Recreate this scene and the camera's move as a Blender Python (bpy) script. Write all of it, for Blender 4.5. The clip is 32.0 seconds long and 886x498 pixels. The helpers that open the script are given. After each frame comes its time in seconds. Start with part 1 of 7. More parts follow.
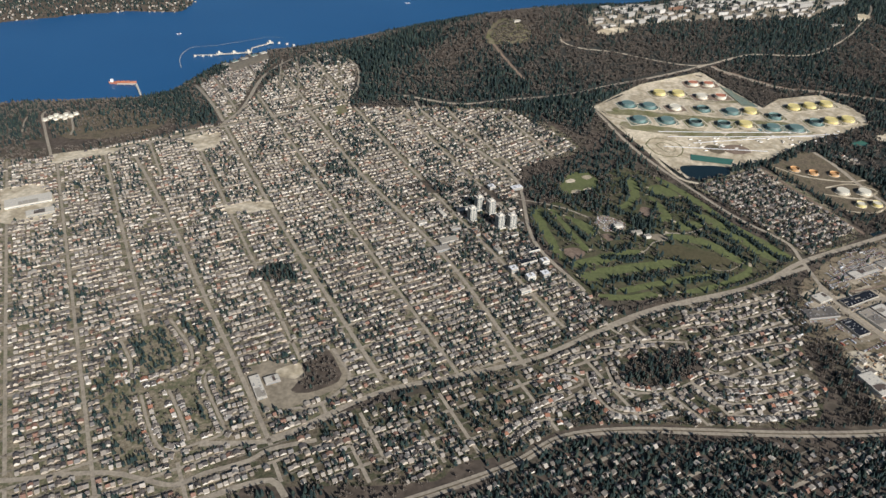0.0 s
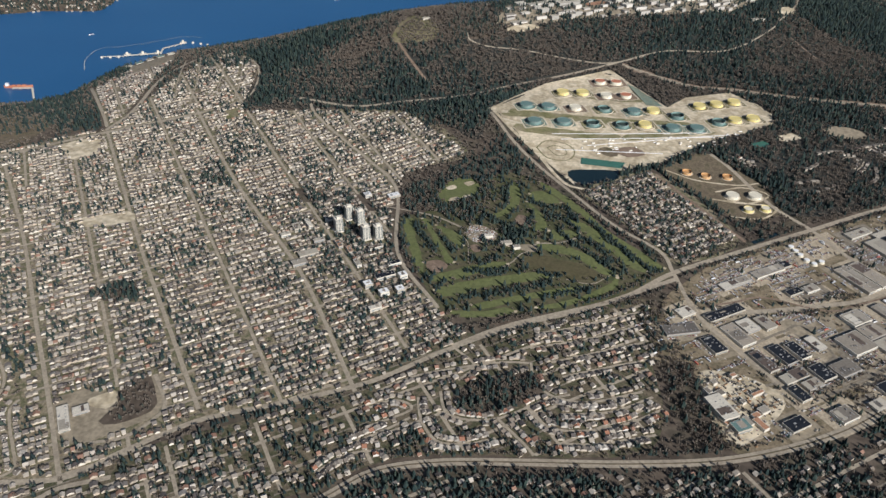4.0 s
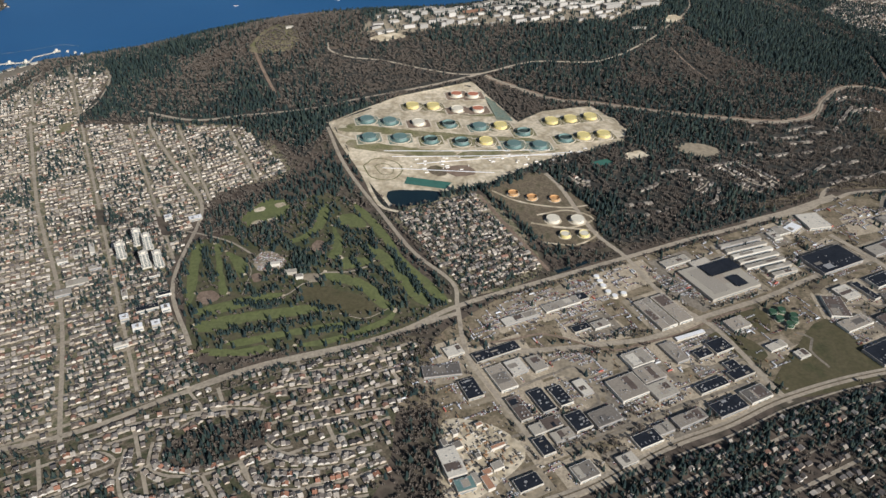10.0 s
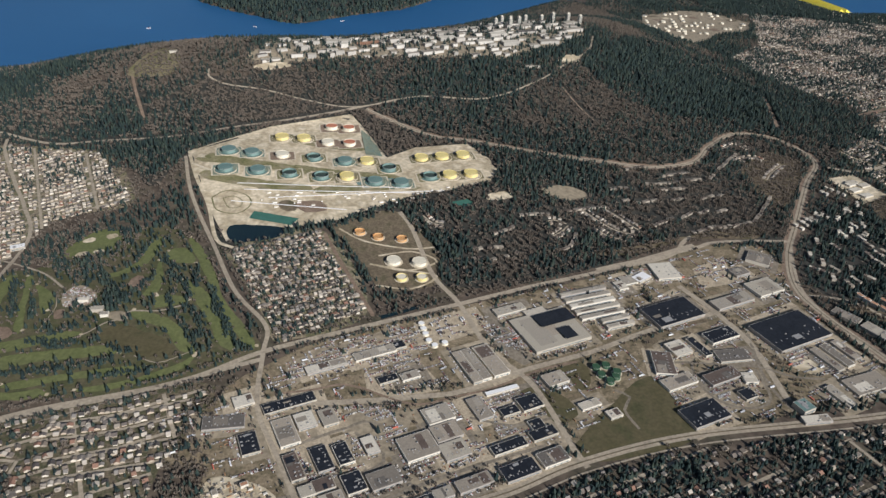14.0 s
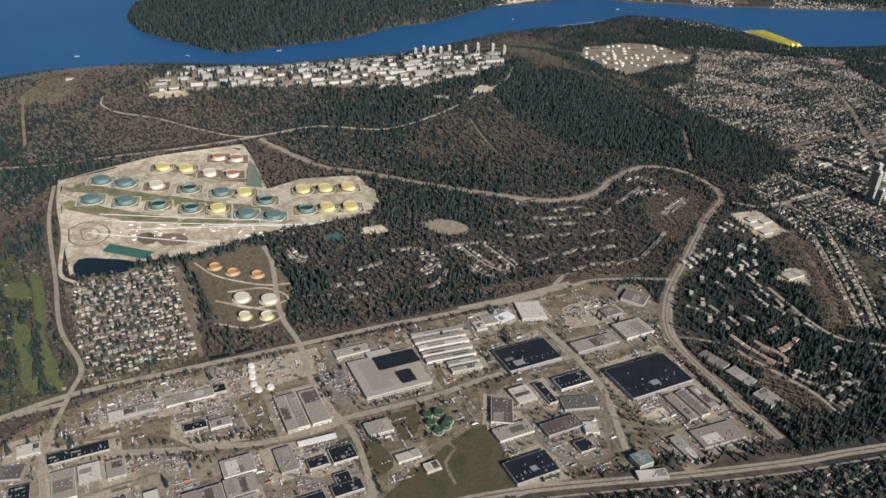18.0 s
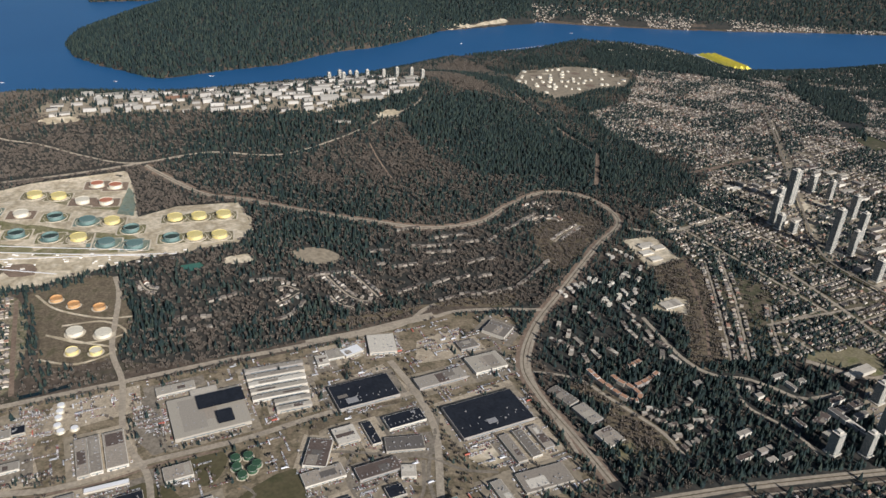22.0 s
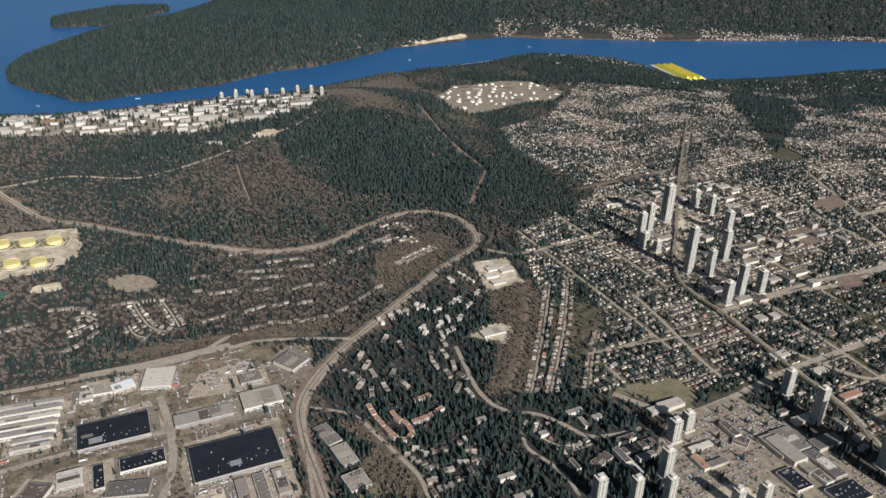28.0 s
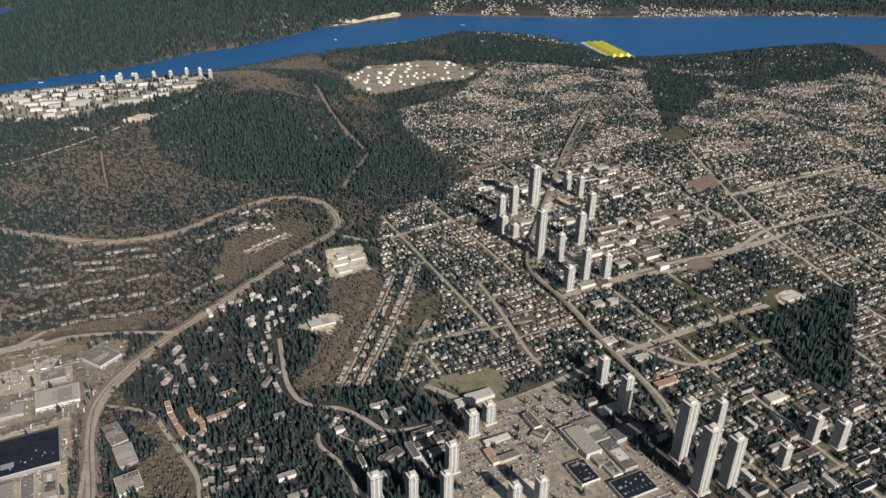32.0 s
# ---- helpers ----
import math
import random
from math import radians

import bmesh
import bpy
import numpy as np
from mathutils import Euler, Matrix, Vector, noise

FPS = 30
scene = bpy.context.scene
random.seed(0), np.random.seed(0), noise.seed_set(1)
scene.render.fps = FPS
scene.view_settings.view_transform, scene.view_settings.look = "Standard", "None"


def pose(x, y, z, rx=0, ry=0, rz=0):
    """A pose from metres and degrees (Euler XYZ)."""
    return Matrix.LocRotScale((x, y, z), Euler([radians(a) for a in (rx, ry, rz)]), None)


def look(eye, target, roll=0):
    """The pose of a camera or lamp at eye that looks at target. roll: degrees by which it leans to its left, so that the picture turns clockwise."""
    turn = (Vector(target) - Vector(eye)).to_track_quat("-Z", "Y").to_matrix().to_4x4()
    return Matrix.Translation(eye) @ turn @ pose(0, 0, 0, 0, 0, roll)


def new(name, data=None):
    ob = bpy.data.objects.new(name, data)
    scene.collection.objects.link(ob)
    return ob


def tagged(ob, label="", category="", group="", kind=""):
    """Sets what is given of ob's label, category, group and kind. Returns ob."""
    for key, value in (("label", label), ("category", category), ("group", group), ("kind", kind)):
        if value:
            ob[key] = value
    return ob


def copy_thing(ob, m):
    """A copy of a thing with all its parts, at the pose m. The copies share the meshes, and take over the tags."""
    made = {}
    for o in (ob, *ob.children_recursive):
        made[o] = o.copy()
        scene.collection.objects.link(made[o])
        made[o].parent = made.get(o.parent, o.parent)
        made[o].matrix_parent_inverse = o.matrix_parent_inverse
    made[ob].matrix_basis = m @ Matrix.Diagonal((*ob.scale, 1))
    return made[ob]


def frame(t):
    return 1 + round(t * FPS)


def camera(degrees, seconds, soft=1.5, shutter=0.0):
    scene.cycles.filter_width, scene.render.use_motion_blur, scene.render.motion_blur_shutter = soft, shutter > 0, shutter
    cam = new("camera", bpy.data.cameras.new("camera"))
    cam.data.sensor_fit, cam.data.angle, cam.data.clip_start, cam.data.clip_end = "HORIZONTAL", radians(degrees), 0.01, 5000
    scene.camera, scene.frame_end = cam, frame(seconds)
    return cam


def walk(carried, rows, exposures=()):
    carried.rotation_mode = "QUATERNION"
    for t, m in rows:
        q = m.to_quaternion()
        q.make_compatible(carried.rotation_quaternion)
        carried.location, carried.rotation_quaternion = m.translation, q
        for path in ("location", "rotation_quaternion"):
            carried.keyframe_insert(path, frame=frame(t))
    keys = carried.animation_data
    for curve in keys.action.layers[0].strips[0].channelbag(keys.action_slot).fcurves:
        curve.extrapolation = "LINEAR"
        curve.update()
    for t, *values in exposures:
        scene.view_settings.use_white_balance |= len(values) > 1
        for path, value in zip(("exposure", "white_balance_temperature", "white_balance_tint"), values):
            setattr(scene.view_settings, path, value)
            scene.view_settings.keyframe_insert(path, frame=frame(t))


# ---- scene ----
cam = camera(61.6, 32.0, soft=1.5)
PATH = [
    (0, (0.558, -2.453, 462.613), (0.59, -0.785, 461.511), 1.4),
    (0.5, (18.302, 3.111, 462.578), (18.335, 4.779, 461.475), 1.3),
    (1, (36.013, 8.636, 462.52), (36.047, 10.305, 461.419), 1.2),
    (1.5, (53.665, 14.034, 462.439), (53.705, 15.703, 461.338), 1.2),
    (2, (71.282, 19.251, 462.321), (71.326, 20.92, 461.22), 1.2),
    (2.5, (88.884, 24.254, 462.166), (88.932, 25.923, 461.064), 1.1),
    (3, (106.5, 29.14, 461.979), (106.549, 30.805, 460.873), 1.1),
    (3.5, (124.165, 33.971, 461.719), (124.21, 35.632, 460.606), 1.0),
    (5.5, (195.176, 53.252, 459.145), (195.202, 54.907, 458.022), 0.6),
    (6, (213.07, 58.057, 458.84), (213.093, 59.712, 457.717), 0.3),
    (6.5, (231.103, 62.842, 458.573), (231.126, 64.496, 457.451), 0.2),
    (7, (249.213, 67.591, 458.298), (249.243, 69.246, 457.176), 0.1),
    (7.5, (267.33, 72.278, 458.003), (267.372, 73.933, 456.88), 0.2),
    (8, (285.396, 76.882, 457.689), (285.447, 78.536, 456.565), 0.2),
    (8.5, (303.403, 81.374, 457.356), (303.455, 83.026, 456.23), 0.2),
    (9, (321.375, 85.793, 457.012), (321.42, 87.445, 455.886), 0.2),
    (9.5, (339.33, 90.092, 456.652), (339.366, 91.747, 455.531), 0.4),
    (10, (357.32, 94.312, 456.272), (357.351, 95.973, 455.158), 0.8),
    (10.5, (375.361, 98.534, 455.867), (375.398, 100.201, 454.764), 1.4),
    (11, (393.447, 102.776, 455.436), (393.499, 104.451, 454.345), 2.1),
    (11.5, (411.561, 106.974, 454.985), (411.629, 108.656, 453.905), 2.7),
    (12, (429.725, 111.169, 454.529), (429.802, 112.855, 453.456), 3.0),
    (12.5, (448.022, 115.401, 454.071), (448.106, 117.09, 453.004), 3.1),
    (13, (466.402, 119.691, 453.635), (466.488, 121.382, 452.572), 3.2),
    (13.5, (484.824, 124.055, 453.193), (484.911, 125.751, 452.136), 3.4),
    (14, (503.22, 128.403, 452.746), (503.306, 130.105, 451.699), 3.6),
    (14.5, (521.537, 132.683, 452.226), (521.621, 134.393, 451.192), 3.9),
    (16.5, (594.444, 149.609, 447.833), (594.524, 151.344, 446.841), 4.0),
    (17, (612.526, 153.721, 447.373), (612.607, 155.458, 446.386), 4.0),
    (17.5, (630.49, 157.676, 447.041), (630.571, 159.416, 446.059), 4.0),
    (18, (648.403, 161.437, 446.741), (648.484, 163.181, 445.764), 3.9),
    (18.5, (666.346, 165.024, 446.446), (666.426, 166.772, 445.476), 3.9),
    (19, (684.375, 168.524, 446.146), (684.452, 170.276, 445.185), 3.9),
    (19.5, (702.506, 172.082, 445.842), (702.579, 173.84, 444.891), 3.9),
    (20, (720.748, 175.696, 445.544), (720.815, 177.459, 444.602), 3.8),
    (20.5, (739.129, 179.402, 445.254), (739.193, 181.171, 444.323), 3.7),
    (21, (757.623, 183.141, 444.975), (757.687, 184.913, 444.05), 3.6),
    (21.5, (776.175, 186.798, 444.699), (776.244, 188.572, 443.777), 3.5),
    (22, (794.737, 190.315, 444.428), (794.812, 192.089, 443.508), 3.5),
    (22.5, (813.299, 193.717, 444.161), (813.379, 195.49, 443.241), 3.5),
    (23, (831.867, 197.059, 443.9), (831.947, 198.832, 442.979), 3.4),
    (23.5, (850.49, 200.44, 443.649), (850.565, 202.213, 442.727), 3.3),
    (24, (869.201, 203.935, 443.417), (869.27, 205.708, 442.494), 3.1),
    (24.5, (888.021, 207.533, 443.215), (888.086, 209.306, 442.292), 2.9),
    (25, (906.957, 211.195, 443.043), (907.014, 212.97, 442.123), 2.6),
    (25.5, (925.947, 214.856, 442.878), (925.993, 216.634, 441.963), 2.3),
    (27.5, (1001.985, 229.386, 441.651), (1001.972, 231.181, 440.768), 1.5),
    (28, (1020.987, 232.918, 441.536), (1020.973, 234.712, 440.651), 1.5),
    (28.5, (1039.974, 236.32, 441.467), (1039.966, 238.11, 440.575), 1.5),
    (29, (1058.975, 239.584, 441.404), (1058.975, 241.369, 440.501), 1.6),
    (29.5, (1078.014, 242.718, 441.353), (1078.026, 244.496, 440.437), 1.6),
    (30, (1097.108, 245.784, 441.315), (1097.129, 247.556, 440.387), 1.7),
    (30.5, (1116.249, 248.821, 441.286), (1116.276, 250.588, 440.351), 1.7),
    (31, (1135.433, 251.833, 441.269), (1135.461, 253.599, 440.331), 1.6),
    (31.5, (1154.662, 254.836, 441.266), (1154.688, 256.603, 440.329), 1.4),
    (32, (1173.94, 257.824, 441.265), (1173.964, 259.593, 440.333), 1.2),
]
walk(cam, [(t, look(eye, target, roll)) for t, eye, target, roll in PATH], exposures=[(0, 0.22, 5780, 12), (9, 0.19, 5780, 12), (19, 0.14, 5830, 13), (28, 0.29, 5830, 14), (32, 0.29, 5850, 14)])

# ---------------------------------------------------------------- light
SUN_FROM, SUN_HIGH = Vector((0.58, -0.815, 0)), radians(29)
world = bpy.data.worlds.new("world")
scene.world = world
world.use_nodes = True
sky = world.node_tree.nodes.new("ShaderNodeTexSky")
sky.sky_type, sky.sun_disc = "NISHITA", False
sky.sun_elevation, sky.sun_rotation = SUN_HIGH, math.atan2(SUN_FROM.x, SUN_FROM.y)
sky.air_density, sky.dust_density = 1.0, 1.0
world.node_tree.links.new(sky.outputs[0], world.node_tree.nodes["Background"].inputs[0])
world.node_tree.nodes["Background"].inputs[1].default_value = 0.05
lamp = bpy.data.lights.new("sun", "SUN")
lamp.energy, lamp.angle, lamp.color = 5.0, radians(0.5), (1.0, 0.935, 0.83)
sun = new("sun", lamp)
sun.matrix_world = look(SUN_FROM * math.cos(SUN_HIGH) * 900 + Vector((600, 900, 900 * math.sin(SUN_HIGH))), (600, 900, 0))

# ---------------------------------------------------------------- materials
def surface(name, colours, size=10.0, rough=0.85, metal=0.0, bump=0.0, grain=0.25, pick=None, fine=6.0, spec=0.3):
    """colours run over noise of that size in metres; pick: island or object chooses among them instead; grain: small-scale change of brightness."""
    m = bpy.data.materials.new(name)
    m.use_nodes = True
    nodes, links = m.node_tree.nodes, m.node_tree.links
    bsdf = nodes["Principled BSDF"]
    bsdf.inputs["Roughness"].default_value, bsdf.inputs["Metallic"].default_value = rough, metal
    bsdf.inputs["Specular IOR Level"].default_value = spec
    where = nodes.new("ShaderNodeTexCoord")
    ramp = nodes.new("ShaderNodeValToRGB")
    big = nodes.new("ShaderNodeTexNoise")
    big.inputs["Scale"].default_value, big.inputs["Detail"].default_value = 1.0 / size, 5.0
    links.new(where.outputs["Object"], big.inputs["Vector"])
    if pick == "island":
        links.new(nodes.new("ShaderNodeNewGeometry").outputs["Random Per Island"], ramp.inputs[0])
    elif pick == "object":
        links.new(nodes.new("ShaderNodeObjectInfo").outputs["Random"], ramp.inputs[0])
    else:
        links.new(big.outputs["Fac"], ramp.inputs[0])
    e = ramp.color_ramp.elements
    while len(e) < len(colours):
        e.new(0.5)
    for i, c in enumerate(colours):
        e[i].position = i / max(1, len(colours) - (0 if pick else 1))
        if not pick:
            e[i].position = 0.3 + 0.4 * e[i].position
        e[i].color = (*c, 1)
    if pick:
        ramp.color_ramp.interpolation = "CONSTANT"
    small = nodes.new("ShaderNodeTexNoise")
    small.inputs["Scale"].default_value, small.inputs["Detail"].default_value = fine / size, 6.0
    links.new(where.outputs["Object"], small.inputs["Vector"])
    level = nodes.new("ShaderNodeMapRange")
    level.inputs["From Min"].default_value, level.inputs["From Max"].default_value = 0.3, 0.7
    level.inputs["To Min"].default_value, level.inputs["To Max"].default_value = 1 - grain, 1 + grain
    links.new(small.outputs["Fac"], level.inputs["Value"])
    mix = nodes.new("ShaderNodeMix")
    mix.data_type, mix.blend_type = "RGBA", "MULTIPLY"
    mix.inputs["Factor"].default_value = 1.0
    links.new(ramp.outputs[0], mix.inputs["A"])
    links.new(level.outputs[0], mix.inputs["B"])
    links.new(mix.outputs["Result"], bsdf.inputs["Base Color"])
    if bump:
        b = nodes.new("ShaderNodeBump")
        b.inputs["Strength"].default_value, b.inputs["Distance"].default_value = 0.6, bump
        links.new(small.outputs["Fac"], b.inputs["Height"])
        links.new(b.outputs[0], bsdf.inputs["Normal"])
    return m


M = {
    "scrub": surface("scrub", [(0.07, 0.054, 0.04), (0.1, 0.077, 0.056), (0.06, 0.056, 0.035)], 40, bump=0.5, grain=0.4),
    "lots": surface("lots", [(0.16, 0.13, 0.08), (0.25, 0.205, 0.135), (0.105, 0.103, 0.052), (0.27, 0.22, 0.145)], 9, grain=0.4),
    "garden": surface("garden", [(0.085, 0.07, 0.043), (0.14, 0.112, 0.073), (0.06, 0.062, 0.03), (0.12, 0.098, 0.062)], 9, grain=0.4),
    "street": surface("street", [(0.27, 0.225, 0.165), (0.35, 0.295, 0.215), (0.3, 0.25, 0.185)], 14, grain=0.22),
    "asphalt": surface("asphalt", [(0.165, 0.14, 0.104), (0.235, 0.198, 0.146)], 14, grain=0.3),
    "yard": surface("yard", [(0.2, 0.162, 0.108), (0.29, 0.24, 0.165), (0.23, 0.19, 0.13), (0.34, 0.28, 0.195)], 22, grain=0.25),
    "sand": surface("sand", [(0.46, 0.385, 0.26), (0.6, 0.51, 0.36), (0.38, 0.31, 0.2), (0.57, 0.49, 0.35)], 26, grain=0.25, bump=0.3),
    "berm": surface("berm", [(0.13, 0.125, 0.05), (0.2, 0.18, 0.09), (0.26, 0.22, 0.14)], 14, grain=0.3),
    "turf": surface("turf", [(0.056, 0.06, 0.026), (0.076, 0.077, 0.034), (0.102, 0.087, 0.049), (0.056, 0.065, 0.026)], 16, grain=0.2),
    "fairway": surface("fairway", [(0.1, 0.114, 0.04), (0.13, 0.142, 0.052), (0.11, 0.119, 0.048)], 18, grain=0.2),
    "dry": surface("dry", [(0.16, 0.14, 0.07), (0.20, 0.17, 0.10), (0.13, 0.13, 0.05)], 16, grain=0.3),
    "earth": surface("earth", [(0.17, 0.12, 0.083), (0.23, 0.168, 0.118)], 16, grain=0.3),
    "water": surface("water", [(0.015, 0.083, 0.2), (0.02, 0.098, 0.225)], 260, rough=0.35, grain=0.06, bump=0.1, fine=90, spec=0.3),
    "basin": surface("basin_water", [(0.05, 0.13, 0.095), (0.06, 0.15, 0.11)], 20, rough=0.2, spec=0.5, grain=0.1),
    "dark_water": surface("dark_water", [(0.008, 0.018, 0.022), (0.012, 0.024, 0.026)], 20, rough=0.15, spec=0.5, grain=0.1),
    "conifer": surface("conifer", [(0.012, 0.022, 0.022), (0.019, 0.034, 0.030), (0.028, 0.043, 0.035), (0.014, 0.027, 0.026), (0.036, 0.049, 0.036)], 5, pick="island", grain=0.3),
    "bare": surface("bare_twigs", [(0.128, 0.107, 0.084), (0.16, 0.133, 0.104), (0.095, 0.082, 0.065), (0.145, 0.115, 0.09)], 4, pick="island", grain=0.3),
    "bark": surface("bark", [(0.06, 0.045, 0.03), (0.09, 0.07, 0.05)], 1),
    "wall": surface("house_wall", [(0.5, 0.435, 0.34), (0.38, 0.325, 0.25), (0.6, 0.545, 0.45), (0.28, 0.24, 0.19), (0.45, 0.37, 0.28), (0.33, 0.29, 0.235)], 5, pick="island", grain=0.08),
    "roof": surface("house_roof", [(0.16, 0.135, 0.11), (0.25, 0.215, 0.175), (0.11, 0.095, 0.085), (0.34, 0.295, 0.235), (0.19, 0.155, 0.12), (0.25, 0.145, 0.1), (0.43, 0.38, 0.31), (0.075, 0.066, 0.06), (0.28, 0.24, 0.19), (0.22, 0.2, 0.175), (0.13, 0.11, 0.095), (0.3, 0.26, 0.21), (0.17, 0.15, 0.13)], 5, pick="island", grain=0.15),
    "pale_block": surface("pale_block", [(0.5, 0.455, 0.37), (0.4, 0.36, 0.29), (0.6, 0.555, 0.46), (0.33, 0.3, 0.26)], 6, pick="object", grain=0.12),
    "pale_roof": surface("pale_roof", [(0.45, 0.4, 0.315), (0.36, 0.32, 0.25), (0.54, 0.49, 0.395), (0.3, 0.265, 0.21)], 6, pick="object", grain=0.15),
    "grey_roof": surface("grey_roof", [(0.175, 0.152, 0.122), (0.25, 0.215, 0.168), (0.12, 0.106, 0.09), (0.31, 0.265, 0.205)], 8, pick="object", grain=0.16),
    "dark_roof": surface("dark_roof", [(0.013, 0.016, 0.022), (0.02, 0.023, 0.029)], 14, grain=0.25, spec=0.15),
    "brown_roof": surface("brown_roof", [(0.09, 0.068, 0.055), (0.12, 0.09, 0.072)], 10, grain=0.2),
    "metal": surface("roof_unit", [(0.3, 0.29, 0.27), (0.42, 0.4, 0.37)], 2, rough=0.5, metal=0.3),
    "glass": surface("tower_glass", [(0.12, 0.15, 0.165), (0.2, 0.23, 0.245)], 5, rough=0.2, spec=0.6, grain=0.12),
    "panel": surface("facade_panel", [(0.1, 0.125, 0.12), (0.2, 0.205, 0.19), (0.08, 0.105, 0.105)], 4, rough=0.3, spec=0.4, grain=0.15),
    "terrace_wall": surface("terrace_wall", [(0.27, 0.235, 0.185), (0.2, 0.17, 0.135), (0.36, 0.315, 0.25)], 5, pick="object", grain=0.1),
    "concrete": surface("concrete", [(0.54, 0.49, 0.4), (0.62, 0.57, 0.47)], 5, grain=0.08),
    "yellow": surface("yellow_tank", [(0.62, 0.5, 0.17), (0.68, 0.57, 0.25)], 9, rough=0.6, grain=0.12),
    "lined": surface("lined_floor", [(0.14, 0.17, 0.12), (0.2, 0.22, 0.16), (0.12, 0.19, 0.16)], 8, grain=0.25),
    "teal": surface("teal_tank", [(0.115, 0.185, 0.165), (0.15, 0.22, 0.195)], 9, rough=0.6, grain=0.15),
    "red": surface("red_tank", [(0.42, 0.15, 0.08), (0.5, 0.22, 0.13)], 9, rough=0.6, grain=0.15),
    "cream": surface("cream_tank", [(0.62, 0.56, 0.42), (0.7, 0.64, 0.5)], 9, rough=0.6, grain=0.1),
    "rust": surface("rusty_tank", [(0.46, 0.24, 0.09), (0.56, 0.34, 0.15)], 9, rough=0.7, grain=0.15),
    "pit": surface("tank_inside", [(0.03, 0.045, 0.04), (0.05, 0.07, 0.06)], 9, grain=0.2),
    "sulphur": surface("sulphur", [(0.8, 0.66, 0.05), (0.85, 0.72, 0.12)], 20, grain=0.1),
    "orange": surface("orange_roof", [(0.34, 0.175, 0.1), (0.4, 0.225, 0.135)], 5, grain=0.2),
    "campus_wall": surface("campus_wall", [(0.42, 0.39, 0.34), (0.34, 0.32, 0.28), (0.52, 0.49, 0.43)], 5, pick="object", grain=0.1),
    "olive": surface("olive_grass", [(0.075, 0.066, 0.03), (0.095, 0.08, 0.04), (0.062, 0.06, 0.026)], 18, grain=0.2),
    "clutter": surface("yard_clutter", [(0.42, 0.37, 0.3), (0.12, 0.105, 0.09), (0.28, 0.17, 0.09), (0.2, 0.175, 0.14), (0.3, 0.26, 0.2), (0.55, 0.51, 0.44), (0.07, 0.062, 0.052)], 3, pick="island", grain=0.2),
    "pad": surface("gravel_pad", [(0.5, 0.43, 0.31), (0.58, 0.5, 0.37)], 8, grain=0.15),
    "weeds": surface("weedy_gravel", [(0.17, 0.132, 0.082), (0.23, 0.182, 0.116), (0.125, 0.102, 0.06), (0.2, 0.152, 0.096)], 12, grain=0.35),
    "pad_worn": surface("worn_concrete", [(0.31, 0.252, 0.17), (0.4, 0.33, 0.23), (0.26, 0.21, 0.145)], 9, grain=0.3),
    "green": surface("green_tank", [(0.03, 0.07, 0.04), (0.05, 0.10, 0.05)], 5, rough=0.6, grain=0.15),
    "thicket": surface("thicket_floor", [(0.10, 0.078, 0.05), (0.15, 0.118, 0.075), (0.085, 0.075, 0.04)], 12, grain=0.35),
    # woodland soil taken near-black, with shade of trees and slopes put into the colour
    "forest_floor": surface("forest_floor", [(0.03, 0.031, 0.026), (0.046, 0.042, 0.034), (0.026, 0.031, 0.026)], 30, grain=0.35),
    "white": surface("white_paint", [(0.72, 0.70, 0.66), (0.78, 0.77, 0.74)], 6, rough=0.5, grain=0.06),
    "trailer": surface("trailer_side", [(0.75, 0.74, 0.71), (0.68, 0.66, 0.62), (0.4, 0.4, 0.4), (0.72, 0.72, 0.72), (0.5, 0.15, 0.1)], 4, pick="object", grain=0.08),
    "wall_each": surface("house_wall_each", [(0.55, 0.5, 0.42), (0.45, 0.4, 0.32), (0.63, 0.59, 0.52), (0.34, 0.31, 0.27), (0.5, 0.43, 0.34)], 5, pick="object", grain=0.08),
    "roof_each": surface("house_roof_each", [(0.16, 0.135, 0.11), (0.25, 0.215, 0.175), (0.11, 0.095, 0.085), (0.34, 0.295, 0.235), (0.19, 0.155, 0.12), (0.29, 0.14, 0.085), (0.4, 0.36, 0.3)], 5, pick="object", grain=0.15),
    "conifer_each": surface("conifer_each", [(0.012, 0.022, 0.022), (0.019, 0.034, 0.030), (0.028, 0.043, 0.035)], 2, pick="object", grain=0.35),
    "car": surface("car_paint", [(0.5, 0.49, 0.47), (0.05, 0.05, 0.05), (0.22, 0.21, 0.2), (0.68, 0.66, 0.62), (0.10, 0.095, 0.09), (0.24, 0.06, 0.045), (0.36, 0.35, 0.33), (0.6, 0.58, 0.55)], 3, pick="island", rough=0.35, spec=0.5),
}

# ---------------------------------------------------------------- land form
E_TURN = radians(25.5)
EAST, NORTH = np.array((math.cos(radians(25.5)), math.sin(radians(25.5)))), np.array((-math.sin(radians(25.5)), math.cos(radians(25.5))))
HILLS = [(450, 1290, 420, 170, 63.8, 0), (760, 1330, 240, 190, 19.8, 20), (130, 1230, 240, 170, 37.5, 0), (850, 1580, 180, 200, 45.6, 0), (1380, 950, 300, 300, 13.2, 0), (1600, 1300, 350, 350, 37.5, 0), (500, 950, 300, 160, 22.4, 0), (-150, 1100, 260, 220, 2.7, 0), (230, 960, 130, 100, 14.9, 0), (330, 690, 220, 150, 9.5, 0), (800, 1030, 130, 90, 12.1, 0), (620, 1480, 230, 140, 37.8, 0)]
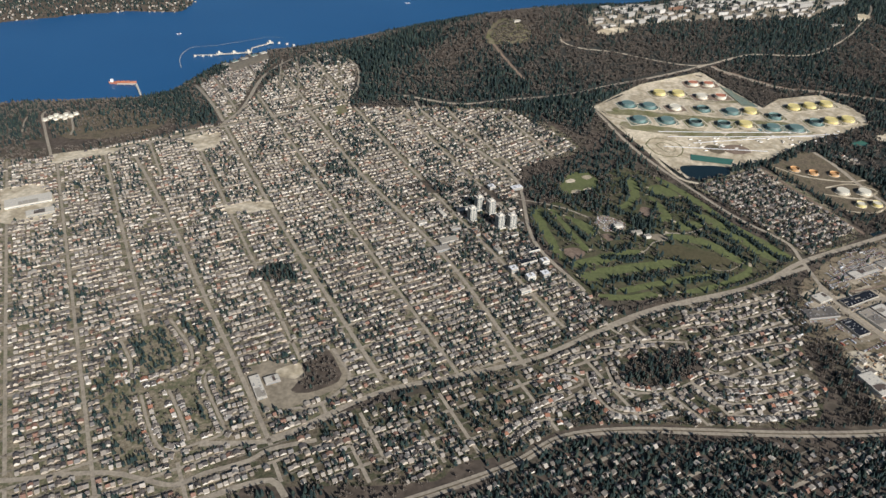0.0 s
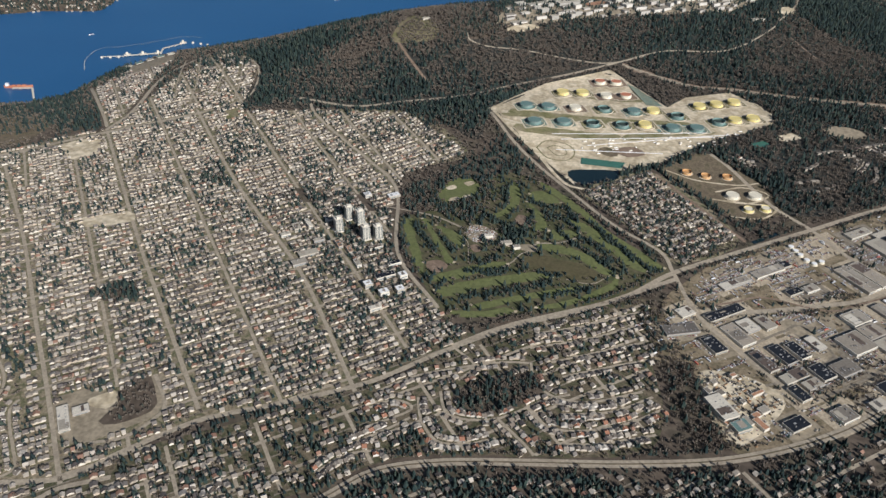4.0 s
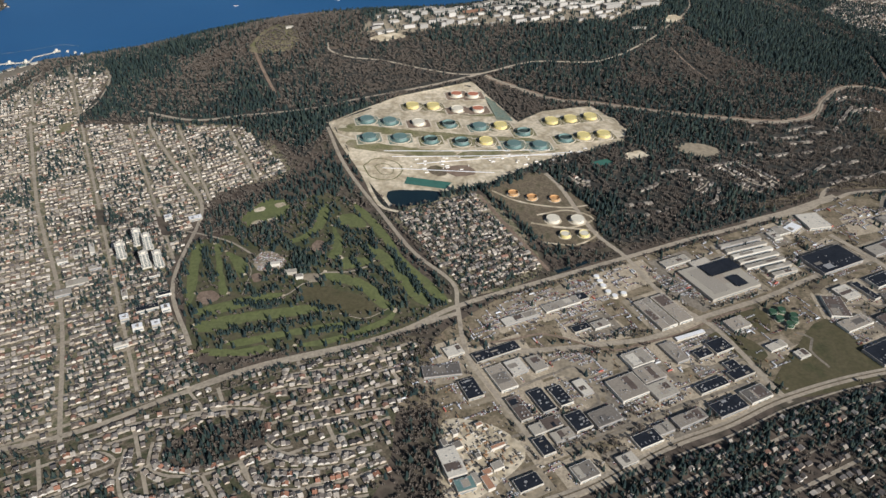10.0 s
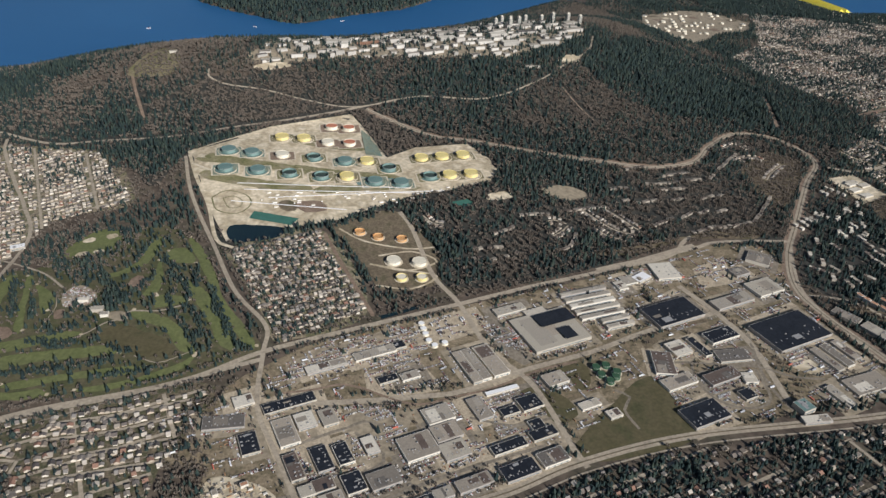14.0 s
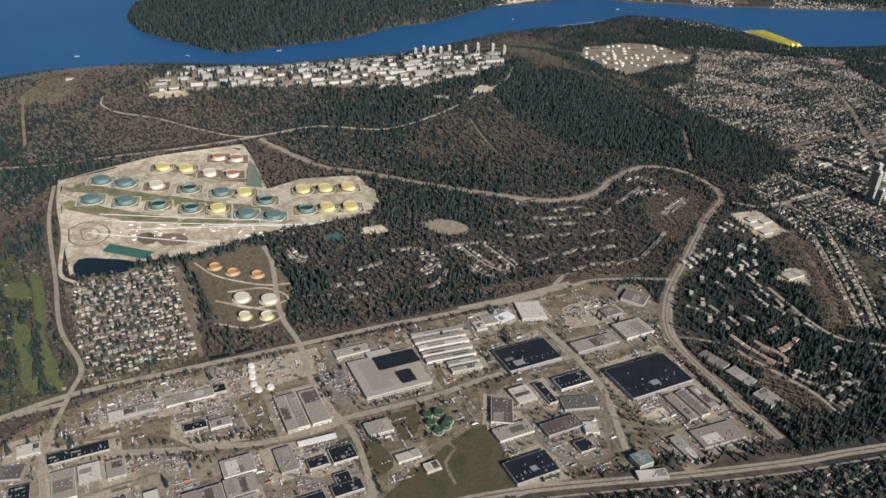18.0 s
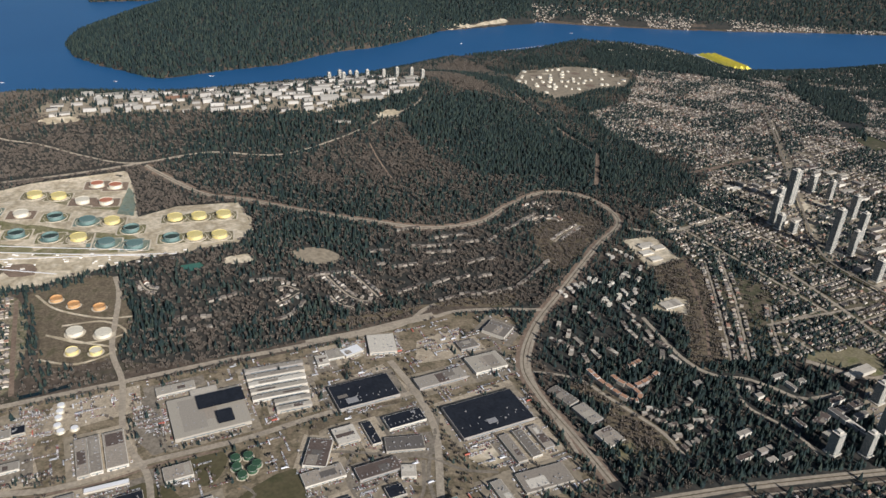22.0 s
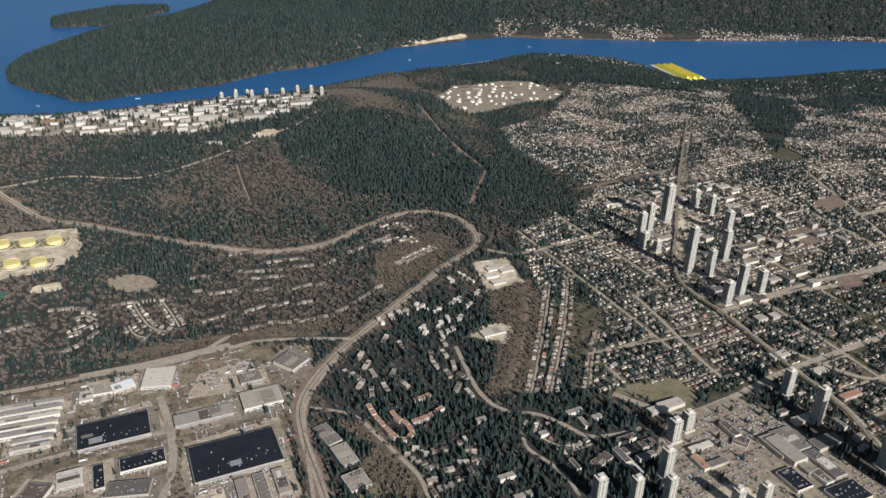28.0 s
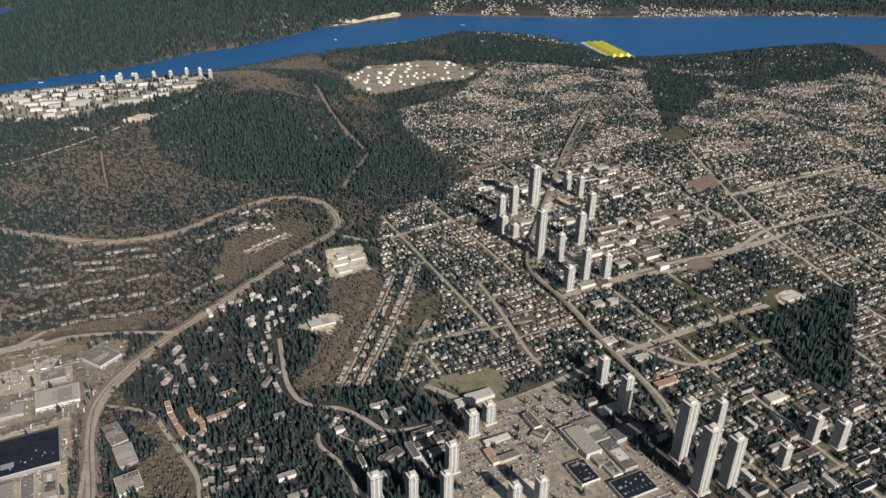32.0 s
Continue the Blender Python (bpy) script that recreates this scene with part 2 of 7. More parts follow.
SOUTH_LAND = [(-4500, 1000), (-900, 1060), (-627, 1100), (-525, 1112), (-466, 1122), (-427, 1145), (-406, 1205), (-385, 1265), (-345, 1316), (-308, 1350), (-246, 1372), (-175, 1400), (-80, 1470), (60, 1530), (200, 1585), (300, 1610), (500, 1720), (700, 1930), (860, 2110), (924, 2149), (1069, 2232), (1230, 2397), (1390, 2380), (1490, 2340), (1555, 2260), (1610, 2110), (1691, 2120), (1842, 2166), (2062, 2268), (2264, 2332), (3200, 2450), (5500, 2500), (5500, -2500), (-4500, -2500)]
NORTH_LAND = [(5500, 2850), (3200, 2800), (2232, 2776), (1737, 2690), (1375, 2670), (1164, 2690), (1014, 2571), (848, 2461), (737, 2289), (661, 2189), (583, 2133), (529, 2063), (463, 1961), (349, 1884), (239, 1788), (201, 1795), (130, 1840), (60, 1877), (-17, 1942), (-82, 2047), (-110, 2180), (-60, 2400), (-2, 2713), (104, 3168), (147, 3329), (200, 5500), (5500, 5500)]
WEST_LAND = [(-4500, 1450), (-1200, 1400), (-874, 1503), (-780, 1549), (-679, 1588), (-539, 1597), (-529, 1680), (-680, 1900), (-1200, 2100), (-4500, 2300)]
ISLET = [(-253, 2621), (-89, 2699), (-13, 3008), (-49, 3111), (-231, 3036), (-330, 2776)]


def inside(poly, x, y):
    hit = np.zeros(np.shape(x), bool)
    for (ax, ay), (bx, by) in zip(poly, poly[1:] + poly[:1]):
        if ay != by:
            hit ^= ((ay > y) != (by > y)) & (x < (bx - ax) * (y - ay) / (by - ay) + ax)
    return hit


def edge_distance(poly, x, y, closed=True):
    best = np.full(np.shape(x), 1e9)
    for (ax, ay), (bx, by) in zip(poly, poly[1:] + (poly[:1] if closed else [])):
        dx, dy = bx - ax, by - ay
        k = np.clip(((x - ax) * dx + (y - ay) * dy) / (dx * dx + dy * dy + 1e-9), 0, 1)
        best = np.minimum(best, np.hypot(x - ax - k * dx, y - ay - k * dy))
    return best


def knoll(x, y, cx, cy, a, b, amp, turn=0.0):
    c, s = math.cos(radians(turn)), math.sin(radians(turn))
    return amp * np.exp(-((((x - cx) * c + (y - cy) * s) / a) ** 2) - ((-(x - cx) * s + (y - cy) * c) / b) ** 2)


def height(x, y):
    """The land's height; the sea bed is 4 m below the sea."""
    x, y = np.asarray(x, float), np.asarray(y, float)
    h = np.full(x.shape, -4.0)
    p, q = x / 1000, y / 1000
    main = 25.74 + 18.35 * p + 0.67 * q + -1.74 * p * p + -6.89 * p * q
    for one in HILLS:
        main = main + knoll(x, y, *one)
    far = 12 + knoll(x, y, 250, 2330, 330, 300, 62) + knoll(x, y, 560, 2500, 260, 320, 45) + knoll(x, y, 900, 3300, 700, 420, 120) + knoll(x, y, 2000, 3500, 900, 480, 130) + knoll(x, y, 3300, 3600, 900, 500, 120)
    for poly, base, soft in ((SOUTH_LAND, np.maximum(main, 8), 55), (NORTH_LAND, far, 50), (WEST_LAND, 14 + 0 * x, 40), (ISLET, 12 + 0 * x, 30)):
        m = inside(poly, x, y)
        if m.any():
            h[m] = (base * (1 - np.exp(-edge_distance(poly, x, y) / soft)) + 0.4)[m]
    return h


class Sheet:
    """The land's heights on an even grid, for quick look-up."""
    x0, y0, step = -1500.0, -200.0, 8.0
    nx, ny = 580, 440
    gx, gy = np.meshgrid(x0 + step * np.arange(nx), y0 + step * np.arange(ny), indexing="ij")
    z = height(gx, gy)


def ground(x, y):
    u = np.clip((np.asarray(x, float) - Sheet.x0) / Sheet.step, 0, Sheet.nx - 1.001)
    v = np.clip((np.asarray(y, float) - Sheet.y0) / Sheet.step, 0, Sheet.ny - 1.001)
    i, j = u.astype(int), v.astype(int)
    a, b, z = u - i, v - j, Sheet.z
    return z[i, j] * (1 - a) * (1 - b) + z[i + 1, j] * a * (1 - b) + z[i, j + 1] * (1 - a) * b + z[i + 1, j + 1] * a * b


# ---------------------------------------------------------------- mesh helpers
def raw(name, verts, faces, mats, index=None, smooth=False):
    """A mesh from arrays; faces: one array of triangles or quads."""
    verts, faces = np.asarray(verts, np.float32), np.asarray(faces, np.int32)
    me = bpy.data.meshes.new(name)
    n, k = faces.shape
    me.vertices.add(len(verts))
    me.vertices.foreach_set("co", verts.ravel())
    me.loops.add(n * k)
    me.loops.foreach_set("vertex_index", faces.ravel())
    me.polygons.add(n)
    me.polygons.foreach_set("loop_start", np.arange(0, n * k, k, dtype=np.int32))
    if index is not None:
        me.polygons.foreach_set("material_index", np.asarray(index, np.int32))
    me.polygons.foreach_set("use_smooth", np.full(n, smooth))
    for m in mats if isinstance(mats, (list, tuple)) else [mats]:
        me.materials.append(m)
    me.update(calc_edges=True)
    return me


def thing(name, label, category, group="", at=None):
    ob = tagged(new(name), label, category, group)
    if at is not None:
        ob.matrix_world = at
    return ob


def part(name, me, parent, label="", at=None):
    ob = new(name, me)
    ob.parent = parent
    if at is not None:
        ob.matrix_basis = at
    if label:
        ob["label"] = label
    return ob


BOX_V = np.array([(x, y, z) for z in (0, 1) for y in (-0.5, 0.5) for x in (-0.5, 0.5)], float)
BOX_F = np.array([(0, 2, 3, 1), (4, 5, 7, 6), (0, 1, 5, 4), (2, 6, 7, 3), (0, 4, 6, 2), (1, 3, 7, 5)])


def box_mesh(name, specs, mat):
    """specs: (x, y, z, wide, deep, high[, degrees])."""
    vs, fs = [], []
    for i, s in enumerate(specs):
        v = BOX_V * s[3:6]
        if len(s) > 6:
            c, n = math.cos(radians(s[6])), math.sin(radians(s[6]))
            v = np.stack([v[:, 0] * c - v[:, 1] * n, v[:, 0] * n + v[:, 1] * c, v[:, 2]], -1)
        vs.append(v + s[:3])
        fs.append(BOX_F + 8 * i)
    return raw(name, np.concatenate(vs), np.concatenate(fs), mat)


def lathe(name, rings, mat, n=40, smooth=True):
    """A turned shape from (radius, height) rings."""
    a = np.arange(n) * 2 * math.pi / n
    v = np.concatenate([np.stack([r * np.cos(a), r * np.sin(a), np.full(n, z)], -1) for r, z in rings])
    k = np.arange(n)
    f = np.concatenate([np.stack([i * n + k, i * n + (k + 1) % n, (i + 1) * n + (k + 1) % n, (i + 1) * n + k], -1) for i in range(len(rings) - 1)])
    return raw(name, v, f, mat, smooth=smooth)


def scatter(tv, tf, xs, ys, zs, size, turn, tall=None, lean=None):
    """Copies of a small shape as one pair of arrays."""
    n, k = len(xs), len(tv)
    c, s = np.cos(turn)[:, None], np.sin(turn)[:, None]
    size = np.asarray(size, float)
    sx, sy, sz = (size, size, tall if tall is not None else size) if size.ndim == 1 else size.T
    px, py = tv[None, :, 0] * sx[:, None], tv[None, :, 1] * sy[:, None]
    v = np.stack([px * c - py * s + xs[:, None], px * s + py * c + ys[:, None], tv[None, :, 2] * sz[:, None] + zs[:, None]], -1).reshape(-1, 3)
    f = (tf[None] + (np.arange(n) * k)[:, None, None]).reshape(-1, tf.shape[1])
    return v, f


# ---------------------------------------------------------------- patches and roads
from mathutils.geometry import delaunay_2d_cdt

BLOCK_STEP, BX, BY = 3.0, -760.0, 240.0
taken = np.zeros((1000, 760), bool)


def stamp(x, y, reach):
    """Keep houses and trees off what lies within reach of the points."""
    r = int(math.ceil(reach / BLOCK_STEP))
    i0, j0 = np.round((np.asarray(x) - BX) / BLOCK_STEP).astype(int), np.round((np.asarray(y) - BY) / BLOCK_STEP).astype(int)
    for a in range(-r, r + 1):
        for b in range(-r, r + 1):
            if (a * a + b * b) * BLOCK_STEP**2 <= (reach + 1) ** 2:
                i, j = i0 + a, j0 + b
                ok = (i >= 0) & (j >= 0) & (i < taken.shape[0]) & (j < taken.shape[1])
                taken[i[ok], j[ok]] = True


def is_taken(x, y):
    i, j = np.round((x - BX) / BLOCK_STEP).astype(int), np.round((y - BY) / BLOCK_STEP).astype(int)
    ok = (i >= 0) & (j >= 0) & (i < taken.shape[0]) & (j < taken.shape[1])
    out = np.zeros(len(x), bool)
    out[ok] = taken[i[ok], j[ok]]
    return out


def pick_points(poly, density, avoid=True):
    p = np.array(poly, float)
    lo, hi = p.min(0), p.max(0)
    n = int((hi - lo).prod() * density)
    x, y = np.random.uniform(lo[0], hi[0], n), np.random.uniform(lo[1], hi[1], n)
    ok = inside(poly, x, y)
    if avoid:
        ok &= ~is_taken(x, y)
    return x[ok], y[ok]


def clumps(x, y, size, seed=0.0):
    """Smooth noise in 0..1 that groups things."""
    return 0.5 + 0.25 * (np.sin(x / size + 1.3 * np.sin(y / size * 0.7 + seed)) + np.sin(y / size * 1.1 + 1.7 * np.sin(x / size * 0.6 + seed + 2)))


def smooth_line(pts, step=5.0, closed=False):
    """A smooth line through the points, evenly stepped."""
    p = np.array(pts, float)
    p = np.concatenate([p[-1:], p, p[:2]]) if closed else np.concatenate([2 * p[:1] - p[1:2], p, 2 * p[-1:] - p[-2:-1]])
    out = []
    for a, b, c, d in zip(p, p[1:], p[2:], p[3:]):
        n = max(2, int(np.linalg.norm(c - b) / step))
        t = (np.arange(n) / n)[:, None]
        out.append(0.5 * (2 * b + (c - a) * t + (2 * a - 5 * b + 4 * c - d) * t**2 + (3 * b - a - 3 * c + d) * t**3))
    if not closed:
        out.append(p[-2:-1])
    return np.concatenate(out)


def patch(name, poly, mat, lift=0.2, step=12.0, curved=True, ragged=1.5, label="", kind="structure"):
    """A sheet of ground cover laid over the land within an outline."""
    line = smooth_line(poly, 8.0, True) if curved else np.array(poly, float)
    line = line + ragged * (np.random.rand(*line.shape) - 0.5)
    lo, hi = line.min(0), line.max(0)
    gx, gy = np.meshgrid(np.arange(lo[0], hi[0], step), np.arange(lo[1], hi[1], step))
    gx, gy = gx.ravel() + 0.13, gy.ravel() + 0.17
    ring = [tuple(p) for p in line]
    keep = inside(ring, gx, gy) & (edge_distance(ring, gx, gy) > step * 0.3)
    pts = [Vector(p) for p in line] + [Vector(p) for p in zip(gx[keep], gy[keep])]
    v, _, f, *_ = delaunay_2d_cdt(pts, [(i, (i + 1) % len(line)) for i in range(len(line))], [], 1, 1e-4)
    v = np.array([tuple(p) for p in v])
    f = np.array([t if (v[t[1]] - v[t[0]])[0] * (v[t[2]] - v[t[0]])[1] - (v[t[1]] - v[t[0]])[1] * (v[t[2]] - v[t[0]])[0] > 0 else t[::-1] for t in f])
    return tagged(new(name, raw(name, np.c_[v, ground(v[:, 0], v[:, 1]) + lift], f, mat)), label, "", "", kind)


def strip(line, wide, lift):
    d = np.gradient(line, axis=0)
    d /= np.linalg.norm(d, axis=1)[:, None] + 1e-9
    side = np.stack([-d[:, 1], d[:, 0]], -1)
    rows = [line + side * wide * k for k in (-0.5, 0.0, 0.5)]
    mid = ground(line[:, 0], line[:, 1])
    v = np.stack([np.c_[r, np.maximum(ground(r[:, 0], r[:, 1]), mid - 0.5) + lift] for r in rows], 1).reshape(-1, 3)
    i = np.arange(len(line) - 1)[:, None] * 3
    f = np.concatenate([i + (0, 3, 4, 1), i + (1, 4, 5, 2)])
    return v, f[:, ::-1]


def road(name, pts, wide, mat, lift=0.35, keep=None, label="", step=6.0):
    line = smooth_line(pts, step)
    v, f = strip(line, wide, lift)
    stamp(line[:, 0], line[:, 1], wide / 2 + 1.5 if keep is None else keep)
    return tagged(new(name, raw(name, v, f, mat)), label, "road", "", "structure")


def joined_strips(name, lines, wide, mat, lift, label=""):
    vs, fs, k = [], [], 0
    for line in lines:
        v, f = strip(line, wide, lift)
        vs.append(v), fs.append(f + k)
        k += len(v)
    if vs:
        tagged(new(name, raw(name, np.concatenate(vs), np.concatenate(fs), mat)), label, "road", "", "structure")


# the land and the sea
gx = np.concatenate([np.arange(-4400, -720, 90), np.arange(-720, 2200, 12), np.arange(2200, 5400, 90)])
gy = np.concatenate([np.arange(-2400, 260, 80), np.arange(260, 1500, 12), np.arange(1500, 3000, 22), np.arange(3000, 5400, 80)])
XX, YY = np.meshgrid(gx, gy, indexing="ij")
ids = np.arange(XX.size).reshape(XX.shape)
quads = np.stack([ids[:-1, :-1], ids[1:, :-1], ids[1:, 1:], ids[:-1, 1:]], -1).reshape(-1, 4)
tagged(new("ground", raw("ground", np.stack([XX, YY, height(XX, YY)], -1).reshape(-1, 3), quads, M["scrub"], smooth=True)), "brown winter scrub and woodland soil over rolling hills", "ground", "", "structure")
tagged(new("water", raw("water", [(-4500, 600, 0), (5500, 600, 0), (5500, 5500, 0), (-4500, 5500, 0)], [(0, 1, 2, 3)], M["water"])), "deep blue inlet with fine ripples", "water", "", "structure")

# outlines and lines of the plan
tankfarm = [(222, 978), (311, 1061), (414, 1106), (439, 1060), (469, 986), (504, 1020), (575, 1040), (607, 969), (596, 935), (549, 912), (496, 889), (423, 839), (371, 821), (311, 794), (279, 856), (244, 933)]
pond = [(308, 822), (334, 825), (368, 820), (362, 802), (318, 792)]
basin = [(329, 852), (380, 839), (373, 826), (326, 838)]
southtanks = [(419, 823), (484, 859), (528, 794), (533, 736), (479, 717), (457, 758)]
golf = [(136, 743), (111, 737), (115, 686), (135, 623), (156, 573), (208, 565), (265, 570), (318, 586), (367, 606), (377, 632), (346, 668), (319, 717), (289, 780), (249, 821), (217, 821), (200, 806), (151, 794), (148, 760)]
triangle = [(319, 782), (408, 817), (465, 686), (395, 637), (376, 663), (334, 741)]
west = [(-497, 869), (-342, 955), (-294, 983), (-258, 1139), (-204, 1273), (-126, 1181), (-121, 1025), (-21, 1019), (108, 993), (191, 871), (111, 832), (100, 676), (135, 603), (161, 558), (78, 474), (-27, 447), (-122, 381), (-186, 355), (-285, 358), (-395, 331), (-649, 597), (-623, 852)]
south = [(83, 474), (213, 548), (346, 584), (331, 502), (324, 438), (288, 405), (148, 408), (102, 401), (62, 378), (-1, 369), (-72, 370), (-84, 412)]
ravine = [(331, 585), (355, 573), (365, 497), (378, 405), (330, 406), (338, 439), (336, 517)]
industry = [(387, 581), (398, 611), (441, 646), (557, 701), (697, 759), (802, 821), (893, 829), (901, 789), (894, 733), (908, 669), (937, 596), (849, 581), (760, 549), (534, 504), (427, 500), (317, 506), (311, 542)]
industryW = [(373, 595), (454, 658), (563, 697), (564, 659), (429, 501), (459, 434), (415, 411), (368, 408), (362, 503), (357, 567)]
field = [(634, 530), (700, 604), (718, 601), (731, 541), (651, 513)]
campus = [(243, 1232), (146, 1567), (259, 1632), (402, 1675), (576, 1719), (607, 1865), (785, 1851), (803, 1472), (772, 1340), (687, 1301), (508, 1262), (357, 1225), (285, 1206)]
refinery = [(987, 1742), (1018, 1881), (1069, 1907), (1134, 1955), (1199, 1951), (1267, 1859), (1235, 1780), (1162, 1748), (1125, 1701), (1091, 1654), (1058, 1610), (1020, 1636)]
easthomes = [(1109, 1537), (1212, 1662), (1341, 2039), (1468, 1994), (1639, 1900), (1987, 1795), (1836, 1304), (1556, 841), (1465, 802), (1359, 752), (1269, 816), (1205, 835), (1167, 752), (1109, 745), (1127, 876), (1115, 983), (1105, 1088), (1227, 1210), (1204, 1281), (1124, 1388)]
centre = [(1239, 1130), (1293, 1223), (1382, 1368), (1427, 1226), (1371, 956), (1319, 901), (1293, 913), (1256, 1029)]
mall = [(1199, 712), (1249, 746), (1286, 745), (1355, 642), (1362, 607), (1190, 607), (1187, 663)]
slopehomes = [(495, 849), (559, 865), (659, 932), (772, 958), (881, 1017), (949, 1110), (1042, 1115), (1002, 983), (917, 897), (829, 844), (698, 831), (657, 808), (569, 773)]
eastslope = [(940, 835), (969, 866), (1009, 933), (1064, 922), (1104, 866), (1051, 760), (1089, 737), (1105, 683), (1091, 636), (1006, 634), (961, 707), (914, 757)]
works1 = [(1050, 1005), (1090, 1019), (1107, 957), (1064, 936)]
works2 = [(1040, 847), (1064, 872), (1087, 867), (1078, 837)]
dryforest1 = [(106, 1088), (213, 1167), (296, 1150), (386, 1107), (297, 1041), (208, 1009), (164, 1027)]
deadpatch = [(972, 1339), (1004, 1409), (1042, 1357), (1001, 1297)]
site = [(368, 491), (407, 484), (425, 454), (372, 412), (365, 455)]
avenue1 = [(163, 526), (216, 552), (318, 584), (381, 623), (454, 657), (551, 702), (622, 735), (699, 767), (815, 826)]
avenue1w = [(382, 614), (290, 573), (213, 548), (150, 517), (92, 484), (20, 461), (-36, 445), (-85, 415), (-119, 392), (-174, 388)]
avenue1e = [(696, 770), (807, 816), (838, 832), (883, 840), (928, 842)]
highway = [(950, 603), (931, 650), (908, 704), (899, 750), (917, 812), (958, 887), (1016, 991), (1054, 1049), (1052, 1093), (1022, 1134), (968, 1136), (915, 1084), (874, 1024), (810, 994), (736, 1002), (665, 1021), (583, 1047), (528, 1057), (477, 1090), (433, 1120)]
parkway = [(427, 1125), (367, 1098), (268, 1056), (195, 1025), (101, 1023), (36, 1022), (-44, 1054)]
mountroadA = [(474, 1143), (411, 1123), (347, 1132), (289, 1147), (233, 1154), (205, 1170), (203, 1187)]
mountroadB = [(427, 1125), (506, 1157), (604, 1163), (684, 1215), (735, 1273), (783, 1340), (806, 1417)]
trackA = [(125, 1259), (91, 1205), (98, 1167), (139, 1076)]
cut = [(953, 1593), (1002, 1452), (1069, 1307), (1073, 1285), (1050, 1173)]
eastroad = [(1066, 1039), (1103, 1026), (1151, 1046), (1209, 1073)]
freeway = [(63, 368), (102, 393), (148, 401), (211, 400), (294, 397), (372, 401), (464, 424)]
freeway2 = [(531, 464), (582, 485), (638, 513), (727, 541), (861, 562)]
freeway4 = [(951, 578), (996, 589), (1065, 603), (1169, 619)]
underhill = [(440, 454), (413, 509), (388, 560), (381, 623), (377, 657), (339, 707), (300, 787), (252, 885), (225, 964)]
golfwest3 = [(151, 578), (111, 668), (105, 798), (69, 870), (38, 918), (-14, 1003), (-26, 1036)]
prod = [(489, 858), (504, 826), (526, 747), (551, 702), (576, 637), (609, 594), (632, 524), (639, 507)]
lake = [(394, 563), (457, 568), (517, 577), (551, 585), (602, 612), (669, 641), (725, 672), (782, 696), (837, 721)]
cross = [(698, 767), (779, 800), (806, 832), (818, 843)]
cross2 = [(776, 747), (798, 708), (817, 658), (821, 584)]
ns1 = [(-384, 870), (-291, 712), (-219, 576), (-163, 472), (-119, 387)]
ns2 = [(-291, 965), (-169, 710), (-99, 573), (-39, 457)]
ns3 = [(-188, 1033), (-86, 821), (14, 642), (83, 474)]
ew1 = [(-433, 886), (-295, 965), (-178, 1023)]
hastings = [(-296, 973), (-280, 1032), (-272, 1164), (-222, 1262)]
skytrain = [(1363, 642), (1358, 731), (1332, 798), (1301, 879), (1276, 934), (1277, 982), (1291, 1036), (1304, 1080), (1358, 1270), (1469, 1620)]
blueroad = [(929, 633), (906, 720), (907, 765), (929, 835)]
eastav1 = [(1292, 886), (1378, 922), (1453, 945), (1570, 1012)]
eastav2 = [(1168, 760), (1216, 734), (1263, 752), (1299, 774), (1341, 798), (1501, 874)]
tanksR = [(391, 1066), (414, 1065), (419, 1021)]
tanksY = [(331, 1028), (359, 1029), (445, 970), (512, 985), (538, 992), (565, 1000), (547, 942), (573, 948), (424, 928)]
tanksG = [(391, 1020), (340, 975)]
tanksT = [(274, 979), (303, 976), (418, 968), (280, 933), (318, 933), (458, 919), (489, 917)]
tanksD = [(379, 974), (473, 953), (356, 930), (394, 927), (523, 936)]
tanksO = [(448, 815), (468, 807), (493, 805)]
tanksW = [(486, 765), (512, 765)]
tanksS = [(495, 737), (515, 739)]
tanksgreen = [(666, 617), (675, 620), (683, 612), (669, 608), (681, 606), (675, 600)]
towersE = [(1252, 1048), (1270, 1081), (1297, 1106), (1254, 1033), (1288, 969), (1336, 997), (1359, 1059), (1309, 961), (1329, 920), (1310, 904), (1351, 924), (1344, 1144), (1356, 1116), (1266, 1021)]
towersM = [(1317, 761), (1328, 726), (1359, 675), (1396, 705), (1364, 644), (1386, 650), (1205, 702), (1219, 715), (1466, 694), (1483, 688), (1432, 667), (1189, 663), (1161, 637), (1185, 637), (1135, 639), (1232, 632), (1250, 632)]
towersG = [(46, 714), (55, 738), (68, 729), (76, 697), (89, 697)]
bigC = [(596, 678), (649, 702), (670, 658), (616, 632)]
sulphur = [(1575, 2292), (1629, 2332), (1673, 2191), (1617, 2136)]
pier = [(-522, 1176), (-491, 1177), (-464, 1122)]
steps = [(650, 720), (698, 738), (673, 664), (715, 680)]
bigCdark = [(616, 687), (649, 702), (664, 673), (650, 666), (640, 681), (622, 673)]
fair0 = [(115, 726), (120, 736), (125, 732), (129, 695), (137, 650), (136, 629), (130, 642), (121, 686)]
fair1 = [(135, 733), (142, 728), (155, 684), (168, 648), (161, 647), (149, 684)]
fair2 = [(150, 718), (167, 707), (178, 692), (178, 677), (173, 672), (162, 695)]
fair3 = [(148, 605), (183, 618), (223, 624), (245, 628), (262, 619), (225, 611), (191, 605), (177, 599), (154, 594)]
fair4 = [(181, 581), (214, 590), (247, 598), (271, 602), (287, 603), (277, 593), (248, 589), (220, 583), (192, 575)]
fair5 = [(241, 575), (287, 590), (316, 608), (325, 616), (322, 604), (297, 587), (260, 573)]
fair6 = [(205, 733), (221, 739), (233, 758), (235, 788), (240, 802), (247, 802), (247, 776), (243, 754), (230, 736), (214, 727)]
